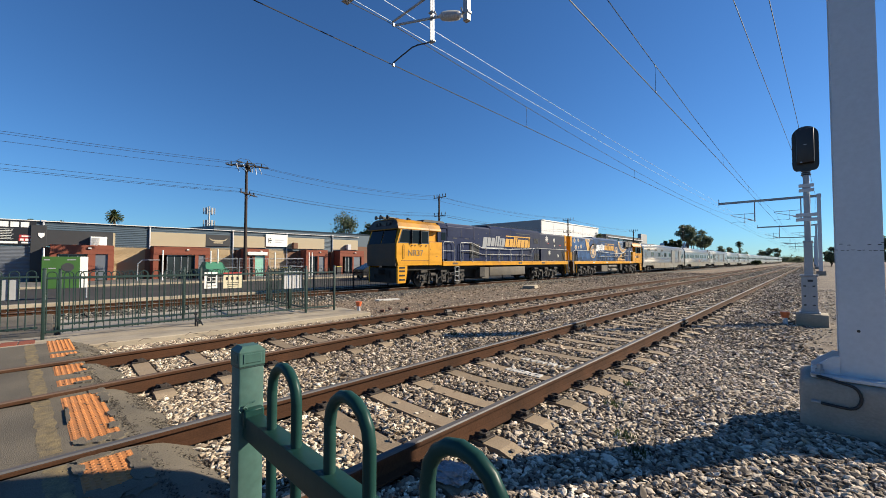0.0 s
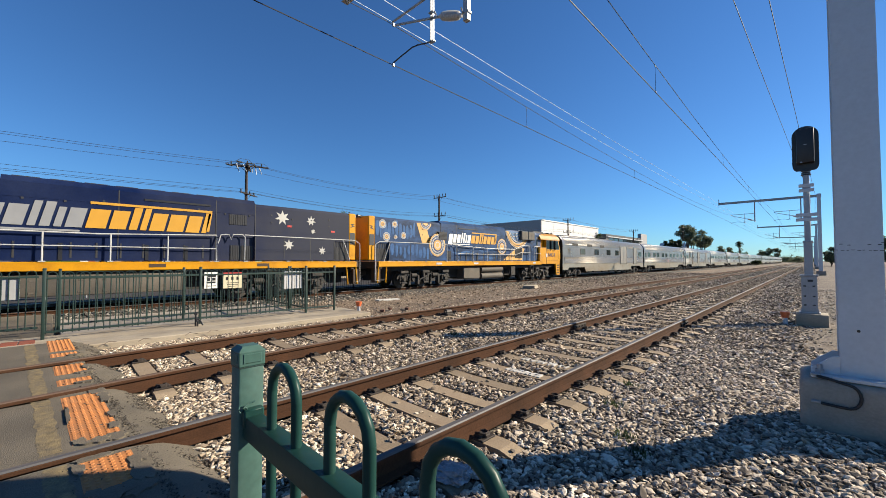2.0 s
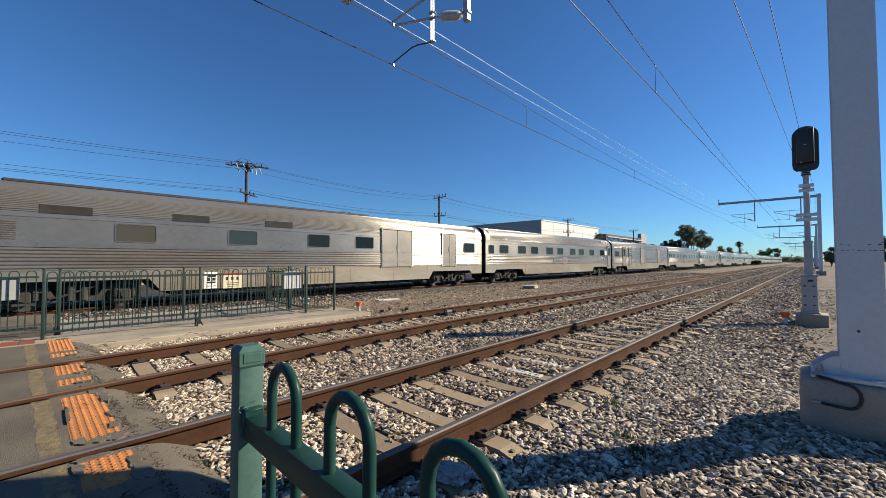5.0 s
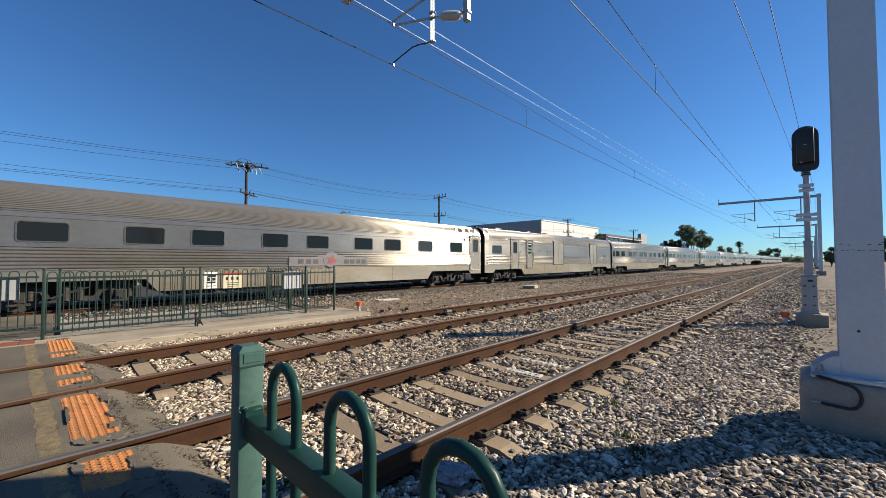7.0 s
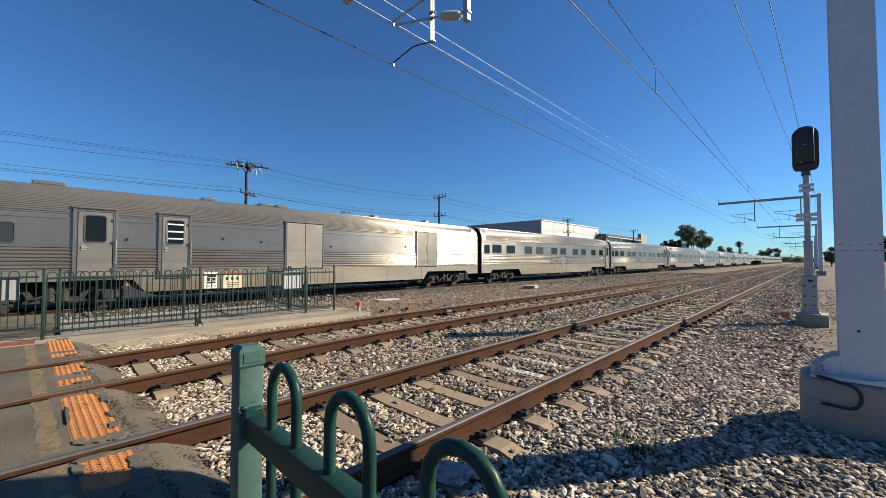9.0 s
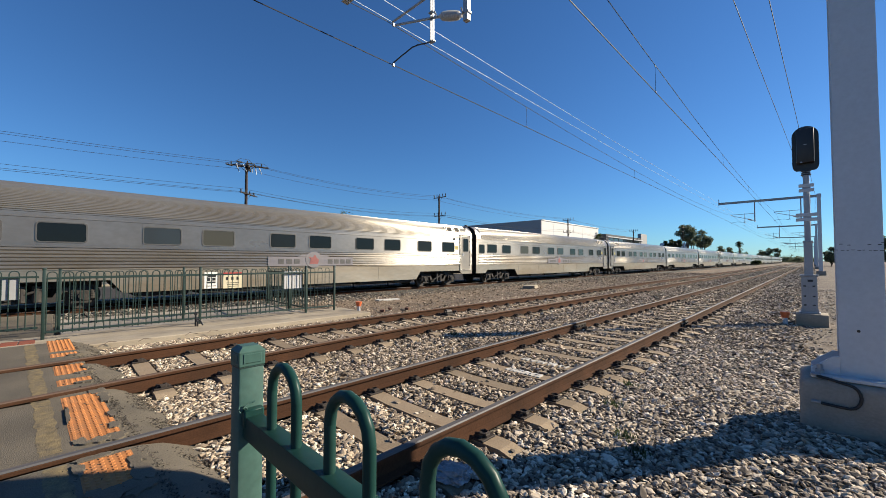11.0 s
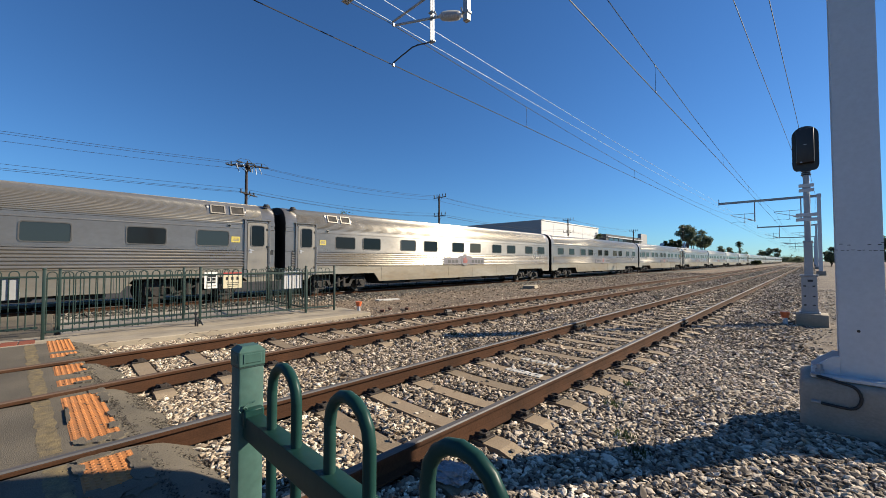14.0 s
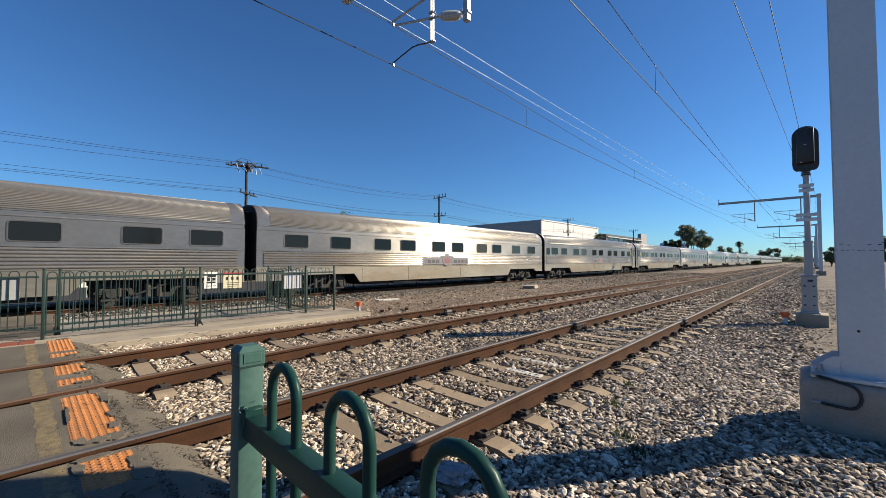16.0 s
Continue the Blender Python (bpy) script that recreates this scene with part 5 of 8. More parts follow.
def phone_mast():
    t = thing("phone_mast", "slim grey telephone mast with rings of antenna panels", "mast", m=pose(-70, 17.85, 0))
    b = B()
    rod(b, (0, 0, -1), (0, 0, 10.4), 0.16, 0.12, sides=8)
    part("post", b, M_GALV, t)
    for z in (9.6, 7.6):
        for k in range(6):
            a = k * math.tau / 6 + 0.3
            b = B()
            box(b, (0.75 * math.cos(a), 0.75 * math.sin(a), z), (0.16, 0.32, 1.0), pose(0, 0, 0, 0, 0, math.degrees(a)), bev=0.03)
            rod(b, (0, 0, z), (0.7 * math.cos(a), 0.7 * math.sin(a), z), 0.04, sides=5)
            part("antenna_panel", b, M_GREYWALL, t)
    b = B()
    rod(b, (0, 0, 6.6), (0, 0, 6.68), 0.7, sides=12)
    part("platform", b, M_GALV, t)


phone_mast()
# ---------- trees ----------
def leaf_cloud(centres, n, size, seed, squash=0.8, droop=0.0):
    """Many small folded leaves scattered in clumps round the centres (x, y, z, radius)."""
    rg = np.random.default_rng(seed)
    c = np.array(centres)
    w = c[:, 3] ** 2
    pick = rg.choice(len(c), n, p=w / w.sum())
    d = rg.normal(size=(n, 3))
    d /= np.linalg.norm(d, axis=1)[:, None]
    rad = rg.uniform(0.35, 1.0, n) ** 0.5 * (1 + 0.25 * rg.normal(size=n))
    p = c[pick, :3] + d * (rad * c[pick, 3])[:, None] * np.array([1, 1, squash])
    u = rg.normal(size=(n, 3))
    u[:, 2] -= droop
    u /= np.linalg.norm(u, axis=1)[:, None]
    v = np.cross(u, rg.normal(size=(n, 3)))
    v /= np.linalg.norm(v, axis=1)[:, None]
    s = size * rg.uniform(0.6, 1.4, n)[:, None]
    quad = np.stack([p - u * s, p + v * s * 0.45, p + u * s, p - v * s * 0.45], 1).reshape(-1, 3)
    me = bpy.data.meshes.new("crown")
    me.vertices.add(4 * n)
    me.vertices.foreach_set("co", quad.ravel())
    me.loops.add(4 * n)
    me.loops.foreach_set("vertex_index", np.arange(4 * n))
    me.polygons.add(n)
    me.polygons.foreach_set("loop_start", np.arange(n) * 4)
    me.update(calc_edges=True)
    me.shade_flat()
    return me


def tree(name, x, y, z0, h, spread, seed, label, n=3500, leaf=0.35, trunk=0.3, low=0.35, m=None, squash=0.8, base=0.55):
    rg = random.Random(seed)
    t = thing(name, label, "tree", "trees beyond the railway", pose(x, y, z0))
    b = B()
    fork = h * low
    rod(b, (0, 0, -0.5), (0, 0, fork), trunk, trunk * 0.7, sides=8)
    cs = []
    for k in range(9):
        a = k * 2.4 + rg.uniform(-0.4, 0.4)
        r = spread * rg.uniform(0.25, 0.75)
        top = Vector((r * math.cos(a), r * math.sin(a), h * rg.uniform(base, 0.88)))
        midp = Vector((top.x * 0.4, top.y * 0.4, fork + (top.z - fork) * 0.55))
        pipe(b, [(0, 0, fork * 0.92), midp, top], trunk * 0.3, 5)
        cs.append((*top, spread * rg.uniform(0.28, 0.46)))
        cs.append((*(midp.lerp(top, 0.7) + Vector((rg.uniform(-1, 1), rg.uniform(-1, 1), 0)) * spread * 0.25), spread * rg.uniform(0.2, 0.34)))
    cs.append((0, 0, h * 0.86, spread * 0.34))
    part("trunk", b, M_BARK, t, "bare forked trunk and limbs")
    me = leaf_cloud(cs, n, leaf, seed, squash)
    me.materials.append(m or M_LEAF)
    share("crown", me, t, Matrix(), "ragged clumps of leaves")
    return t


def palm(x, y, h, r, seed):
    rg = random.Random(seed)
    t = thing("palm_tree", "tall palm with a round head of fronds and a dry skirt", "tree", "trees beyond the railway", pose(x, y, 0))
    b = B()
    rod(b, (0, 0, -1), (0, 0, h), r * 0.2, r * 0.15, sides=8)
    part("trunk", b, M_BARK, t, "slim palm trunk")
    b = B()
    for k in range(120):
        a, e = rg.uniform(0, math.tau), rg.uniform(-1.2, 1.5)
        prev, wv = None, Vector((-math.sin(a), math.cos(a), 0))
        for q in range(6):
            s = q / 5
            p = Vector((0, 0, h)) + r * s * Vector((math.cos(a) * math.cos(e), math.sin(a) * math.cos(e), math.sin(e))) - Vector((0, 0, r * 0.25 * s * s))
            ww = wv * r * (0.16 * (1 - s) + 0.02)
            cur = (b.verts.new(p - ww), b.verts.new(p + Vector((0, 0, 0.06 * r))), b.verts.new(p + ww))
            if prev:
                b.faces.new((prev[0], prev[1], cur[1], cur[0]))
                b.faces.new((prev[1], prev[2], cur[2], cur[1]))
            prev = cur
    part("fronds", b, M_LEAFPALM, t, "arching green fronds")


EU = "grey-green eucalypt with an open ragged crown"
palm(-70.0, 6.2, 7.9, 1.1, 3)
tree("tree", -60, 36.9, 0, 10.0, 3.4, 11, EU, 2600, 0.17, 0.2, 0.35, M_LEAFGREY, 0.8, 0.5)
tree("tree", -58, 40.4, 0, 9.1, 2.4, 12, "dark green bushy tree behind the units", 2600, 0.2, 0.3, 0.3)
for y, k in ((-2.1, 13), (-1.5, 14), (0.4, 15), (1.0, 16)):
    tree("tree", -72, y, 0, 7.6, 1.1, k, "low dark treetop behind the units", 900, 0.16, 0.15)
tree("tree", -45.6, 226, 0, 21.4, 5.0, 15, EU + " standing tall by the line", 3600, 0.42, 0.4, 0.3, M_LEAFFAR, 0.8, 0.45)
tree("tree", -43.6, 250, 0, 19.8, 5.4, 16, "broad dark green tree by the line", 4200, 0.45, 0.4, 0.25, M_LEAFFAR, 0.8, 0.42)
for k in range(4):
    tree("tree", -52.0 + 1.5 * k, 212 + 1.5 * k, 0, 12.6 + 0.7 * (k % 2), 1.5, 170 + k, "dark conifer-like tree by the white roofs", 1300, 0.4, 0.3, 0.2)
tree("tree", -56, 136, 0, 13.0, 3.0, 18, "small tree beside the white warehouse", 1400, 0.35, 0.3, 0.4)
palm(-34.8, 318, 12.8, 2.3, 5)
FAR = "dark distant tree on the skyline"
for k, (x, y, h, s) in enumerate(((-56.5, 400, 15, 4.4), (-50.3, 400, 13.5, 3.2), (-44.9, 420, 12.8, 5.0), (-32.4, 430, 11.5, 4.2), (-27.1, 430, 13.7, 3.6), (-21.6, 430, 13.5, 2.8), (-23.0, 600, 7.4, 7.0), (-12.0, 600, 6.6, 6.5), (-36, 600, 9.0, 7.0), (-66, 420, 11.0, 6.0))):
    tree("tree", x, y, -1, h + 1, s, 30 + k, FAR, 1000, 0.55, 0.4, 0.15, M_LEAFFAR, 0.9, 0.3)
for k, (x, y, h, s) in enumerate(((3.7, 150, 5.9, 1.7), (6.4, 160, 5.2, 2.2), (10.4, 110, 6.4, 2.1), (14.5, 120, 6.0, 3.0), (22, 150, 8, 5), (38, 210, 9, 6))):
    tree("tree", x, y, -0.3, h, s, 60 + k, "dark distant tree beyond the dirt yard", 1800, 0.3, 0.25, 0.1, M_LEAFFAR, 0.95, 0.25)
for x, y, h, s in ((-13.6, 165, 1.9, 1.3),):
    tree("bush", x, y, -0.3, h, s, int(y), "low dark green bush beside the line", 900, 0.3, 0.1, 0.15)
rg = random.Random(77)
low = leaf_cloud([(rg.uniform(-230, 420), rg.uniform(640, 760), rg.uniform(0.5, 3.4), rg.uniform(3.0, 6.0)) for _ in range(260)], 16000, 1.5, 78, 0.7)
low.materials.append(M_LEAFFAR)
tagged(new("far_woods", low), "low band of far trees, haze put into their leaf colour", "trees", kind="stuff")
# ---------- the train ----------
# every vehicle: x across (the seen side is +x), y back from its leading end, z from the rail top
TRACK_X, RAIL_Z = -18.5, -0.05


def mirror_y(bm, length):
    """Turn a vehicle part end for end."""
    for v in bm.verts:
        v.co.x, v.co.y = -v.co.x, length - v.co.y
    return bm


def wheelset_mesh(r, gauge=1.5):
    bm = B()
    for k in (-1, 1):
        x = k * gauge / 2
        rod(bm, (x - 0.06, 0, 0), (x + 0.06, 0, 0), r, sides=24)
        rod(bm, (x - k * 0.075, 0, 0), (x - k * 0.045, 0, 0), r + 0.03, sides=24)
        rod(bm, (x + k * 0.05, 0, 0), (x + k * 0.075, 0, 0), r * 0.3, sides=12)
        for q in range(5):
            a = q * math.tau / 5
            box(bm, (x + k * 0.064, 0.62 * r * math.cos(a), 0.62 * r * math.sin(a)), (0.012, 0.09, 0.09), pose(0, 0, 0, math.degrees(a)))
    rod(bm, (-1.0, 0, 0), (1.0, 0, 0), 0.075, sides=10)
    return mesh_of("wheelset", bm, M_WHEEL, True)


WS_LOCO, WS_CAR = wheelset_mesh(0.51), wheelset_mesh(0.45)


def bogie_mesh(axles, r, span):
    """Side frames, axle boxes, springs and dampers."""
    bm = B()
    h = span / 2
    for k in (-1, 1):
        x = k * 1.03
        out = [(-h - 0.42, r + 0.02), (-h - 0.25, r + 0.3), (-h * 0.55, r + 0.28), (-h * 0.42, r - 0.02), (h * 0.42, r - 0.02), (h * 0.55, r + 0.28), (h + 0.25, r + 0.3), (h + 0.42, r + 0.02), (h + 0.3, r + 0.02), (h + 0.15, r + 0.15), (h * 0.62, r + 0.14), (h * 0.5, r - 0.18), (-h * 0.5, r - 0.18), (-h * 0.62, r + 0.14), (-h - 0.15, r + 0.15), (-h - 0.3, r + 0.02)]
        prism(bm, out, "x", x - 0.06, x + 0.06)
        for a in axles:
            box(bm, (x + k * 0.06, a, r), (0.2, 0.34, 0.34), bev=0.03)
            rod(bm, (x + k * 0.15, a, r), (x + k * 0.22, a, r), 0.11, sides=12)
            for q in (-1, 1):
                rod(bm, (x + k * 0.04, a + q * 0.24, r - 0.1), (x + k * 0.04, a + q * 0.24, r + 0.2), 0.075, sides=10)
                for w in range(4):
                    rod(bm, (x + k * 0.04, a + q * 0.24, r - 0.08 + w * 0.075), (x + k * 0.04, a + q * 0.24, r - 0.05 + w * 0.075), 0.095, sides=10)
        rod(bm, (x + k * 0.14, -0.5, r - 0.05), (x + k * 0.14, 0.45, r + 0.32), 0.04, sides=8)
        for q in (-0.16, 0.16):
            rod(bm, (x + k * 0.08, q, r - 0.14), (x + k * 0.08, q, r + 0.36), 0.11, sides=12)
        box(bm, (x + k * 0.1, h * 0.98, r - 0.2), (0.1, 0.5, 0.07))
        box(bm, (x + k * 0.1, -h * 0.98, r - 0.2), (0.1, 0.5, 0.07))
    if len(axles) > 2:
        for k in (-1, 1):
            x = k * 1.13
            for a, b in zip(axles, axles[1:]):
                m = (a + b) / 2
                rod(bm, (x, m - 0.3, r + 0.22), (x, m + 0.12, r + 0.22), 0.12, sides=12)
                box(bm, (x, m + 0.25, r - 0.05), (0.16, 0.16, 0.55), bev=0.02)
                pipe(bm, [(x + k * 0.06, m - 0.4, r + 0.45), (x + k * 0.1, m - 0.45, r), (x + k * 0.04, m - 0.55, r - 0.36)], 0.03, 6)
                box(bm, (x, m - 0.42, r - 0.1), (0.1, 0.1, 0.5))
            for a in axles:
                box(bm, (x + k * 0.02, a, r + 0.42), (0.2, 0.6, 0.16), bev=0.03)
                box(bm, (x + k * 0.06, a, r - 0.22), (0.1, 0.42, 0.1), bev=0.02)
    box(bm, (0, 0, r + 0.08), (2.0, 0.5, 0.25))
    return mesh_of("bogie_frame", bm, M_BOGIE)


BOG_CAR = bogie_mesh((-1.2, 1.2), 0.45, 2.4)
BOG_LOCO = bogie_mesh((-1.75, 0.0, 1.75), 0.51, 3.7)


def add_bogie(v, y, loco):
    g = share("bogie", BOG_LOCO if loco else BOG_CAR, v, pose(0, y, 0), "dusty dark steel bogie")
    for a in ((-1.75, 0.0, 1.75) if loco else (-1.2, 1.2)):
        share("wheelset", WS_LOCO if loco else WS_CAR, g, pose(0, a, 0.51 if loco else 0.45))
    return g


# ----- stainless steel carriages -----
CAR = 24.39
E0, E1 = 0.24, 24.16


def car_side():
    """The upper half of the cross-section from the apron's top to the crown, ribbed where the steel is fluted."""
    pts = [(1.45, 1.3)]
    z = 1.34
    for _ in range(6):
        pts += [(1.452, z), (1.458, z + 0.012), (1.486, z + 0.032), (1.492, z + 0.052), (1.486, z + 0.072), (1.458, z + 0.092), (1.452, z + 0.104)]
        z += 0.1125
    lower = list(pts)
    belt = [(1.452, 2.02), (1.46, 2.025), (1.46, 2.06), (1.45, 2.066), (1.45, 2.93), (1.462, 2.94), (1.462, 2.97), (1.44, 2.98), (1.436, 3.1), (1.45, 3.11), (1.45, 3.15)]
    roof = []
    n = 24
    for k in range(n):
        for s, push in ((0, 0.0), (0.3, 0.016), (0.65, 0.016), (0.95, 0.0)):
            a = (k + s) / n * math.radians(74)
            x, z = 1.44 * math.cos(a) ** 0.62, 3.15 + 0.95 * math.sin(a) ** 0.9
            roof.append((x + push * math.cos(a), z + push * math.sin(a)))
    roof += [(0.45, 4.09), (0.0, 4.115)]
    return lower, belt, roof


def strip_mesh(name, pts, y0, y1, material, both=True, cap=True):
    bm = B()
    full = [(p[0], p[1]) for p in pts]
    runs = [full]
    if both:
        runs.append([(-a, b) for a, b in full])
    for run in runs:
        a = [bm.verts.new((x, y0, z)) for x, z in run]
        b = [bm.verts.new((x, y1, z)) for x, z in run]
        for k in range(len(run) - 1):
            bm.faces.new((a[k], a[k + 1], b[k + 1], b[k]))
    bmesh.ops.remove_doubles(bm, verts=bm.verts, dist=1e-4)
    me = mesh_of(name, bm, material)
    if sum(p.normal.x * p.center.x for p in me.polygons) < 0:
        me.flip_normals()
    return me


LOWER, BELT, ROOF = car_side()
ME_LOWER = strip_mesh("fluted_side", LOWER, E0 + 0.3, E1 - 0.3, M_STEELRIB)
ME_BELT = strip_mesh("window_band", BELT, E0, E1, M_STEEL)
ME_ROOF = strip_mesh("roof", ROOF, E0 + 0.55, E1 - 0.55, M_STEELROOF)
SMOOTH_ROOF = [(1.446 * math.cos(a) ** 0.62, 3.15 + 0.96 * math.sin(a) ** 0.9) for a in np.linspace(0, math.radians(90), 16)[:-1]] + [(0.0, 4.115)]
ME_RCAP = strip_mesh("roof_end", SMOOTH_ROOF, 0, 0.56, M_STEEL)
ME_LCAP = strip_mesh("side_end", [(1.45, 1.31), (1.45, 2.03)], 0.002, 0.3, M_STEEL)


def end_mesh():
    bm = B()
    out = [(-1.44, 0.95)] + [(-x, z) for x, z in [(1.44, 3.15)] + SMOOTH_ROOF[1:]] + [(x, z) for x, z in SMOOTH_ROOF[::-1][1:]] + [(1.44, 0.95)]
    prism(bm, out, "y", 0.0, 0.03)
    return mesh_of("end_wall", bm, M_DARK)


ME_END = end_mesh()


def diaphragm_mesh():
    """Bellows round the gangway, one folded ring."""
    bm = B()
    rings = []
    for k in range(8):
        w, o = 0.74 + 0.07 * (k % 2), 0.05 * (k % 2)
        y = -0.005 - 0.032 * k
        rings.append([bm.verts.new(p) for p in ((-w, y, 0.9 - o), (w, y, 0.9 - o), (w, y, 3.72 + o), (-w, y, 3.72 + o))])
    for a, b in zip(rings, rings[1:]):
        for q in range(4):
            bm.faces.new((a[q], a[(q + 1) % 4], b[(q + 1) % 4], b[q]))
    bm.faces.new(rings[-1])
    return mesh_of("gangway", bm, M_RUBBER)


ME_GANG = diaphragm_mesh()


def apron_mesh():
    """Smooth lower skirt with raised cut-outs over the bogies."""
    bm = B()
    zl, zh, zt = 0.5, 0.95, 1.315
    out = [(E0, zt), (E0, 0.72), (1.3, 0.72), (1.55, zh), (5.1, zh), (5.45, zl), (18.95, zl), (19.3, zh), (22.85, zh), (23.1, 0.72), (E1, 0.72), (E1, zt)]
    for k in (-1, 1):
        prism(bm, out, "x", k * 1.4, k * 1.447)
    for k in (-1, 1):
        box(bm, (k * 1.452, 12.2, 1.318), (0.03, E1 - E0, 0.03))
        for y in (5.6, 8.8, 11.0, 13.4, 16.2, 18.8):
            box(bm, (k * 1.449, y, 0.92), (0.012, 0.035, 0.76))
    return mesh_of("apron", bm, M_APRON)


ME_APRON = apron_mesh()


def floor_mesh():
    bm = B()
    box(bm, (0, 12.2, 1.05), (2.6, 23.6, 0.3))
    box(bm, (0, 12.2, 0.72), (2.3, 13.4, 0.5))
    for y, l, w in ((6.6, 1.6, 2.6), (8.7, 1.9, 2.66), (11.0, 1.7, 2.6), (13.4, 2.4, 2.66), (16.0, 1.8, 2.6), (18.0, 1.2, 2.6)):
        box(bm, (0, y, 0.58), (w, l, 0.5), bev=0.04)
    rod(bm, (0.9, 6.0, 0.45), (0.9, 18.0, 0.45), 0.05, sides=8)
    for y in (3.25, 21.15):
        box(bm, (0, y, 0.84), (1.5, 3.4, 0.3))
        box(bm, (0, y, 0.55), (1.2, 1.5, 0.5))
    for y in (0.7, 23.7):
        box(bm, (0, y, 0.85), (0.4, 1.0, 0.3))
    return mesh_of("underframe", bm, M_DARK)


ME_FLOOR = floor_mesh()


def rounded(w, h, r=0.07, n=4):
    pts = []
    for cx, cz, a0 in ((w / 2 - r, h / 2 - r, 0), (-w / 2 + r, h / 2 - r, 90), (-w / 2 + r, -h / 2 + r, 180), (w / 2 - r, -h / 2 + r, 270)):
        for k in range(n + 1):
            a = math.radians(a0 + 90 * k / n)
            pts.append((cx + r * math.cos(a), cz + r * math.sin(a)))
    return pts


def window_meshes(w, h):
    bm = B()
    o, i = rounded(w + 0.07, h + 0.07, 0.1), rounded(w, h, 0.075)
    a0 = [bm.verts.new((0.0, y, z)) for y, z in o]
    a1 = [bm.verts.new((0.016, y, z)) for y, z in o]
    b1 = [bm.verts.new((0.016, y, z)) for y, z in i]
    b0 = [bm.verts.new((0.0, y, z)) for y, z in i]
    n = len(o)
    for k in range(n):
        j = (k + 1) % n
        for p, q in ((a0, a1), (a1, b1), (b1, b0)):
            bm.faces.new((p[k], p[j], q[j], q[k]))
    fr = mesh_of("window_frame", bm, M_GASKET)
    bm = B()
    prism(bm, i, "x", -0.01, 0.004)
    return fr, mesh_of("pane", bm, M_PANE)


WIN, WIN_S, WIN_DOOR = window_meshes(1.1, 0.58), window_meshes(0.6, 0.58), window_meshes(0.5, 0.85)


def window(v, y, z, kind=None, x=1.452, label=""):
    fr, gl = kind or WIN
    f = share("window", fr, v, pose(x, y, z), label)
    share("pane", gl, f, Matrix())
    return f


def car_door(v, y, w=0.82):
    """A rounded leaf set in a dark seal, with a tall window, handle, grab rail and hinges."""
    zc, h = 2.12, 2.2
    bm = B()
    prism(bm, [(y + p, zc + q) for p, q in rounded(w + 0.1, h + 0.1, 0.12, 5)], "x", 1.44, 1.494)
    for k in (-1, 1):
        box(bm, (1.476, y + k * (w / 2 + 0.085), 2.14), (0.056, 0.07, 2.34), bev=0.008)
    box(bm, (1.476, y, 3.34), (0.07, w + 0.3, 0.05), bev=0.008)
    d = part("door", bm, M_STEEL, v, "stainless door frame with a drip rail")
    bm = B()
    prism(bm, [(y + p, zc + q) for p, q in rounded(w + 0.03, h + 0.03, 0.1, 5)], "x", 1.47, 1.497)
    part("door_seal", bm, M_RUBBER, d, "black rubber seal")
    bm = B()
    prism(bm, [(y + p, zc + q) for p, q in rounded(w - 0.02, h - 0.02, 0.09, 5)], "x", 1.46, 1.503)
    part("door_leaf", bm, M_DOORSTEEL, d, "dull stainless door leaf")
    share("window_frame", WIN_DOOR[0], d, pose(1.503, y, 2.66))
    share("pane", WIN_DOOR[1], d, pose(1.503, y, 2.66))
    bm = B()
    box(bm, (1.51, y - w * 0.34, 2.02), (0.014, 0.12, 0.16), bev=0.004)
    box(bm, (1.525, y - w * 0.3, 2.03), (0.03, 0.17, 0.03), bev=0.006)
    part("handle", bm, M_GALV, d, "bright lever handle")
    bm = B()
    pipe(bm, [(1.49, y + w / 2 + 0.085, 1.45), (1.55, y + w / 2 + 0.085, 1.5), (1.55, y + w / 2 + 0.085, 2.25), (1.49, y + w / 2 + 0.085, 2.3)], 0.014, 6)
    part("grab_rail", bm, M_GALV, d)
    bm = B()
    for z in (1.3, 2.2, 2.95):
        box(bm, (1.51, y + w / 2 - 0.02, z), (0.02, 0.05, 0.09))
    part("hinge", bm, M_DARK, d)
    return d


def double_door(v, y, w):
    bm = B()
    for k in (-1, 1):
        box(bm, (1.476, y + k * w / 4, 2.3), (0.05, w / 2 - 0.015, 2.06), bev=0.008)
    d = part("double_door", bm, M_DOORSTEEL, v, "plain stainless double loading door")
    bm = B()
    for k in (-1, 1):
        box(bm, (1.48, y + k * (w / 2 + 0.04), 2.32), (0.064, 0.06, 2.16), bev=0.006)
    box(bm, (1.482, y, 3.38), (0.076, w + 0.2, 0.05), bev=0.006)
    part("door_frame", bm, M_STEEL, d)
    bm = B()
    box(bm, (1.509, y - 0.05, 2.35), (0.02, 0.02, 0.3))
    box(bm, (1.509, y + 0.05, 2.2), (0.02, 0.06, 0.05))
    part("handle", bm, M_GALV, d)
    return d


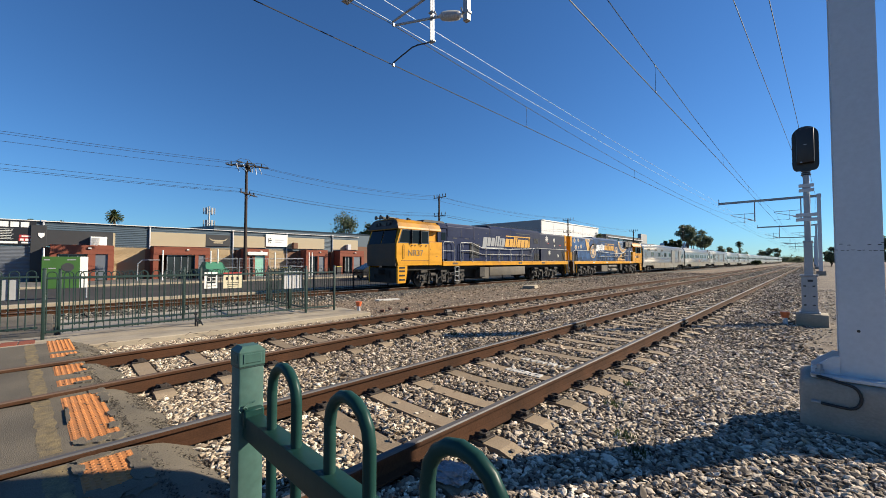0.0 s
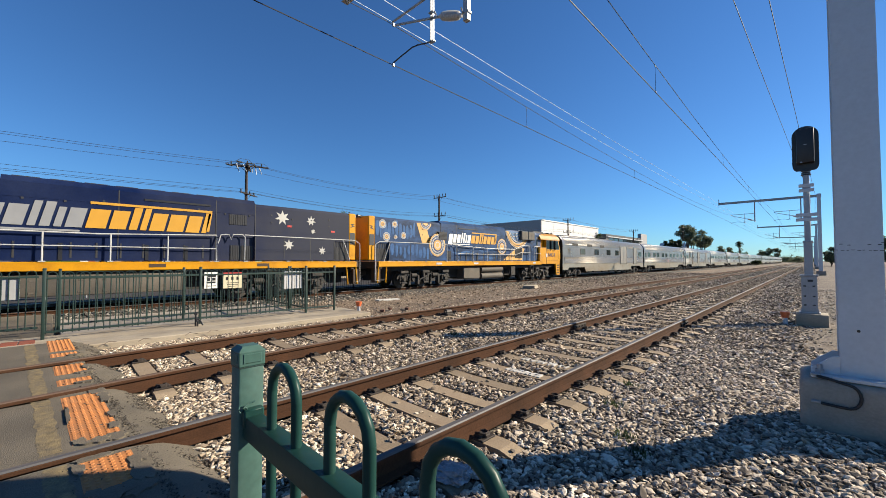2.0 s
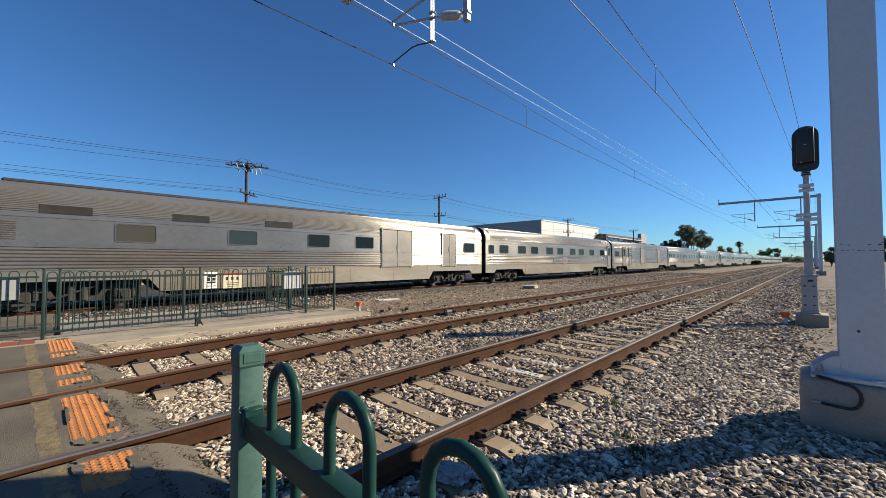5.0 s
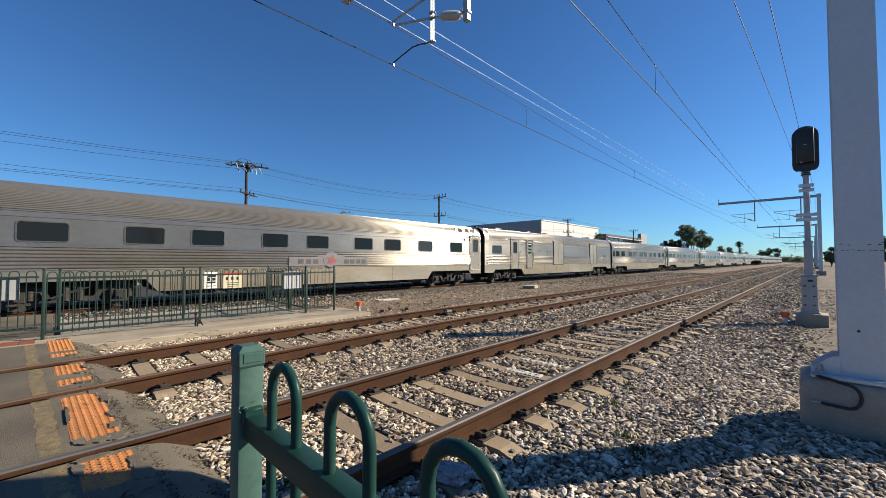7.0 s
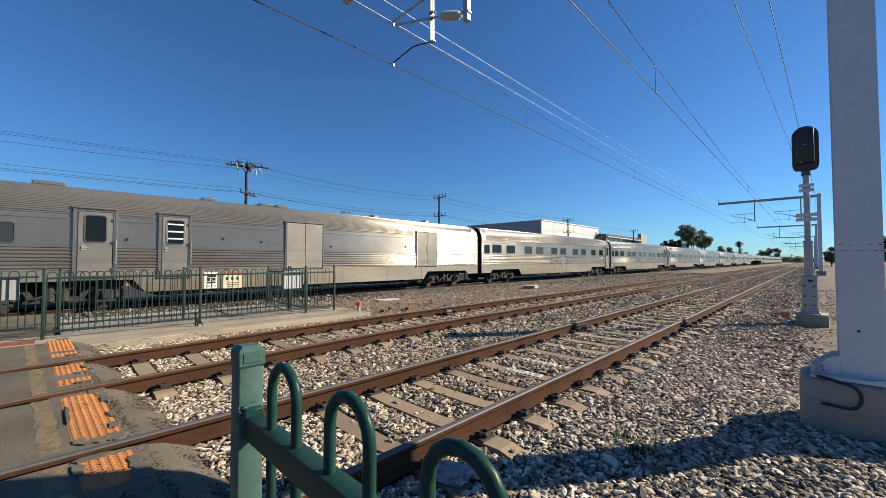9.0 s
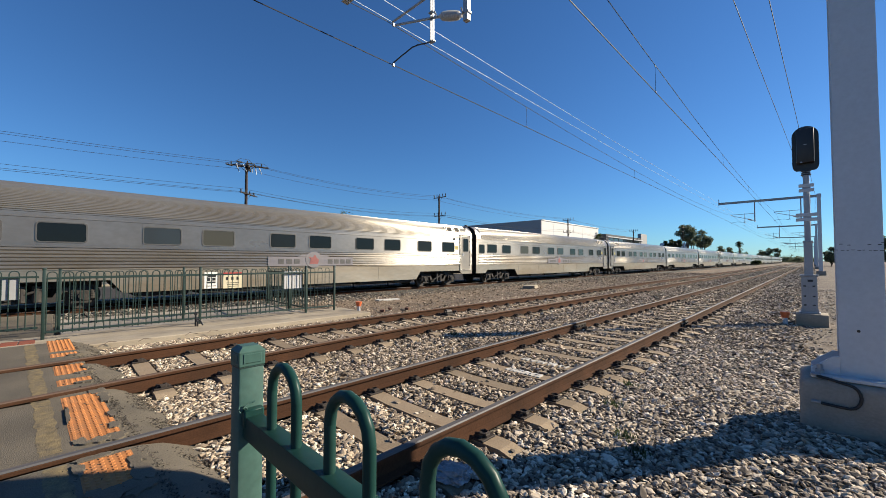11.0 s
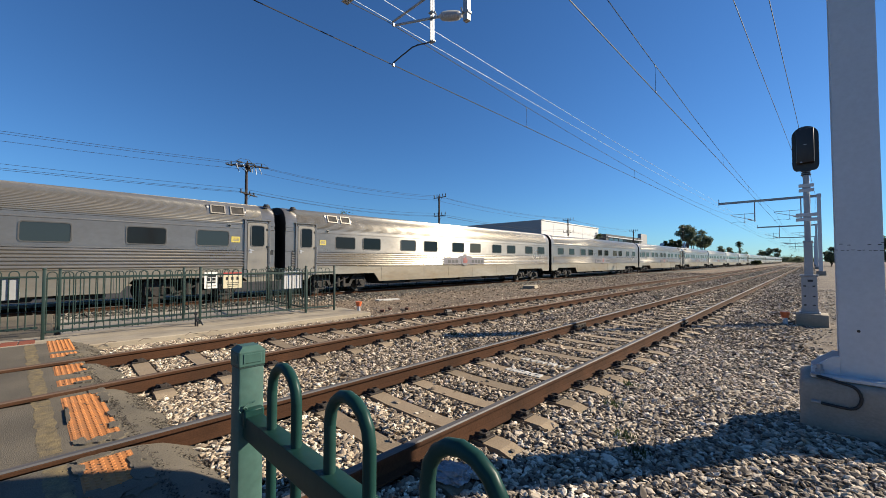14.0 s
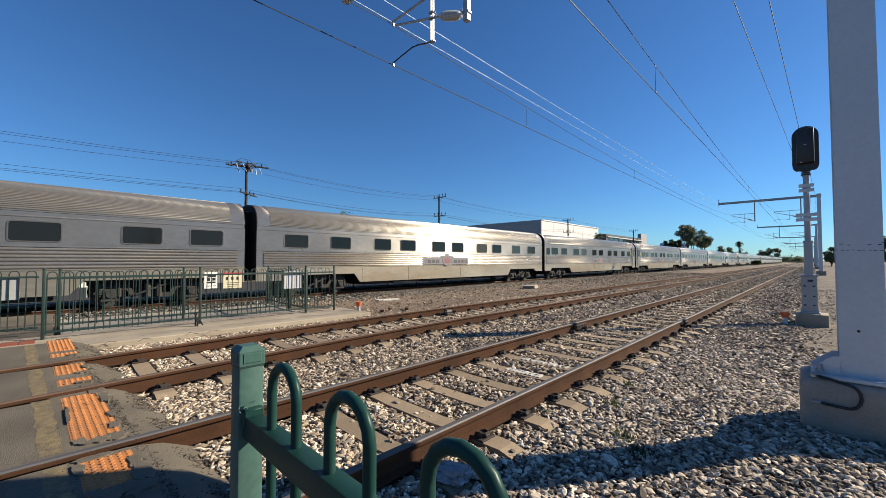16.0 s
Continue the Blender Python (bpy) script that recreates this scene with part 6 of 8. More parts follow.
def roof_hatch(v, y, n=2):
    """Framed intake grilles set into the roof's shoulder."""
    turn = pose(0, 0, 0, 0, -22)
    bm = B()
    box(bm, (1.325, y + 0.34 * (n - 1), 3.66), (0.03, 0.68 * n + 0.1, 0.44), turn, bev=0.006)
    f = part("roof_panel", bm, M_STEEL, v, "smooth panel round the intakes")
    for k in range(n):
        bm = B()
        c = Vector((1.345, y + 0.72 * k, 3.665))
        for dz in (-0.17, 0.17):
            box(bm, c + turn @ Vector((0.01, 0, dz)), (0.05, 0.52, 0.045), turn)
        for dy in (-0.25, 0.25):
            box(bm, c + Vector((0.01, dy, 0)), (0.05, 0.045, 0.36), turn)
        part("intake_frame", bm, M_DOORSTEEL, f, "raised intake frame")
        bm = B()
        box(bm, c, (0.03, 0.46, 0.3), turn)
        part("mesh_screen", bm, M_BOGIE, f, "brown wire screen")


def name_board(v, y, grey=True):
    bm = B()
    box(bm, (1.492, y, 1.58), (0.02, 4.25, 0.42), bev=0.004)
    b = part("name_board", bm, M_SIGNGREY, v, "grey name board with a round emblem")
    bm = B()
    prism(bm, [(y + 0.42 * math.cos(a), 1.66 + 0.38 * math.sin(a)) for a in np.linspace(0, math.tau, 25)[:-1]], "x", 1.49, 1.512)
    prism(bm, [(y - 0.8, 1.8), (y + 0.8, 1.8), (y + 0.6, 1.9), (y - 0.6, 1.9)], "x", 1.49, 1.51)
    e = part("emblem", bm, M_EMBLEM, b, "round pale emblem")
    bm = B()
    prism(bm, [(y - 0.22, 1.45), (y - 0.16, 1.7), (y - 0.28, 1.78), (y - 0.06, 1.76), (y + 0.05, 1.9), (y + 0.16, 1.72), (y + 0.26, 1.66), (y + 0.2, 1.45)], "x", 1.512, 1.518)
    part("emblem_mark", bm, M_PINK, e)
    for k in range(7):
        bm = B()
        box(bm, (1.504, y - 1.55 + 0.36 * k if k < 3 else y - 0.17 + 0.34 * k, 1.57), (0.008, 0.25, 0.22))
        part("board_bar", bm, M_GASKET if grey else M_PINK, b, "plain bar of lettering")
    return b


def carriage(label):
    v = thing("train_carriage", label, "train carriage", "train carriages")
    for nm, me in (("fluted_side", ME_LOWER), ("window_band", ME_BELT), ("roof", ME_ROOF), ("apron", ME_APRON), ("underframe", ME_FLOOR)):
        share(nm, me, v, Matrix())
    for m in (pose(0, E0, 0), pose(0, E1, 0, 0, 0, 180)):
        share("roof_end", ME_RCAP, v, m)
        share("side_end", ME_LCAP, v, m)
        share("end_wall", ME_END, v, m)
        share("gangway", ME_GANG, v, m)
    add_bogie(v, 3.25, False)
    add_bogie(v, 21.15, False)
    return v


def sleeper_car(wins, small=(), door=23.05, label="", board=12.0, sticker=(0.33, 0.24)):
    v = carriage(label or "fluted stainless steel sleeping carriage with tinted windows and a name board")
    for y in wins:
        window(v, y, 2.5)
        share("window", WIN[0], v, pose(-1.452, y, 2.5, 0, 0, 180))
    for y in small:
        window(v, y, 2.46, WIN_S)
    if door:
        car_door(v, door)
        roof_hatch(v, door - 1.5 if door > 12 else door + 1.4)
        s = -1 if door > 12 else 1
        bm = B()
        box(bm, (1.456, door + s * 0.85, 2.48), (0.01, *sticker))
        part("warning_label", bm, M_STICKER if sticker[0] < 0.4 else M_WHITE, v, "yellow warning label" if sticker[0] < 0.4 else "blank white board")
        bm = B()
        for k in range(3):
            box(bm, (1.4625, door + s * 0.85, 2.54 - 0.05 * k), (0.003, 0.24, 0.018))
        if sticker[0] < 0.4:
            part("label_writing", bm, M_SIGNGREY, v)
        else:
            bm.free()
        bm = B()
        box(bm, (1.455, door - s * 0.62, 1.97), (0.02, 0.13, 0.2), bev=0.01)
        part("side_lamp", bm, M_BLACK, v)
        bm = B()
        rod(bm, (1.44, door + s * 1.1, 3.04), (1.47, door + s * 1.1, 3.04), 0.075, sides=16)
        part("marker_lamp", bm, M_DOORSTEEL, v, "round marker lamp")
        bm = B()
        rod(bm, (1.46, door + s * 1.1, 3.04), (1.485, door + s * 1.1, 3.04), 0.045, sides=14)
        part("lamp_glass", bm, M_GLASS, v)
        bm = B()
        rod(bm, (1.1, door - s * 0.5, 4.0), (1.1, door - s * 0.5, 4.1), 0.16, 0.1, sides=14)
        part("roof_ventilator", bm, M_CHAR, v, "small round roof ventilator", True)
    if board:
        name_board(v, board)
    return v


def van_a():
    """Power van behind the locomotives."""
    v = carriage("fluted stainless steel power van with small high vents and louvres")
    for y in (4.7, 8.2, 11.6, 14.2):
        window(v, y, 2.56)
    bm = B()
    for y in (2.95, 6.35, 9.7):
        box(bm, (1.45, y, 3.22), (0.03, 1.2, 0.26))
    part("vent", bm, M_DARK, v, "dark slot vents")
    bm = B()
    for k in range(9):
        box(bm, (1.458, 1.6, 2.26 + 0.065 * k), (0.02, 0.55, 0.035), pose(0, 0, 0, 0, 30))
    part("louvre", bm, M_STEEL, v, "louvred grille")
    double_door(v, 16.4, 2.1)
    double_door(v, 20.72, 1.2)
    window(v, 22.77, 2.5)
    bm = B()
    box(bm, (0, 8.3, 4.13), (1.2, 13.6, 0.12), bev=0.04)
    part("roof_walkway", bm, M_CHAR, v, "dark roof walkway")
    return v


def van_b():
    """Crew and luggage van."""
    v = carriage("fluted stainless steel luggage van with double loading doors")
    window(v, 1.75, 2.45)
    car_door(v, 4.1, 0.86)
    d = car_door(v, 6.3, 0.8)
    bm = B()
    for z in (2.42, 2.68, 2.95):
        box(bm, (1.5, 6.3, z), (0.03, 0.56, 0.05))
    for y in (6.03, 6.57):
        box(bm, (1.5, y, 2.66), (0.03, 0.05, 0.72))
    part("window_bars", bm, M_WHITE, d, "white sash bars")
    double_door(v, 11.36, 1.75)
    double_door(v, 19.2, 1.6)
    bm = B()
    for y in (7.9, 9.4, 12.7, 17.5, 4.9):
        rod(bm, (1.45, y, 2.2 + 0.15 * (y % 2)), (1.475, y, 2.2 + 0.15 * (y % 2)), 0.05, sides=10)
    part("side_fitting", bm, M_DARK, v)
    for y, w in ((3.0, 0.8), (7.6, 0.5), (9.9, 0.6), (10.6, 0.5), (16.0, 0.4), (20.0, 0.3)):
        bm = B()
        box(bm, (0.3, y, 4.14), (0.7, w, 0.14), bev=0.03)
        part("roof_vent", bm, M_STEEL, v, "low boxed roof ventilator")
    bm = B()
    box(bm, (1.46, 6.0, 1.14), (0.02, 0.5, 0.24))
    part("notice", bm, M_STICKER, v, "small yellow notice")
    return v


WA = [y + 0.15 for y in (2.4, 4.91, 6.88, 9.48, 11.5, 14.1, 16.05, 18.6, 21.4)]
WB = [y + 0.45 for y in (1.64, 3.48, 6.08, 7.92, 10.5, 12.3, 14.85, 16.7, 19.2, 21.3)]
WC = [y + 0.47 for y in (2.85, 4.47, 7.05, 8.88, 11.45, 13.26, 15.8, 17.7, 20.3, 22.3)]
fleet = []
fleet.append(van_a())
fleet.append(sleeper_car(WA, (0.93,), 23.5, board=12.35, sticker=(0.46, 0.42)))
fleet.append(van_b())
sleeper_b = sleeper_car(WB, (0.86,), 23.42, board=12.4)
sleeper_c = sleeper_car(WC, (), 1.22, board=12.55)
fleet.append(sleeper_b)
fleet.append(copy_thing(sleeper_b, Matrix()))
fleet.append(sleeper_c)
plain = sleeper_car([2.0, 4.3, 6.9, 8.75, 11.3, 13.1, 15.7, 17.5, 20.1, 22.4], (), None, "fluted stainless steel carriage with ten tinted windows")
fleet.append(plain)
diner = carriage("fluted stainless steel lounge carriage with a long dark window band")
bm = B()
box(bm, (1.452, 12.0, 2.5), (0.02, 15.0, 0.66), bev=0.005)
part("window_band_glass", bm, M_GLASS, diner, "continuous dark glazing")
for y in (2.6, 21.4):
    window(diner, y, 2.5)
fleet.append(copy_thing(sleeper_b, Matrix()))
fleet.append(copy_thing(sleeper_c, Matrix()))
fleet.append(copy_thing(plain, Matrix()))
fleet.append(diner)
for k in range(12):
    fleet.append(copy_thing((sleeper_b, sleeper_c, plain)[k % 3], Matrix()))
# ----- locomotives -----
NR = 21.2
HW = 1.4


def words(s, size, depth=0.006):
    """Readable lettering as a mesh in the x-y plane."""
    cu = bpy.data.curves.new("lettering", "FONT")
    cu.body, cu.size, cu.extrude, cu.resolution_u = s, size, depth, 3
    ob = bpy.data.objects.new("lettering", cu)
    scene.collection.objects.link(ob)
    me = bpy.data.meshes.new_from_object(ob)
    bpy.data.objects.remove(ob)
    return me


def put_words(v, s, y, z, size, m, x, label, squeeze=1.0):
    me = words(s, size)
    me.materials.append(m)
    turn = Matrix(((0, 0, 1, x), (1, 0, 0, y), (0, 1, 0, z), (0, 0, 0, 1)))
    return share("lettering", me, v, turn @ Matrix.Diagonal((squeeze, 1, 1, 1)), label)


def disc(bm, y, z, r, x, th=0.004, n=28, r_in=0.0, zmax=99.0):
    o = [(y + r * math.cos(a), min(zmax, z + r * math.sin(a))) for a in np.linspace(0, math.tau, n + 1)[:-1]]
    prism(bm, o, "x", x, x + th)


def dots(bm, y, z, r, x, n, s, zmax=99.0):
    for k in range(n):
        a = k * math.tau / n
        if z + r * math.sin(a) < zmax - s:
            box(bm, (x, y + r * math.cos(a), z + r * math.sin(a)), (0.008, s, s), pose(0, 0, 0, math.degrees(a)))


def star(bm, y, z, r, x, n=7):
    o = []
    for k in range(2 * n):
        a = math.pi / 2 + k * math.pi / n
        rr = r if k % 2 == 0 else r * 0.46
        o.append((y + rr * math.cos(a), z + rr * math.sin(a)))
    prism(bm, o, "x", x, x + 0.005)


def brand(v, y0, y1, z0, z1, x, pale):
    """Slanted blocks, seven silver and eight amber, in place of the operator's lettering."""
    h = z1 - z0
    lens = (0.9, 0.75, 0.8, 0.42, 0.5, 0.42, 0.78, 0.95, 0.85, 0.5, 0.42, 0.85, 0.95, 0.85, 0.4)
    w = (y1 - y0) / sum(lens)
    y = y0
    for k, l in enumerate(lens):
        lo, hi = z0 + 0.14 * h, z0 + 0.76 * h
        if k in (3, 4, 9, 10, 14):
            hi = z0 + 0.9 * h
        if k == 0:
            lo = z0 + 0.06 * h
        s = 0.22 * (hi - lo)
        a, b = y + 0.03, y + l * w - 0.05
        bm = B()
        prism(bm, [(a, lo), (b, lo), (b + s, hi), (a + s, hi)], "x", x, x + 0.005)
        if l > 0.6:
            c, q, g = (a + b) / 2 + s / 2, (lo + hi) / 2, (b - a) * 0.1
            prism(bm, [(c - g - 0.02, q - 0.09), (c + g - 0.02, q - 0.09), (c + g + 0.02, q + 0.09), (c - g + 0.02, q + 0.09)], "x", x + 0.004, x + 0.006)
        part("slanted_block", bm, pale if k < 7 else M_GOLDLOGO, v, "silver block" if k < 7 else "amber block")
        y += l * w
    ym = y0 + w * sum(lens[:7])
    bm = B()
    prism(bm, [(y0, z0), (ym - 0.1, z0), (ym - 0.08, z0 + 0.06 * h), (y0, z0 + 0.06 * h)], "x", x, x + 0.005)
    part("underline", bm, pale, v)
    bm = B()
    prism(bm, [(ym + 0.15, z1 - 0.08 * h), (y1 + 0.15, z1 - 0.08 * h), (y1 + 0.16, z1), (ym + 0.15, z1)], "x", x, x + 0.005)
    prism(bm, [(y1 - 0.06, z0 + 0.2 * h), (y1 + 0.06, z0 + 0.2 * h), (y1 + 0.16, z1 - 0.08 * h), (y1 + 0.04, z1 - 0.08 * h)], "x", x, x + 0.005)
    part("overline", bm, M_GOLDLOGO, v)


def locomotive(label, back, hood_m, end_y):
    """A cab-ended diesel locomotive; back: its cab is at the trailing end. All built cab first, then turned."""
    v = thing("locomotive", label, "locomotive", "locomotives")

    def P(name, bm, m, lab="", smooth=False, parent=None):
        if back:
            if max(q.co.y for q in bm.verts) < 3.96:
                for q in bm.verts:
                    q.co.y += 0.3
            mirror_y(bm, NR)
            for q in bm.verts:
                q.co.x = -q.co.x
            bmesh.ops.reverse_faces(bm, faces=bm.faces)
        return part(name, bm, m, parent or v, lab, smooth)

    # frame and stripe
    bm = B()
    box(bm, (0, 12.1, 1.42), (2.92, 17.4, 0.3), bev=0.02)
    P("frame_stripe", bm, M_YELLOW, "yellow frame edge")
    bm = B()
    box(bm, (0, 10.6, 0.78), (1.3, 19.6, 0.62))
    P("traction_gear", bm, M_DARK, "dark gear below the frame")
    bm = B()
    box(bm, (0, 10.6, 1.18), (2.3, 20.2, 0.3))
    P("underframe", bm, M_DARK)
    # cab: full-width front, a lower box behind it and a recessed panel under the long roof
    bm = B()
    side = [(-0.3, 1.32), (-0.44, 1.75), (-0.44, 2.58), (-0.12, 3.5), (2.16, 3.5), (2.16, 1.32)]
    prism(bm, side, "x", -1.44, 1.44)
    bmesh.ops.bevel(bm, geom=list(bm.edges), offset=0.03, segments=2, affect="EDGES")
    cab = P("cab", bm, M_YELLOW, "yellow driver's cab")
    for ya, yb, zt in ((-0.3, 2.15, 4.1), (2.165, 3.2, 4.08)):
        top = B()
        prism(top, [(-1.47, 3.46), (-1.47, 3.5), (-1.445, 3.6), (-1.3, 3.85), (-1.1, 4.02), (-0.85, zt), (0.85, zt), (1.1, 4.02), (1.3, 3.85), (1.445, 3.6), (1.47, 3.5), (1.47, 3.46)], "y", ya, yb)
        for q in top.verts:
            if q.co.y < 0:
                q.co.y += 0.16 * max(0.0, q.co.z - 3.66) / 0.44
        P("cab_roof", top, M_YELLOW_R, "weathered yellow cab roof, shade of its slopes painted in", parent=cab)
    bm = B()
    box(bm, (0, 2.74, 2.06), (2.88, 1.15, 1.48), bev=0.03, seg=2)
    P("battery_box", bm, M_YELLOW, "yellow box behind the cab", parent=cab)
    bm = B()
    box(bm, (0, 2.66, 3.1), (2.3, 1.06, 0.8))
    P("recessed_panel", bm, M_YELLOW, "yellow panel set back under the roof", parent=cab)
    for k in (-1, 1):
        bm = B()
        box(bm, (k * 1.443, 2.74, 2.79), (0.012, 1.14, 0.02))
        for y in (2.3, 3.2):
            box(bm, (k * 1.443, y, 2.3), (0.014, 0.03, 0.05))
        box(bm, (k * 1.443, 2.85, 1.86), (0.014, 0.14, 0.04))
        P("box_latch", bm, M_CHAR, parent=cab)
    bm = B()
    prism(bm, [(-1.4, 3.5), (-1.4, 3.66), (-1.3, 3.82), (-1.12, 3.95), (-0.85, 4.03), (0.85, 4.03), (1.12, 3.95), (1.3, 3.82), (1.4, 3.66), (1.4, 3.5)], "y", -0.325, -0.29)
    for q in bm.verts:
        q.co.y += 0.16 * max(0.0, q.co.z - 3.66) / 0.44
    P("brow", bm, M_CHAR, "charcoal brow over the windscreen", parent=cab)
    bm = B()
    prism(bm, [(-0.45, 1.3), (-0.47, 1.75), (-0.47, 2.6), (-0.4, 2.66), (-0.3, 2.6), (-0.3, 1.3)], "x", -1.37, 1.37)
    P("nose_plate", bm, M_YELLOW_D, "grimy yellow nose with its shade painted in", parent=cab)
    bm = B()
    a, b = Vector((0, -0.425, 2.62)), Vector((0, -0.165, 3.44))
    for k in (-1, 1):
        q = [Vector((k * 0.04, *(a.yz))), Vector((k * 1.28, *(a.yz))), Vector((k * 1.2, *(b.yz))), Vector((k * 0.04, *(b.yz)))]
        vs = [bm.verts.new(p + Vector((0, -0.03, 0))) for p in q]
        vs2 = [bm.verts.new(p + Vector((0, 0.05, 0))) for p in q]
        bm.faces.new(vs)
        bm.faces.new(vs2)
        for i in range(4):
            bm.faces.new((vs[i], vs[(i + 1) % 4], vs2[(i + 1) % 4], vs2[i]))
    P("windscreen", bm, M_GLASS, "dark raked windscreen", parent=cab)
    bm = B()
    for x in (-0.62, -0.34, 0.34, 0.62):
        rod(bm, (x, -0.36, 3.8), (x, -0.2, 3.8), 0.1, sides=16)
    box(bm, (0, -0.27, 3.82), (1.7, 0.05, 0.28), bev=0.02)
    P("headlight", bm, M_BLACK, "headlight cluster in the brow", parent=cab)
    for k in (-1, 1):
        bm = B()
        prism(bm, [(-0.3, 2.63), (0.0, 3.45), (2.14, 3.45), (2.14, 2.63)], "x", k * 1.42, k * 1.446)
        P("window_band", bm, M_CHAR, "dark surround of the side windows", parent=cab)
        for y0, y1, rake in ((-0.2, 0.6, 0.24), (0.76, 1.36, 0), (1.48, 2.08, 0)):
            bm = B()
            prism(bm, [(y0, 2.68), (y0 + rake, 3.4), (y1, 3.4), (y1, 2.68)], "x", k * 1.44, k * 1.452)
            P("side_window", bm, M_GLASS, "", parent=cab)
        for y in (0.68, 1.42):
            bm = B()
            box(bm, (k * 1.5, y, 3.03), (0.12, 0.035, 0.84), bev=0.01)
            box(bm, (k * 1.48, y + 0.06, 2.52), (0.05, 0.06, 0.06))
            P("wind_deflector", bm, M_BLACK, "black fin between the windows", parent=cab)
        bm = B()
        box(bm, (k * 1.442, 2.16, 2.05), (0.012, 0.02, 1.4))
        box(bm, (k * 1.442, 1.05, 1.62), (0.012, 2.2, 0.018))
        for y in (1.0, 1.9):
            rod(bm, (k * 1.44, y, 2.52), (k * 1.48, y, 2.52), 0.04, sides=8)
        P("rub_strip", bm, M_YELLOW_D, "", parent=cab)
        bm = B()
        pipe(bm, [(k * 1.44, 0.1, 1.75), (k * 1.5, 0.1, 1.78), (k * 1.5, 0.1, 2.5), (k * 1.44, 0.1, 2.53)], 0.018, 6)
        P("grab_rail", bm, M_BLACK, "", parent=cab)
        # steps at the front corner
        bm = B()
        prism(bm, [(-0.3, 0.3), (-0.3, 1.34), (0.42, 1.34), (0.42, 1.05), (0.3, 0.3)], "x", k * 1.3, k * 1.42)
        st = P("step_panel", bm, M_YELLOW, "yellow step panel")
        bm = B()
        for z in (0.5, 0.75, 1.0, 1.2):
            box(bm, (k * 1.405, 0.02, z), (0.05, 0.42, 0.1))
        P("step_recess", bm, M_DARK, "", parent=st)
    bm = B()
    box(bm, (0, -0.15, 0.75), (2.7, 0.3, 0.9), bev=0.05)
    box(bm, (0, -0.5, 0.95), (0.4, 0.6, 0.3), bev=0.03)
    for k in (-1, 1):
        rod(bm, (k * 0.7, -0.3, 1.0), (k * 0.75, -0.4, 0.55), 0.04, sides=8)
    P("pilot", bm, M_DARK, "dark pilot with coupler")
    bm = B()
    for x, l in ((-0.3, 0.7), (0.0, 0.6), (0.3, 0.8), (0.55, 0.5)):
        rod(bm, (x, 0.35, 4.16), (x, 0.35 - l, 4.17), 0.03, 0.035, sides=8)
        rod(bm, (x, 0.35 - l, 4.17), (x, 0.2 - l, 4.17), 0.04, 0.075, sides=12)
        rod(bm, (x, 0.2 - l, 4.17), (x, 0.1 - l, 4.17), 0.075, 0.13, sides=12)
    box(bm, (0.1, 0.3, 4.13), (1.2, 0.14, 0.1))
    rod(bm, (0.9, 0.9, 4.1), (0.9, 0.9, 4.2), 0.09, sides=10)
    rod(bm, (0.8, 1.15, 4.1), (0.8, 1.15, 4.17), 0.07, sides=10)
    P("horn", bm, M_BLACK, "black air horns on the roof")
    bm = B()
    prism(bm, [(1.95, 4.06), (2.15, 4.19), (3.75, 4.19), (3.92, 4.1), (3.92, 4.04), (1.95, 4.04)], "x", -1.1, 1.1)
    P("roof_box", bm, M_CHAR, "flat dark box on the roof")
    bm = B()
    prism(bm, [(-1.3, 3.72), (-1.3, 3.86), (-1.1, 4.06), (1.1, 4.06), (1.3, 3.86), (1.3, 3.72)], "y", 3.21, 3.94)
    P("door_header", bm, hood_m, "rounded header over the walkway door")
    # recess with a door between cab and hood
    bm = B()
    box(bm, (0, 3.55, 2.85), (2.5, 0.9, 2.35), bev=0.02)
    P("cab_rear_wall", bm, M_BLUE if not back else M_ARTBLUE, "dark blue wall behind the cab")
    for k in (-1, 1):
        bm = B()
        box(bm, (k * 1.255, 3.62, 2.65), (0.03, 0.6, 1.9), bev=0.01)
        d = P("door", bm, M_BLUE if not back else M_CHAR, "narrow walkway door")
        bm = B()
        box(bm, (k * 1.275, 3.62, 3.2), (0.01, 0.4, 0.5))
        P("pane", bm, M_GLASS, parent=d)
    # hood
    bm = B()
    prism(bm, [(-1.3, 1.6), (-1.3, 3.93), (-1.22, 4.05), (-0.6, 4.1), (0.6, 4.1), (1.22, 4.05), (1.3, 3.93), (1.3, 1.6)], "y", 3.95, end_y)
    P("hood", bm, hood_m, "long engine hood")
    bm = B()
    prism(bm, [(-1.315, 3.2), (-1.315, 3.85), (-1.2, 4.09), (1.2, 4.09), (1.315, 3.85), (1.315, 3.2)], "y", 4.0, 6.6)
    P("intake", bm, hood_m, "overhanging intake panels")
    bm = B()
    prism(bm, [(-1.308, 3.55), (-1.308, 4.02), (-1.12, 4.2), (1.12, 4.2), (1.308, 4.02), (1.308, 3.55)], "y", 8.6, 15.8)
    P("radiator_roof", bm, hood_m, "raised radiator roof")
    bm = B()
    box(bm, (0, 12.2, 4.2), (1.9, 7.0, 0.06), bev=0.02)
    for k in range(8):
        box(bm, (0, 9.1 + 0.82 * k, 4.24), (1.7, 0.6, 0.04))
    P("roof_grille", bm, M_CHAR, "dark roof grilles")
    for k in (-1, 1):
        for y in (6.7, 8.55, 11.3, 14.3, 15.8):
            bm = B()
            box(bm, (k * 1.303, y, 2.85), (0.016, 0.03, 2.4))
            P("panel_seam", bm, M_CHAR)
        bm = B()
        box(bm, (k * 1.32, 5.3, 3.5), (0.012, 0.02, 0.6))
        P("panel_seam", bm, M_CHAR)
    bm = B()
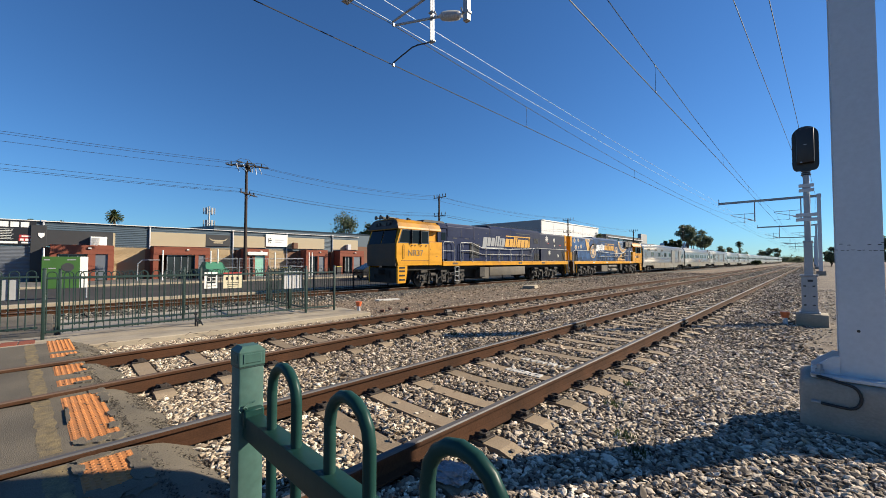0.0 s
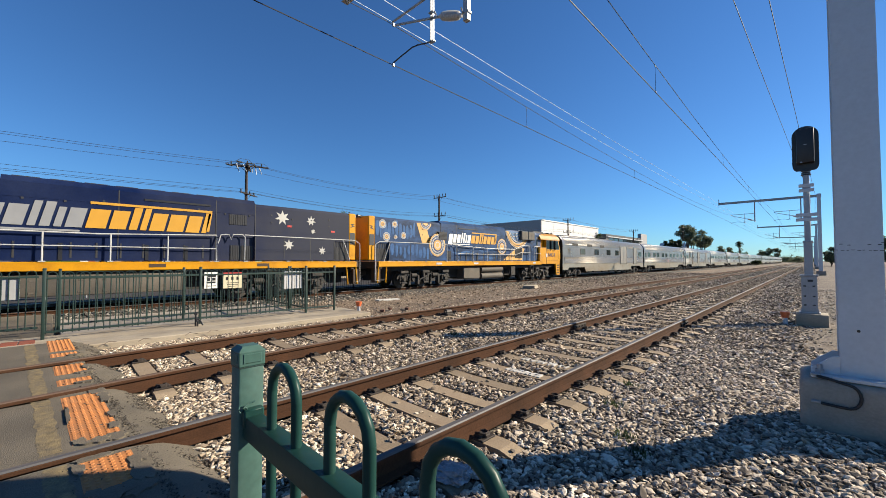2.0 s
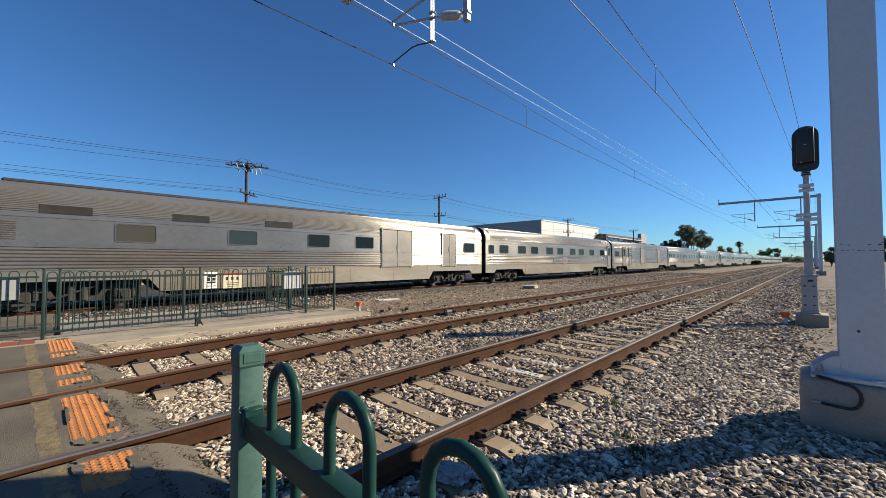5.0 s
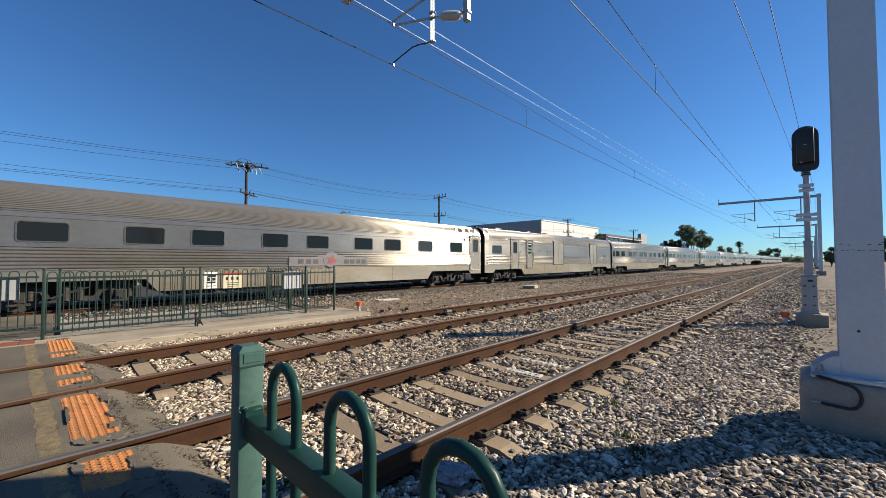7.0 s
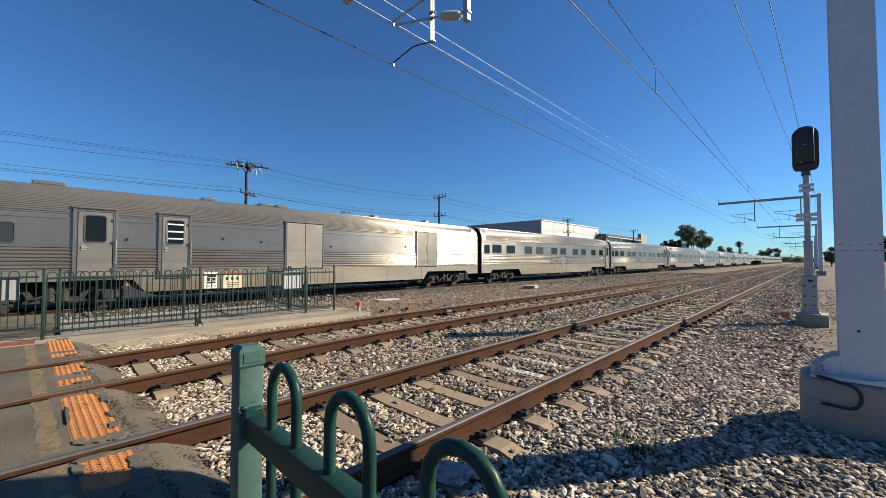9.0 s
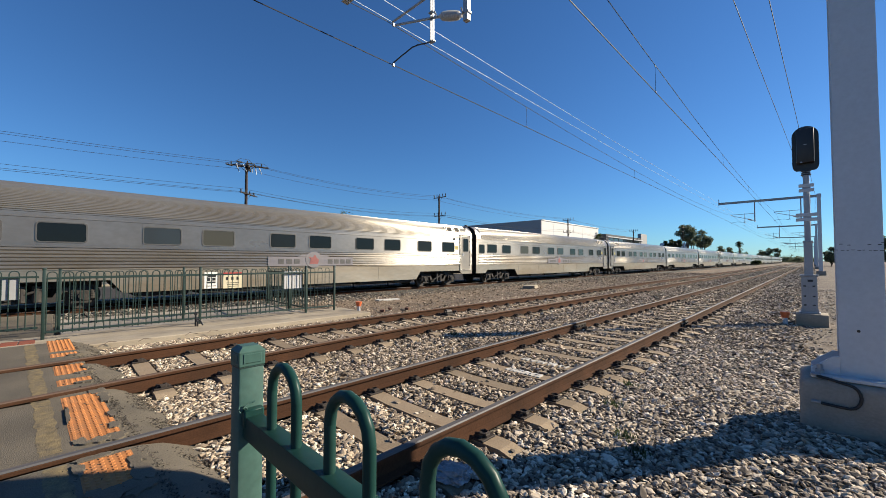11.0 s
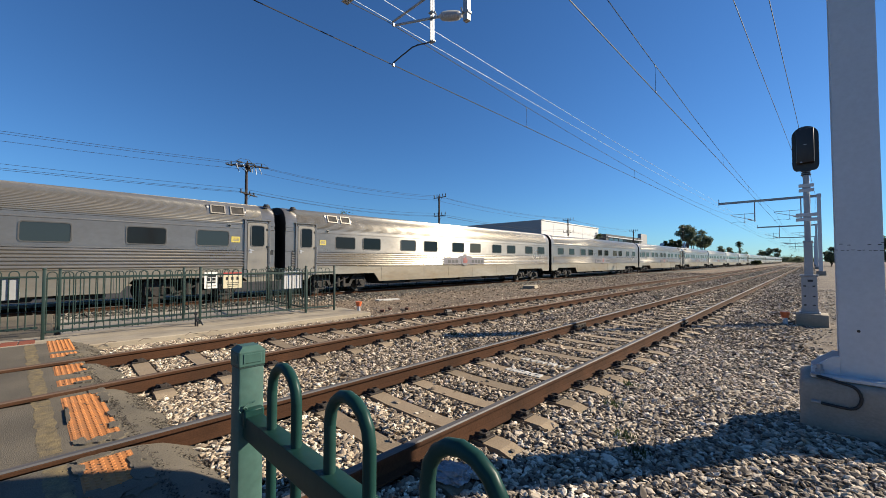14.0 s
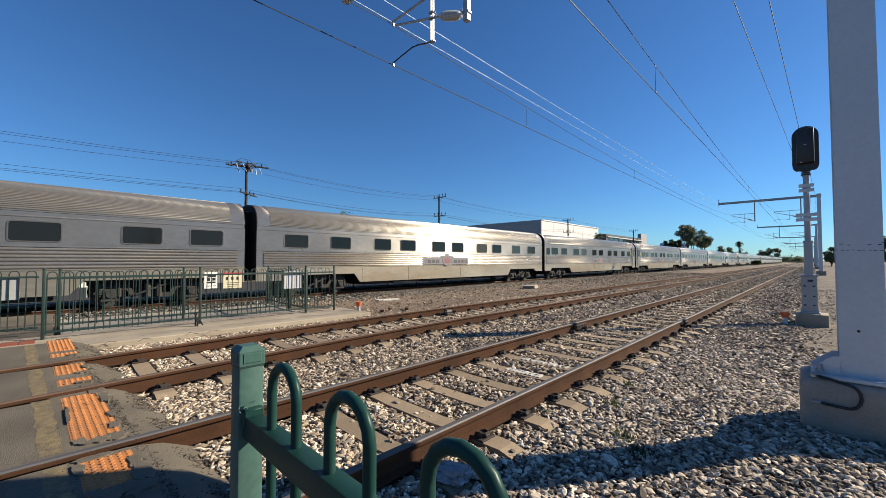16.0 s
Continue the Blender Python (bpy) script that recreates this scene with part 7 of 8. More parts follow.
    for k in (-1, 1):
        for y in np.arange(4.4, 20, 0.93):
            for z in (3.62, 3.3) if int(y * 7) % 3 else (3.62,):
                box(bm, (k * 1.305, y, z - 0.1 * (int(y * 5) % 2)), (0.02, 0.06, 0.06))
        for y in np.arange(8.9, 14.2, 0.62):
            box(bm, (k * 1.305, y, 1.95), (0.014, 0.05, 0.5))
        for y in (4.7, 5.9):
            box(bm, (k * 1.308, y, 3.12), (0.012, 0.42, 0.05))
    tagged(P("door_latch", bm, M_CHAR, "latches and small vents"), kind="stuff")
    for k in (-1, 1):
        # the last two are recesses, their shade put in as black panels
        for y0, y1, z0, z1 in ((6.2, 7.3, 1.82, 2.82), (15.52, 16.22, 3.04, 3.48) if back else (14.78, 15.46, 3.1, 3.52), (12.0, 14.1, 3.76, 3.83), (14.82, 15.7, 1.64, 2.24), (end_y - 0.85, end_y - 0.06, 1.64, 2.3)):
            bm = B()
            box(bm, (k * 1.305 if z0 < 3.5 else k * 1.315, (y0 + y1) / 2, (z0 + z1) / 2), (0.02, y1 - y0, z1 - z0))
            g = P("grille", bm, M_BLACK, "black slatted panel for grilles and the shade of recesses")
            if z0 < 3.5:
                bm = B()
                for q in range(int((y1 - y0) / 0.07)):
                    box(bm, (k * 1.318, y0 + 0.04 + 0.07 * q, (z0 + z1) / 2), (0.012, 0.02, z1 - z0))
                P("slat", bm, M_CHAR, parent=g)
        bm = B()
        c0, c1 = (15.3 if back else 15.75), end_y - 0.9
        box(bm, (k * 1.365, (c0 + c1) / 2, 2.13), (0.13, c1 - c0, 1.04), bev=0.012)
        P("equipment_cover", bm, hood_m, "low equipment covers")
        for q in range(4):
            bm = B()
            box(bm, (k * 1.431, c0 + 0.02 + (c1 - c0 - 0.04) * q / 3, 2.12), (0.01, 0.025, 1.0))
            P("panel_seam", bm, M_CHAR)
        for q in range(7):
            bm = B()
            box(bm, (k * 1.308, end_y - 0.82 + 0.12 * q, 2.45), (0.014, 0.06, 0.24))
            P("end_louvre", bm, M_BLACK)
        # feet of the handrail posts and a thin cable along the walkway
        bm = B()
        for y in (3.45, 4.52, 5.15, 6.4, 7.9, 9.5, 11.1, 12.7, 14.3, 15.4, 17.2, 19.0):
            box(bm, (k * 1.43, y, 1.585), (0.09, 0.16, 0.035))
        P("rail_foot", bm, M_SILVERPIPE, "pale foot plates of the handrail")
        bm = B()
        for y in (8.6, 9.9, 12.1, 13.3):
            box(bm, (k * 1.31, y, 1.9), (0.02, 0.1, 0.55))
        pipe(bm, [(k * 1.36, 5.2, 2.2), (k * 1.36, 6.2, 2.15), (k * 1.36, 7.4, 2.0), (k * 1.36, 8.6, 2.05)], 0.02, 5)
        P("cable_duct", bm, M_BLACK)
    # far end
    bm = B()
    box(bm, (0, end_y + 0.2, 2.85), (2.62, 0.42, 2.42), bev=0.04)
    P("hood_end", bm, M_YELLOW, "yellow hood end", True)
    bm = B()
    for k in (-1, 1):
        box(bm, (k * 1.29, end_y + 0.2, 2.75), (0.06, 0.3, 0.6))
        prism(bm, [(end_y + a, z) for a, z in ((0.05, 3.3), (0.35, 3.4), (0.2, 3.45), (0.4, 3.55), (0.1, 3.5), (0.2, 3.42))], "x", k * 1.312, k * 1.32)
    P("end_recess", bm, M_CHAR)
    bm = B()
    box(bm, (0, 20.75, 1.35), (2.8, 0.5, 0.4), bev=0.03)
    for k in (-1, 1):
        box(bm, (k * 1.2, 20.8, 0.85), (0.4, 0.34, 0.9), bev=0.02)
    P("end_platform", bm, M_YELLOW_D, "end platform with steps")
    bm = B()
    box(bm, (0, 21.0, 0.92), (0.4, 0.5, 0.3), bev=0.03)
    P("coupler", bm, M_DARK)
    for x in (-0.5, 0.5):
        bm = B()
        rod(bm, (x, end_y + 0.1, 4.06), (x, end_y + 0.4, 4.08), 0.06, sides=10)
        rod(bm, (x, end_y + 0.4, 4.08), (x, end_y + 0.62, 4.08), 0.05, 0.1, sides=12)
        P("end_horn", bm, M_BLACK, "black horn at the hood end")
    for k in (-1, 1):
        bm = B()
        for y in (20.2, 20.75):
            pipe(bm, [(k * 1.4, y, 1.55), (k * 1.42, y + 0.1, 0.4)], 0.035, 6)
        P("step_stringer", bm, M_YELLOW, "yellow step stringers")
    # handrails
    for k in (-1, 1):
        x = k * 1.43
        bm = B()
        pipe(bm, [(x, 3.45, 1.62), (x, 3.42, 2.7), (x, 3.55, 2.84), (x, 4.4, 2.84), (x, 4.52, 2.72), (x, 4.52, 1.62)], 0.024, 6)
        pipe(bm, [(x, 3.43, 2.25), (x, 4.52, 2.25)], 0.02, 6)
        pipe(bm, [(x, 5.15, 1.62), (x, 5.1, 2.7), (x, 5.2, 2.84), (x, 6.4, 2.84), (x, 7.45, 2.52), (x, 10.8, 2.5), (x, 14.3, 2.62), (x, 14.3, 1.62)], 0.024, 6)
        pipe(bm, [(x, 5.15, 2.3), (x, 6.4, 2.3), (x, 7.45, 2.08), (x, 14.3, 2.08)], 0.02, 6)
        for y in (5.35, 6.4, 7.9, 9.5, 11.1, 12.7):
            rod(bm, (x, y, 1.58), (x, y, 2.84 if y < 7 else 2.52), 0.024, sides=6)
        pipe(bm, [(x, 14.35, 2.3), (x, 14.45, 2.65), (x, 14.75, 2.68), (x, 14.82, 2.45), (x, 14.9, 2.68), (x, 15.25, 2.7), (x, 15.35, 2.6), (x, 15.35, 1.62)], 0.022, 6)
        pipe(bm, [(x, 15.35, 2.68), (x, 20.7, 2.66), (x, 21.0, 2.5), (x, 21.02, 0.55), (x, 20.75, 0.5)], 0.022, 6)
        pipe(bm, [(x, 20.0, 2.64), (x, 20.3, 1.9), (x, 20.5, 1.3)], 0.022, 6)
        P("handrail", bm, M_SILVERPIPE, "white tubular handrail", True)
    # tanks and running gear
    bm = B()
    if back:
        for k in (-1, 1):
            for z in (0.98, 0.5):
                rod(bm, (k * 1.08, 8.9, z), (k * 1.08, 11.5, z), 0.22, sides=18)
        box(bm, (0, 12.6, 0.75), (2.5, 1.8, 0.8), bev=0.05)
        box(bm, (0, 9.8, 0.75), (1.7, 3.4, 0.85), bev=0.05)
    else:
        box(bm, (0, 10.9, 0.82), (2.66, 4.85, 0.68), bev=0.05, seg=2)
        box(bm, (0, 8.0, 0.72), (2.6, 0.9, 0.86), bev=0.05)
        for y in (9.3, 10.4, 11.0, 12.2, 12.9):
            for z in (0.6, 0.98):
                box(bm, (1.335, y, z), (0.012, 0.12, 0.05))
        box(bm, (1.332, 11.0, 0.82), (0.012, 0.025, 0.66))
    P("fuel_tank", bm, M_TANK, "dusty dark fuel tank and air reservoirs", True)
    for k in (-1, 1):
        bm = B()
        for z in (0.3, 0.6, 0.9, 1.2):
            box(bm, (k * 1.36, 4.82, z), (0.1, 0.4, 0.035))
        for y in (4.62, 5.02):
            box(bm, (k * 1.36, y, 0.75), (0.06, 0.03, 1.0))
        P("ladder", bm, M_SILVERPIPE if k > 0 and not back else M_BOGIE, "side ladder")
        bm = B()
        box(bm, (k * 1.2, 7.6, 0.8), (0.3, 0.6, 0.7), bev=0.03)
        P("air_drier", bm, M_BOGIE)
        bm = B()
        pipe(bm, [(k * 1.2, 7.2, 1.2), (k * 1.25, 7.8, 1.1), (k * 1.2, 8.1, 0.5)], 0.05, 6)
        P("air_pipe", bm, M_BOGIE)
    for y in (3.7, 17.0):
        add_bogie(v, NR - y if back else y, True)
    for y in (4.55, 12.4, 16.1):
        bm = B()
        box(bm, (1.465, y, 1.43), (0.01, 0.5, 0.12))
        P("frame_mark", bm, M_YELLOW_D if not back else M_STRIPEGREY)
    return v


loco_a = locomotive("yellow and dark blue diesel locomotive with silver and amber blocks", False, M_BLUE, 20.42)
put_words(loco_a, "NR37", 0.42, 1.9, 0.52, M_NUMBER, 1.448, "grey running number")
brand(loco_a, 7.6, 14.0, 2.55, 3.58, 1.312, M_SILVERLOGO)
for i, (y, z, r, x) in enumerate(((16.97, 3.55, 0.34, 1.304), (18.34, 3.5, 0.24, 1.304), (18.45, 3.0, 0.13, 1.304), (17.22, 2.33, 0.25, 1.434), (18.86, 2.08, 0.2, 1.434))):
    bm = B()
    star(bm, y, z, r, x)
    part("star", bm, M_ARTWHITE, loco_a, "white seven-pointed star")
bm = B()
for y, z in ((17.3, 3.18), (19.5, 3.05)):
    box(bm, (1.308, y, z), (0.012, 0.2, 0.09))
part("warning_label", bm, M_RED, loco_a, "small red and white label")

loco_b = locomotive("yellow and blue diesel locomotive painted with dotted roundels", True, M_BLUEART, 20.96)
put_words(loco_b, "NR34", 19.03, 1.98, 0.52, M_ARTBLUE, 1.448, "dark blue running number")
brand(loco_b, 6.05, 11.3, 2.7, 3.6, 1.312, M_LOGOWHITE)


def roundel(v, y, z, r, x, zmax=99.0, rich=True):
    tones = [(1.0, M_GOLD), (0.86, M_ARTWHITE), (0.8, M_ARTBLUE), (0.66, M_ARTWHITE), (0.6, M_ARTBLUE), (0.46, M_GOLD), (0.3, M_ARTWHITE), (0.22, M_GOLD)] if rich else [(1.0, M_ARTWHITE), (0.84, M_ARTLIGHT), (0.66, M_ARTWHITE), (0.56, M_GOLD), (0.3, M_ARTBLUE), (0.16, M_GOLD)]
    g = None
    for k, (f, m) in enumerate(tones):
        bm = B()
        disc(bm, y, z, r * f, x + 0.003 * k, 0.003, 32, zmax=zmax)
        o = part("roundel" if g is None else "ring", bm, m, g or v, "painted dotted roundel" if g is None else "")
        g = g or o
    bm = B()
    dots(bm, y, z, r * 0.92, x + 0.003 * len(tones), 30, r * 0.06, zmax)
    dots(bm, y, z, r * 0.73, x + 0.003 * len(tones), 26, r * 0.05, zmax)
    tagged(part("dots", bm, M_ARTWHITE, g), kind="stuff")


XA = 1.304
# soft vertical brush strokes on the hood's end and on the covers
rb = random.Random(5)
for k in range(11):
    for z0, z1, x, y in ((2.95, 3.85, XA, 0.42 + 0.27 * k), (1.8, 2.5, 1.434, 1.35 + 0.31 * k)):
        zc, hh, ww = (z0 + z1) / 2 + rb.uniform(-0.12, 0.12), (z1 - z0) / 2 * rb.uniform(0.7, 1.05), rb.uniform(0.09, 0.15)
        bm = B()
        prism(bm, [(y + ww * (1 + 0.2 * math.sin(3 * a + k)) * math.cos(a), zc + hh * math.copysign(abs(math.sin(a)) ** 0.7, math.sin(a))) for a in np.linspace(0, math.tau, 19)[:-1]], "x", x, x + 0.002)
        part("brush_stroke", bm, M_STROKE, loco_b, "soft blue brush stroke")
# long wavy strokes behind the lettering
for k, (ya, yb, z) in enumerate(((6.0, 8.4, 3.68), (8.9, 11.2, 2.35), (6.3, 9.0, 2.15), (10.2, 12.0, 3.62), (12.9, 14.4, 1.95), (9.3, 11.6, 1.85))):
    bm = B()
    n = np.linspace(0, 1, 14)
    up = [(ya + (yb - ya) * u, z + 0.07 * math.sin(9 * u + k) + 0.09 * math.sin(math.pi * u)) for u in n]
    dn = [(ya + (yb - ya) * u, z + 0.07 * math.sin(9 * u + k) - 0.07 * math.sin(math.pi * u) - 0.01) for u in n[::-1]]
    prism(bm, up + dn, "x", XA - 0.001, XA + 0.001)
    part("brush_stroke", bm, M_STROKE, loco_b, "long wavy blue stroke")
for y, z, r in ((0.76, 3.66, 0.25), (1.62, 3.7, 0.2), (1.04, 2.96, 0.25), (1.68, 2.97, 0.13), (2.28, 3.08, 0.2)):
    roundel(loco_b, y, z, r, XA + 0.004, 3.93, False)
bm = B()
prism(bm, [(3.3, 3.92), (4.15, 3.92), (4.2, 3.5), (4.35, 3.1), (4.75, 2.7), (5.2, 2.1), (5.5, 1.65), (4.3, 1.65), (4.0, 2.2), (3.75, 2.75), (3.55, 3.3)], "x", XA, XA + 0.004)
part("gold_band", bm, M_GOLD, loco_b, "gold painted band")
bm = B()
prism(bm, [(12.3, 1.65), (12.9, 2.0), (13.7, 2.4), (14.75, 2.68), (15.35, 2.6), (15.1, 2.2), (14.9, 1.65)], "x", XA, XA + 0.004)
part("gold_band", bm, M_GOLD, loco_b, "gold painted band")
roundel(loco_b, 4.97, 2.6, 0.72, XA + 0.13, 99)
roundel(loco_b, 4.05, 4.0, 0.5, XA + 0.005, 3.925)
roundel(loco_b, 12.13, 2.7, 0.6, XA + 0.006)
bm = B()
box(bm, (1.385, 5.45, 3.2), (0.172, 0.74, 0.5), bev=0.006)
grille = part("side_grille", bm, M_BLACK, loco_b, "dark square louvred opening over the roundel")
for k in range(6):
    bm = B()
    box(bm, (1.474, 5.45, 3.0 + 0.08 * k), (0.012, 0.68, 0.03))
    part("louvre", bm, M_DARK, grille)
# the large half dome
g = None
for k, (f, m) in enumerate(((1.0, M_ARTWHITE), (0.975, M_ARTBLUE), (0.95, M_GOLD), (0.79, M_ARTWHITE), (0.77, M_ARTBLUE), (0.73, M_ARTWHITE), (0.69, M_ARTLIGHT))):
    bm = B()
    disc(bm, 14.35, 4.42, 1.82 * f, XA + 0.02 + 0.003 * k, 0.003, 56, zmax=3.93)
    o = part("dome" if g is None else "ring", bm, m, g or loco_b, "large painted half dome" if g is None else "")
    g = g or o
bm = B()
dots(bm, 14.35, 4.42, 1.82 * 0.87, XA + 0.046, 90, 0.055, 3.92)
dots(bm, 14.35, 4.42, 1.82 * 0.75, XA + 0.046, 96, 0.04, 3.92)
tagged(part("dots", bm, M_ARTBLUE, g), kind="stuff")
# wandering pale lines inside the dome
for k in range(6):
    bm = B()
    r = 1.82 * (0.62 - 0.085 * k)
    pts = []
    for a in np.linspace(math.pi * 1.08, math.pi * 1.92, 26):
        q = r * (1 + 0.11 * math.sin(7 * a + 1.3 * k))
        if 4.42 + q * math.sin(a) < 3.9:
            pts.append((XA + 0.05, 14.35 + q * math.cos(a), 4.42 + q * math.sin(a)))
    if len(pts) > 2:
        pipe(bm, pts, 0.026, 4)
        part("painted_line", bm, M_ARTWHITE, g, "wandering painted line")
for y in (15.03, 16.06):
    bm = B()
    box(bm, (1.42, y, 3.68), (0.3, 0.98, 0.72), bev=0.02)
    s = part("air_filter", bm, M_CHAR, loco_b, "dark boxed filter housing")
    bm = B()
    box(bm, (1.575, y, 3.68), (0.012, 0.84, 0.58), bev=0.004)
    rod(bm, (1.575, y, 3.7), (1.6, y, 3.7), 0.05, sides=10)
    part("cover", bm, M_TANK, s)
bm = B()
box(bm, (1.452, 18.75, 2.1), (0.01, 0.26, 0.3))
part("notice", bm, M_STRIPEGREY, loco_b, "small grey notice")
# ---------- small things by the tracks and the road ----------
def marker(x, y, h, z0, label):
    t = thing("marker_post", label, "post", "orange capped marker posts", pose(x, y, z0))
    b = B()
    rod(b, (0, 0, 0), (0, 0, h * 0.7), 0.05, sides=10)
    box(b, (0.02, 0, 0.01), (0.3, 0.2, 0.03), bev=0.005)
    part("post", b, M_STRIPEGREY, t, "grey stub post")
    b = B()
    rod(b, (0, 0, h * 0.6), (0, 0, h), 0.07, 0.1, sides=12)
    part("cap", b, M_ORANGE, t, "faded orange plastic cap", True)


marker(-0.53, 12.9, 0.36, -0.09, "short grey stub post with an orange plastic cap beside the signal")
marker(-10.2, 6.75, 0.36, -0.08, "short grey stub post with an orange plastic cap beside the fence")
b = B()
box(b, (-12.35, 20.4, -0.05), (0.7, 1.2, 0.24), pose(0, 0, 0, 0, 0, 20), bev=0.01)
solid("cable_pit", b, M_CONC, "low pale concrete cable pit lid in the dirt", "pit")
b = B()
box(b, (-12.95, 10.0, -0.09), (0.34, 1.0, 0.05), pose(0, 0, 0, 0, 0, -8), bev=0.006)
solid("concrete_plank", b, M_WHITEPAINT, "pale concrete plank lying on the gravel", "plank")
for x, y, a in ((-9.85, 7.4, 30), (-10.1, 7.9, -20), (-9.7, 8.3, 10)):
    b = B()
    box(b, (0, 0, 0), (0.15, 0.09, 0.08), bev=0.012)
    o = solid("block", b, M_BRICKBROWN, "broken brown block lying in the gravel", "block", "broken blocks")
    o.matrix_world = pose(x, y, -0.03, 6, 0, a)
# point lever by the second track
t = thing("rail_anchor", "dark cast fitting bolted beside the rail", "fitting", m=pose(-7.62, 8.05, 0.0))
b = B()
box(b, (0, 0, 0.0), (0.26, 0.3, 0.1), bev=0.02)
part("plate", b, M_CLIP, t)
b = B()
rod(b, (0.02, -0.1, 0.08), (0.02, 0.1, 0.08), 0.07, sides=12)
rod(b, (0.02, -0.14, 0.08), (0.02, -0.1, 0.08), 0.04, sides=8)
part("barrel", b, M_WHEEL, t, "short steel barrel", True)
# drop bolt on the fence
t = thing("gate_bolt", "black forked drop bolt hanging at the fence foot", "bolt", m=pose(-10.55, 2.45, 0))
b = B()
rod(b, (0, 0, 0.0), (0, 0, 0.34), 0.02, sides=8)
pipe(b, [(0, 0, 0.2), (0.06, 0.03, 0.1), (0.05, 0.03, 0.0)], 0.018, 6)
pipe(b, [(0, 0, 0.2), (0.04, 0.09, 0.12), (0.09, 0.13, 0.02)], 0.018, 6)
box(b, (0, 0, 0.3), (0.06, 0.06, 0.07), bev=0.01)
part("rod", b, M_BLACK, t)
# bag under the nearer fence
b = B()
bmesh.ops.create_icosphere(b, subdivisions=4, radius=1)
for v in b.verts:
    n = v.co.normalized()
    k = 1 + 0.35 * noise.noise(n * 1.7) + 0.4 * abs(noise.noise(n * 3.4)) + 0.22 * abs(noise.noise(n * 7)) + 0.08 * noise.noise(n * 13)
    fold = 1 + 0.14 * math.sin(n.y * 17 + 2.2 * noise.noise(n * 2.3))
    v.co = Vector((n.x * 0.13 * k, n.y * 0.1 * k, n.z * 0.05 * k * fold))
o = solid("plastic_bag", b, M_BAG, "crumpled pale plastic bag on the ballast", "litter", smooth=True)
o.matrix_world = pose(-1.92, 2.08, 0.0, 0, 0, 25)
# dry twigs and leaves by the concrete strip
for k in range(4):
    b = B()
    x, y = -9.55 + random.uniform(-0.06, 0.1), 0.9 + 0.5 * k + random.uniform(-0.2, 0.2)
    pipe(b, [(x, y, -0.02), (x + random.uniform(-0.1, 0.1), y + 0.08, 0.03), (x + random.uniform(-0.15, 0.15), y + 0.2, 0.01)], 0.006, 4)
    solid("twig", b, M_BARK, "dry twig on the gravel", "twig", "dry twigs")
for x, y in ((-1.25, 3.62), (-1.05, 3.4), (-1.72, 5.15), (-1.62, 4.35), (-5.6, 6.1)):
    b = B()
    for k in range(40):
        a, r = random.uniform(0, math.tau), random.uniform(0, 0.12)
        p = Vector((x + r * math.cos(a), y + r * math.sin(a), -0.03))
        q = p + Vector((random.uniform(-0.03, 0.03), random.uniform(-0.03, 0.03), random.uniform(0.03, 0.07)))
        w = Vector((0.005, 0.003, 0))
        b.faces.new((b.verts.new(p - w), b.verts.new(p + w), b.verts.new(q)))
    tagged(solid("weeds", b, M_LEAF, "small tuft of green weeds between the stones", "weeds"), kind="stuff")

# ---------- signs on the fence ----------
def board(name, x, y, z, w, h, m, label, face="x"):
    t = thing(name, label, "sign", m=pose(x, y, z, 0, 0, 0 if face == "x" else 90))
    b = B()
    box(b, (0, 0, 0), (0.012, w, h), bev=0.003)
    part("panel", b, m, t)
    return t


t = board("warning_sign", -12.24, 3.2, 1.0, 0.34, 0.46, M_WHITE, "white sign with black pictograms tied to the fence")
for dy, dz, w, h in ((0.02, 0.12, 0.2, 0.06), (-0.06, 0.03, 0.08, 0.1), (0.07, 0.03, 0.08, 0.08), (0.0, -0.06, 0.22, 0.05), (0.0, -0.16, 0.24, 0.02)):
    b = B()
    box(b, (0.008, dy, dz), (0.006, w, h))
    part("pictogram", b, M_BLACK, t)
t = board("warning_sign", -12.24, 3.76, 0.98, 0.5, 0.46, M_CREAMSIGN, "cream warning sign with a red heading bar")
b = B()
box(b, (0.008, 0, 0.2), (0.006, 0.5, 0.06))
part("heading", b, M_RED, t, "red heading bar")
for k in range(3):
    b = B()
    box(b, (0.008, -0.15 + 0.14 * k, 0.06), (0.006, 0.06, 0.09))
    part("pictogram", b, M_BLACK, t)
for k, w in enumerate((0.34, 0.3, 0.22)):
    b = B()
    box(b, (0.008, 0, -0.07 - 0.05 * k), (0.006, w, 0.014))
    part("sign_writing", b, M_CHAR, t)
t = board("notice_board", -10.955, 4.98, 0.99, 0.56, 0.5, M_SIGNPALE, "pale grey board fixed behind the fence bars")
t = board("notice_board", -11.725, -0.58, 0.98, 0.34, 0.46, M_GREYWALL, "pale grey board fixed behind the fence bars")

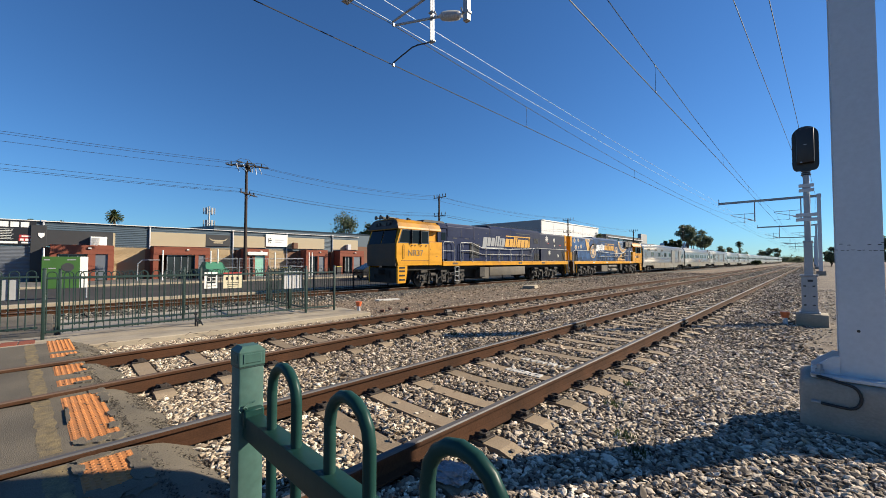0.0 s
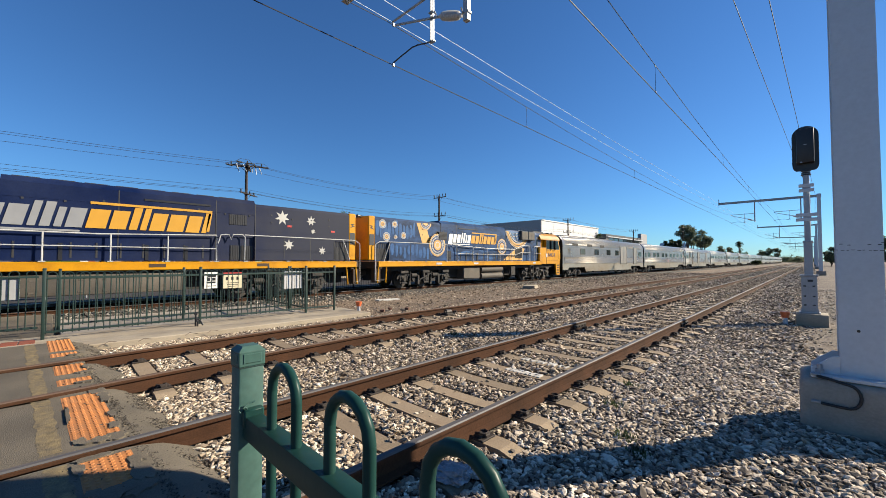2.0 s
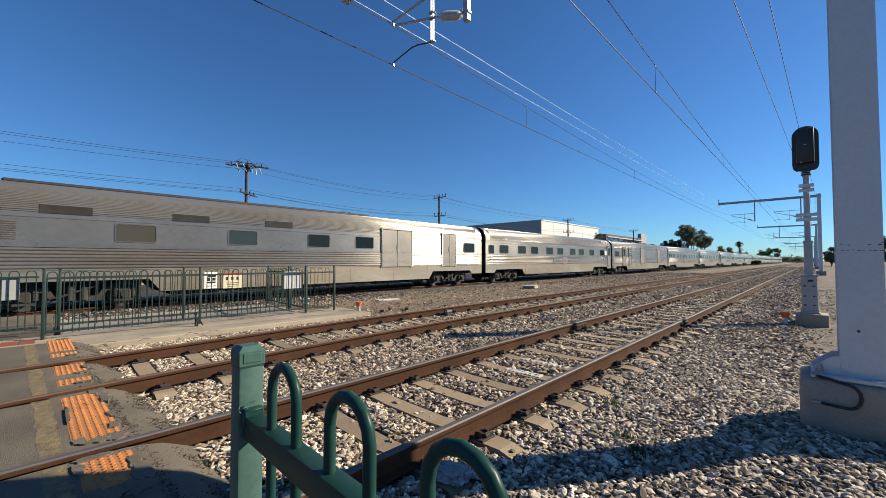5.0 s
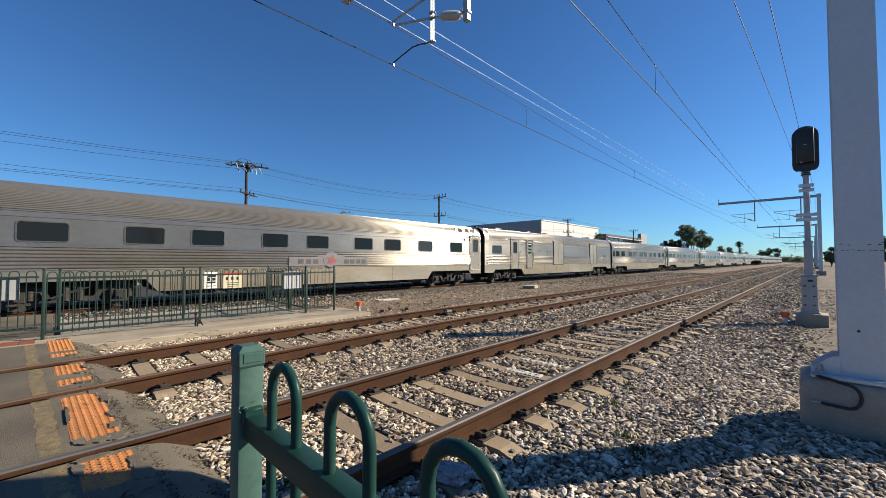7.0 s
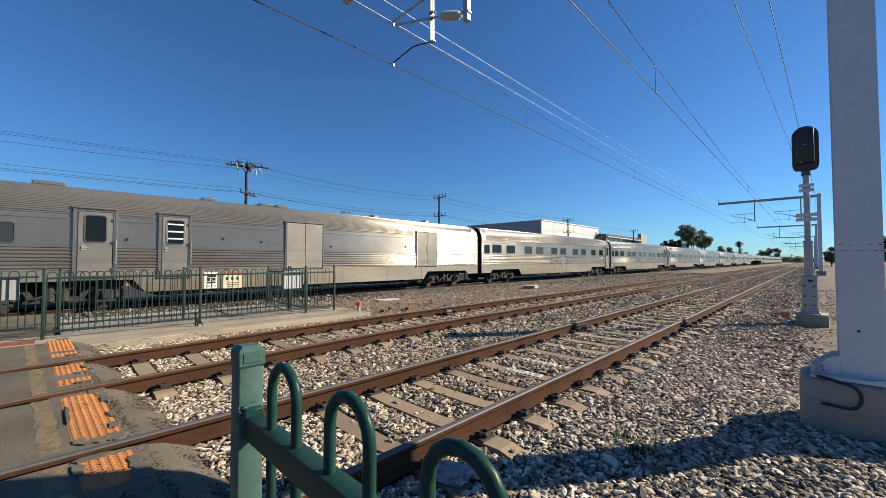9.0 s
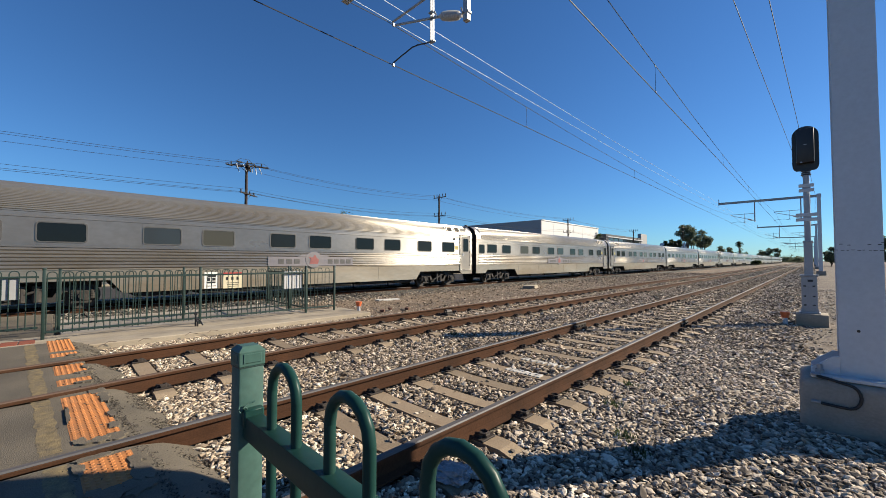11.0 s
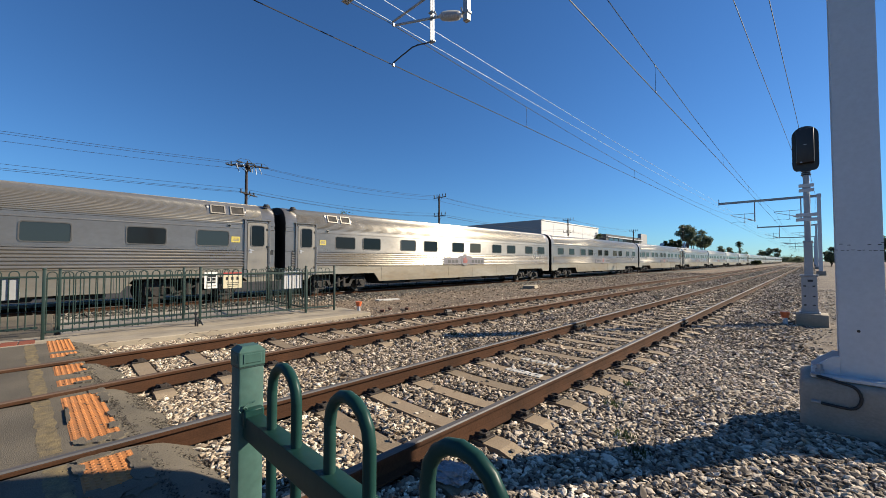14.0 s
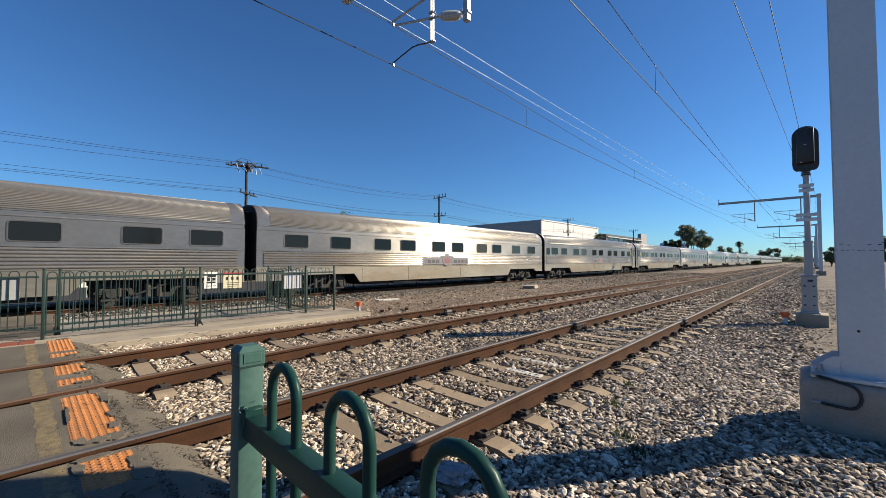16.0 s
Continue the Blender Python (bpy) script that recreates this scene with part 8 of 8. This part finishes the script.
# ---------- black fence and posts beyond the train ----------
f = thing("fence", "low black railing along the road edge", "fence", m=pose(-21.4, 11.0, -0.28))
PK = B()
rod(PK, (0, 0, 0), (0, 0, 1.15), 0.012, sides=5)
PK = mesh_of("picket", PK, M_BLACK)
n = 22.0
for k in range(int(n / 0.14)):
    share("picket", PK, f, pose(0, 0.14 * k, 0))
for h in (0.12, 1.08):
    b = B()
    box(b, (0, n / 2, h), (0.04, n, 0.04))
    part("rail", b, M_BLACK, f)
for k in range(9):
    b = B()
    box(b, (0, 2.75 * k, 0.6), (0.06, 0.06, 1.25))
    part("post", b, M_BLACK, f)
for y in (-0.3, 6.9, 10.6, 11.2, 16.6, 20.4, 20.75, 28.6, 29.1):
    b = B()
    rod(b, (-40.8, y, -0.2), (-40.8, y, 2.5 + 0.2 * (int(y) % 2)), 0.055, sides=8)
    solid("bollard_post", b, M_WHITE, "slim white post in the forecourt", "post", "white forecourt posts")


def mesh_gate(y0, y1):
    t = thing("wire_gate", "tubular frame gate with wire mesh", "gate", "wire gates", pose(-40.9, y0, -0.2))
    w = y1 - y0
    b = B()
    pipe(b, [(0, 0.05, 0.1), (0, 0.05, 2.0), (0, w - 0.05, 2.0), (0, w - 0.05, 0.1), (0, 0.05, 0.1)], 0.03, 6)
    pipe(b, [(0, 0.05, 1.1), (0, w - 0.05, 1.1)], 0.025, 6)
    part("frame", b, M_GALV, t, "galvanised tube frame")
    b = B()
    for k in range(int(w / 0.16)):
        rod(b, (0, 0.1 + 0.16 * k, 0.1), (0, 0.1 + 0.16 * k, 2.0), 0.004, sides=4)
    for k in range(12):
        rod(b, (0, 0.05, 0.12 + 0.16 * k), (0, w - 0.05, 0.12 + 0.16 * k), 0.004, sides=4)
    part("wire_mesh", b, M_GALV, t)


for a, b2 in ((9.6, 13.0), (13.1, 16.0), (16.1, 19.8)):
    mesh_gate(a, b2)
b = B()
pipe(b, [(-40.9, 5.2, -0.2), (-40.9, 5.2, 1.3), (-40.9, 5.5, 1.62), (-40.9, 6.7, 1.62)], 0.04, 8)
solid("hoop_barrier", b, M_GALV, "bent galvanised tube barrier", "barrier")


def banner():
    t = thing("banner", "wide green printed banner on a frame beside the road", "banner", m=pose(-25.5, 0.0, -0.2))
    b = B()
    box(b, (0, 0.39, 1.2), (0.06, 1.28, 1.5), bev=0.01)
    part("panel", b, M_LIME, t, "green printed face")
    b = B()
    box(b, (0, 1.18, 1.2), (0.05, 0.29, 1.5), bev=0.01)
    part("end_panel", b, M_WHITE, t, "white end of the banner")
    b = B()
    prism(b, [(0.62 + 0.22 * math.cos(a), 1.45 + 0.2 * math.sin(a)) for a in np.linspace(0, math.tau, 20)[:-1]], "x", 0.031, 0.036)
    part("round_mark", b, M_CHAR, t)
    for y, z, w in ((-0.08, 1.8, 0.2), (0.75, 1.8, 0.3), (0.1, 1.4, 0.24)):
        b = B()
        box(b, (0.033, y, z), (0.006, w, 0.05))
        part("banner_writing", b, M_GALV, t)
    for y in (-0.1, 1.3):
        b = B()
        rod(b, (-0.06, y, -0.1), (-0.06, y, 1.9), 0.03, sides=6)
        part("post", b, M_GALV, t)


banner()


def car(x, y, kind, m, label, turn=0):
    """A parked vehicle seen side-on: body, cabin, glass and wheels."""
    t = thing("car", label, "car", "parked cars", pose(x, y, -0.2, 0, 0, turn))
    if kind == "ute":
        side = [(-2.4, 0.45), (-2.4, 0.95), (-1.3, 1.02), (-0.75, 1.62), (0.55, 1.66), (0.75, 1.0), (2.45, 0.98), (2.45, 0.45)]
        glass = [(-1.12, 1.05), (-0.68, 1.54), (0.46, 1.57), (0.62, 1.05)]
    else:
        side = [(-2.2, 0.4), (-2.25, 0.85), (-1.3, 1.0), (-0.6, 1.5), (0.9, 1.55), (1.9, 1.05), (2.25, 0.95), (2.25, 0.4)]
        glass = [(-1.05, 1.02), (-0.52, 1.42), (0.82, 1.46), (1.5, 1.05)]
    b = B()
    prism(b, side, "x", -0.85, 0.85)
    for v in b.verts:
        if v.co.z > 1.2:
            v.co.x *= 0.82
    bmesh.ops.bevel(b, geom=list(b.edges), offset=0.05, segments=2, affect="EDGES")
    body = part("body", b, m, t, "", True)
    b = B()
    prism(b, glass, "x", -0.8, 0.8)
    for v in b.verts:
        v.co.x *= 0.9 if v.co.z > 1.3 else 1.02
    part("window", b, M_OFFGLASS, t)
    W = B()
    rod(W, (-0.1, 0, 0), (0.1, 0, 0), 0.32, sides=20)
    W = mesh_of("wheel", W, M_RUBBER, True)
    for wx in (-0.8, 0.8):
        for wy in (-1.45, 1.45):
            w = share("wheel", W, t, pose(wx, wy, 0.34))
            b = B()
            rod(b, (-0.11, 0, 0), (0.11, 0, 0), 0.19, sides=14)
            part("rim", b, M_GALV, w)
    return t


car(-41.6, 10.9, "ute", M_CARGREEN, "old green utility parked behind the gates", 90)
car(-30.5, 22.3, "car", M_CARBLACK, "dark hatchback parked by the black railing", 180)
b = B()
prism(b, [(24.2, -0.2), (24.2, 1.7), (24.5, 1.95), (27.5, 1.95), (27.8, 1.7), (27.8, -0.2)], "x", -32.6, -31.4)
solid("trailer", b, M_STRIPEGREY, "pale grey covered trailer behind the dark car", "trailer")
for y, m in ((18.6, M_CHAR), (25.3, M_CHAR)):
    t = thing("wheelie_bin", "dark wheeled bin with a yellow lid", "bin", "wheeled bins", pose(-42.9, y, -0.15))
    b = B()
    prism(b, [(-0.27, 0), (0.27, 0), (0.33, 0.95), (-0.33, 0.95)], "x", -0.3, 0.3)
    part("body", b, m, t)
    b = B()
    box(b, (0.02, 0, 0.99), (0.72, 0.72, 0.09), bev=0.02)
    part("lid", b, M_STICKER, t, "yellow lid")
# ---------- sleepers, clips and ballast stones ----------
def row_of_sleepers(tr, me, x, y0, pitch, n, top, extra=None):
    for k in range(n):
        y = y0 + pitch * k
        share("sleeper", me, tr, pose(x + (extra(y) if extra else 0), y + random.uniform(-0.015, 0.015), top + random.uniform(-0.008, 0.004), 0, 0, random.uniform(-0.5, 0.5)))


SL_BROAD, SL_STD, CLIP = sleeper_mesh(2.6), sleeper_mesh(2.5), clip_mesh()
NEAR_Y = [2.07 + 0.655 * k for k in range(-2, 180)]
MID_Y = [1.0 + 0.69 * k for k in range(0, 160)]
row_of_sleepers(track_1, SL_BROAD, -3.085, NEAR_Y[0], 0.655, len(NEAR_Y), -0.018)
row_of_sleepers(track_2, SL_BROAD, -7.065, MID_Y[0], 0.69, len(MID_Y), -0.008, mid_x)
row_of_sleepers(track_3, SL_STD, -18.5, -6.0, 0.67, 75, -0.218)
for tr, rails, ys, foot, extra in ((track_1, (-3.91, -2.26), NEAR_Y[1:26], -0.02, None), (track_2, (-7.93, -6.2), MID_Y[:30], -0.01, mid_x)):
    for y in ys:
        for x in rails:
            for q in (0, 180):
                share("rail_clip", CLIP, tr, pose(x + (extra(y) if extra else 0), y, foot, 0, 0, q))
# hand-painted strokes on two sleepers
rp = random.Random(9)
for y, a, b in ((4.69, -3.25, -2.66), (5.345, -3.42, -2.6)):
    bm = B()
    n = 9
    for k in range(n):
        x = a + (b - a) * (k + 0.5) / n
        lean, wide, tall = rp.uniform(-0.02, 0.05), rp.uniform(0.012, 0.022), rp.uniform(0.05, 0.075)
        prism(bm, [(x - wide, y - tall), (x + wide, y - tall), (x + wide + lean, y + tall), (x - wide + lean, y + tall)], "z", -0.03, -0.0135 + 0.0001 * k)
        if k % 2:
            prism(bm, [(x - 0.03, y + tall * 0.5), (x + 0.04, y + tall * 0.4), (x + 0.04, y + tall * 0.75), (x - 0.03, y + tall * 0.85)], "z", -0.03, -0.0125 + 0.0001 * k)
    tagged(part("paint_mark", bm, M_WHITEPAINT, track_1, "white painted strokes on a sleeper"), kind="stuff")


def stones(name, label, area, density, size, zf, material, seed, skip, fine=False):
    """Crushed stones, each an eight-cornered lump, strewn over an area."""
    rg = np.random.default_rng(seed)
    x0, x1, y0, y1 = area
    n = int((x1 - x0) * (y1 - y0) * density)
    x, y = rg.uniform(x0, x1, n), rg.uniform(y0, y1, n)
    keep = ~skip(x, y, rg.uniform(0, 1, n))
    x, y = x[keep], y[keep]
    n = len(x)
    if fine:
        g = (1 + 5 ** 0.5) / 2
        base = np.array([(-1, g, 0), (1, g, 0), (-1, -g, 0), (1, -g, 0), (0, -1, g), (0, 1, g), (0, -1, -g), (0, 1, -g), (g, 0, -1), (g, 0, 1), (-g, 0, -1), (-g, 0, 1)], float)
        base *= 0.56 / np.linalg.norm(base[0])
        f = np.array([(0, 11, 5), (0, 5, 1), (0, 1, 7), (0, 7, 10), (0, 10, 11), (1, 5, 9), (5, 11, 4), (11, 10, 2), (10, 7, 6), (7, 1, 8), (3, 9, 4), (3, 4, 2), (3, 2, 6), (3, 6, 8), (3, 8, 9), (4, 9, 5), (2, 4, 11), (6, 2, 10), (8, 6, 7), (9, 8, 1)])
        v = np.clip(base[None] * rg.uniform(0.85, 1.35, (n, 12, 1)), -0.5, 0.5) + rg.normal(0, 0.035, (n, 12, 3))
    else:
        base = np.array([(-1, -1, -1), (1, -1, -1), (1, 1, -1), (-1, 1, -1), (-1, -1, 1), (1, -1, 1), (1, 1, 1), (-1, 1, 1)], float) * 0.5
        f = np.array([(0, 3, 2, 1), (4, 5, 6, 7), (0, 1, 5, 4), (1, 2, 6, 5), (2, 3, 7, 6), (3, 0, 4, 7)])
        v = base[None] * rg.uniform(0.65, 1.05, (n, 8, 1)) + rg.normal(0, 0.06, (n, 8, 3))
    nv, (nf, nc) = len(base), f.shape
    s = size * rg.lognormal(0, 0.28, (n, 1, 1)) * np.stack([rg.uniform(1.0, 2.3, n), rg.uniform(0.7, 1.25, n), rg.uniform(0.28, 0.66, n)], 1)[:, None, :]
    v = v * s
    a, b, c = rg.uniform(0, 6.28, n), rg.normal(0, 0.36, n), rg.normal(0, 0.36, n)
    ca, sa, cb, sb, cc, sc = np.cos(a), np.sin(a), np.cos(b), np.sin(b), np.cos(c), np.sin(c)
    rot = np.stack([np.stack([ca * cb, ca * sb * sc - sa * cc, ca * sb * cc + sa * sc], 1), np.stack([sa * cb, sa * sb * sc + ca * cc, sa * sb * cc - ca * sc], 1), np.stack([-sb, cb * sc, cb * cc], 1)], 1)
    v = np.einsum("nij,nkj->nki", rot, v)
    z = zf(x, y) + rg.uniform(-0.45, 0.6, n) * size
    v += np.stack([x, y, z], 1)[:, None, :]
    idx = (f[None] + nv * np.arange(n)[:, None, None]).reshape(-1)
    me = bpy.data.meshes.new(name)
    me.vertices.add(nv * n)
    me.vertices.foreach_set("co", v.ravel())
    me.loops.add(nf * nc * n)
    me.loops.foreach_set("vertex_index", idx)
    me.polygons.add(nf * n)
    me.polygons.foreach_set("loop_start", np.arange(nf * n) * nc)
    me.update(calc_edges=True)
    me.shade_flat()
    me.materials.append(material)
    return tagged(new(name, me), label, "ballast", kind="stuff")


def near_sleeper(y, y0, pitch):
    k = (y - y0) / pitch
    return np.abs(k - np.round(k)) * pitch


def skip_track(x, y, r):
    sh = 0.42 * np.clip(1 - y / 8.0, 0, 1) ** 2
    out = y < 0.88 + (x + 3.0) * 0.045 + 0.06 * np.sin(x * 5)
    for rail in (-3.91, -2.26):
        out |= np.abs(x - rail) < 0.085
    for rail in (-7.93, -6.2):
        out |= np.abs(x - rail - sh) < 0.085
    out |= (np.abs(x + 3.085) < 1.33) & (near_sleeper(y, NEAR_Y[0], 0.655) < 0.145) & (r < 0.97)
    out |= (np.abs(x + 7.065 - sh) < 1.33) & (near_sleeper(y, MID_Y[0], 0.69) < 0.145) & (r < 0.97)
    out |= (np.abs(x - 0.3) < 0.42) & (np.abs(y - 5.1) < 0.33)
    out |= (np.abs(x + 0.05) < 0.33) & (np.abs(y - 13.43) < 0.33)
    out |= x < -9.3
    out |= r < np.clip(edge(x, y) * 1.7 + 0.45, 0, 0.988)
    return out


def bed_z(x, y):
    sh = 0.42 * np.clip(1 - y / 8.0, 0, 1) ** 2
    z = np.interp(x, [a for a, _ in BED[:-1]] + [a for a, _ in BED2], [b for _, b in BED[:-1]] + [b for _, b in BED2])
    return z + 0.022 + 0.115 * np.exp(-((y - 4.35) / 1.25) ** 2) * np.clip((x + 0.9) / 0.8, 0, 1) - 0.015 * np.clip(edge(x, y) * 3, 0, 1)


def slab_z(x, y):
    u = y - 0.05 - (x + 3.0) * 0.045
    return np.interp(u, [0.0, 0.4, 0.5, 0.65, 0.86], [0.119, 0.119, 0.108, 0.075, -0.03])


def skip_crumb(x, y, r):
    u = y - 0.05 - (x + 3.0) * 0.045
    seam = np.exp(-((u - 0.53 - 0.02 * np.sin(x * 7)) / 0.035) ** 2)
    toe = 0.55 * np.exp(-((u - 0.78) / 0.08) ** 2)
    out = r > seam + toe + 0.02
    for rail in (-3.91, -2.26, -7.93 + 0.42, -6.2 + 0.42):
        out |= np.abs(x - rail) < 0.11
    return out


M_CRUMBSTONE = ramp_mat("asphalt_crumbs", [(0, (0.035, 0.03, 0.024)), (0.6, (0.075, 0.064, 0.049)), (1, (0.16, 0.133, 0.1))])
stones("asphalt_crumbs", "dark loose asphalt crumbs on the path edge", (-9.6, -0.8, 0.05, 1.0), 4200, 0.0085, slab_z, M_CRUMBSTONE, 12, skip_crumb)
LB = "loose tan and grey crushed stones of the track ballast"
stones("ballast_stones", LB, (-9.4, -2.0, 0.45, 2.6), 1900, 0.031, bed_z, M_STONE_L, 1, skip_track, True)
stones("ballast_stones", LB, (-9.4, -2.0, 2.6, 4.6), 1300, 0.033, bed_z, M_STONE, 14, skip_track, True)
stones("ballast_stones", LB, (-9.4, -2.0, 4.6, 8.0), 760, 0.038, bed_z, M_STONE, 2, skip_track, True)
stones("ballast_stones", LB, (-9.4, -2.0, 8.0, 14.0), 600, 0.04, bed_z, M_STONE, 15, skip_track)
stones("ballast_stones", LB, (-9.4, -2.0, 14.0, 28.0), 230, 0.05, bed_z, M_STONE, 3, skip_track)
LG = "loose grey crushed stones on the ballast shoulder"
stones("ballast_stones", LG, (-2.0, 1.3, 0.6, 6.5), 1900, 0.031, bed_z, M_STONE_G, 4, skip_track, True)
stones("ballast_stones", LG, (-2.0, 1.1, 6.5, 9.0), 1000, 0.035, bed_z, M_STONE_G, 5, skip_track, True)
stones("ballast_stones", LG, (-2.0, 1.1, 9.0, 14.0), 800, 0.036, bed_z, M_STONE, 16, skip_track)
stones("ballast_stones", LG, (-2.0, 1.0, 14.0, 30.0), 330, 0.046, bed_z, M_STONE, 6, skip_track)
stones("ballast_stones", LB, (-9.4, -2.0, 28.0, 62.0), 85, 0.06, bed_z, M_STONE, 9, skip_track)
stones("ballast_stones", LG, (-2.0, 1.0, 30.0, 62.0), 85, 0.06, bed_z, M_STONE_G, 10, skip_track)
stones("ballast_stones", "scattered stones between the tracks", (-17.3, -9.4, 26.0, 62.0), 28, 0.05, lambda x, y: np.interp(x, [-17.5, -16.1, -15.2, -14.2, -12.6, -11.7, -9.4], [-0.2, -0.25, -0.27, -0.14, -0.11, -0.09, -0.085]), M_STONE, 11, lambda x, y, r: np.abs(x + 17.75) < 0.12)
stones("ballast_stones", "scattered stones between the tracks", (-17.5, -9.4, 6.9, 26.0), 75, 0.036, lambda x, y: np.interp(x, [-17.5, -16.1, -15.2, -14.2, -12.6, -11.7, -9.4], [-0.2, -0.25, -0.27, -0.14, -0.11, -0.09, -0.085]), M_STONE, 7, lambda x, y, r: (np.abs(x + 17.75) < 0.12) | ((x > -14.5) & (r < 0.55)))
stones("ballast_stones", "grey stones under the train's track", (-20.2, -16.0, -2.0, 12.0), 70, 0.06, lambda x, y: np.interp(x, [-20.4, -16.9, -16.0], [-0.2, -0.2, -0.26]), M_STONE_D, 8, lambda x, y, r: (np.abs(x + 17.75) < 0.12) | (np.abs(x + 19.25) < 0.12))
stones("ballast_stones", LB, (-9.4, 1.0, 62.0, 130.0), 18, 0.07, bed_z, M_STONE, 13, skip_track)
stones("loose_stones", "small stones scattered over the dirt yard", (-0.6, 3.5, 7.6, 30.0), 42, 0.028, lambda x, y: -0.085 + 0.03 * np.clip((y - 8) / 2.5, 0, 1) * np.clip((x + 0.75) / 0.45, 0, 1) + 0.03 * np.clip((x - 0.2) / 0.8, 0, 1), M_STONE_G, 17, lambda x, y, r: (r < np.clip(x * 0.25, 0, 0.8)) | (edge(x, y) < 0) | ((np.abs(x + 0.05) < 0.35) & (np.abs(y - 13.43) < 0.35)))
# ---------- what moves ----------
START = [(loco_a, 14.2), (loco_b, 36.0)] + [(v, 57.55 + CAR * k) for k, v in enumerate(fleet)]


def run(t):
    """How far the train has gone at t seconds."""
    return 11.87 * t + 0.0315 * t * t


def on_line(s):
    return Vector((TRACK_X + drift(s), s, RAIL_Z))


def vehicle_pose(s, length):
    a, b = on_line(s), on_line(s + length)
    d = b - a
    return Matrix.Translation(a) @ pose(0, 0, 0, 0, 0, math.degrees(math.atan2(-d.x, d.y)))


def motions():
    for v, s0 in START:
        length = NR if v in (loco_a, loco_b) else CAR
        walk(v, [(t, vehicle_pose(s0 - run(t), length)) for t in [0.5 * k for k in range(33)]])
        for g in v.children:
            for w in g.children:
                if w.name.startswith("wheelset"):
                    c, r = w.matrix_basis.translation.copy(), w.matrix_basis.translation.z
                    steps = [k / FPS for k in range(0, 481)] if s0 < 300 else [0.0, 16.0]
                    walk(w, [(t, Matrix.Translation(c) @ Matrix.Rotation((run(t) / r) % math.tau if s0 < 300 else 0.0, 4, "X")) for t in steps])


motions()
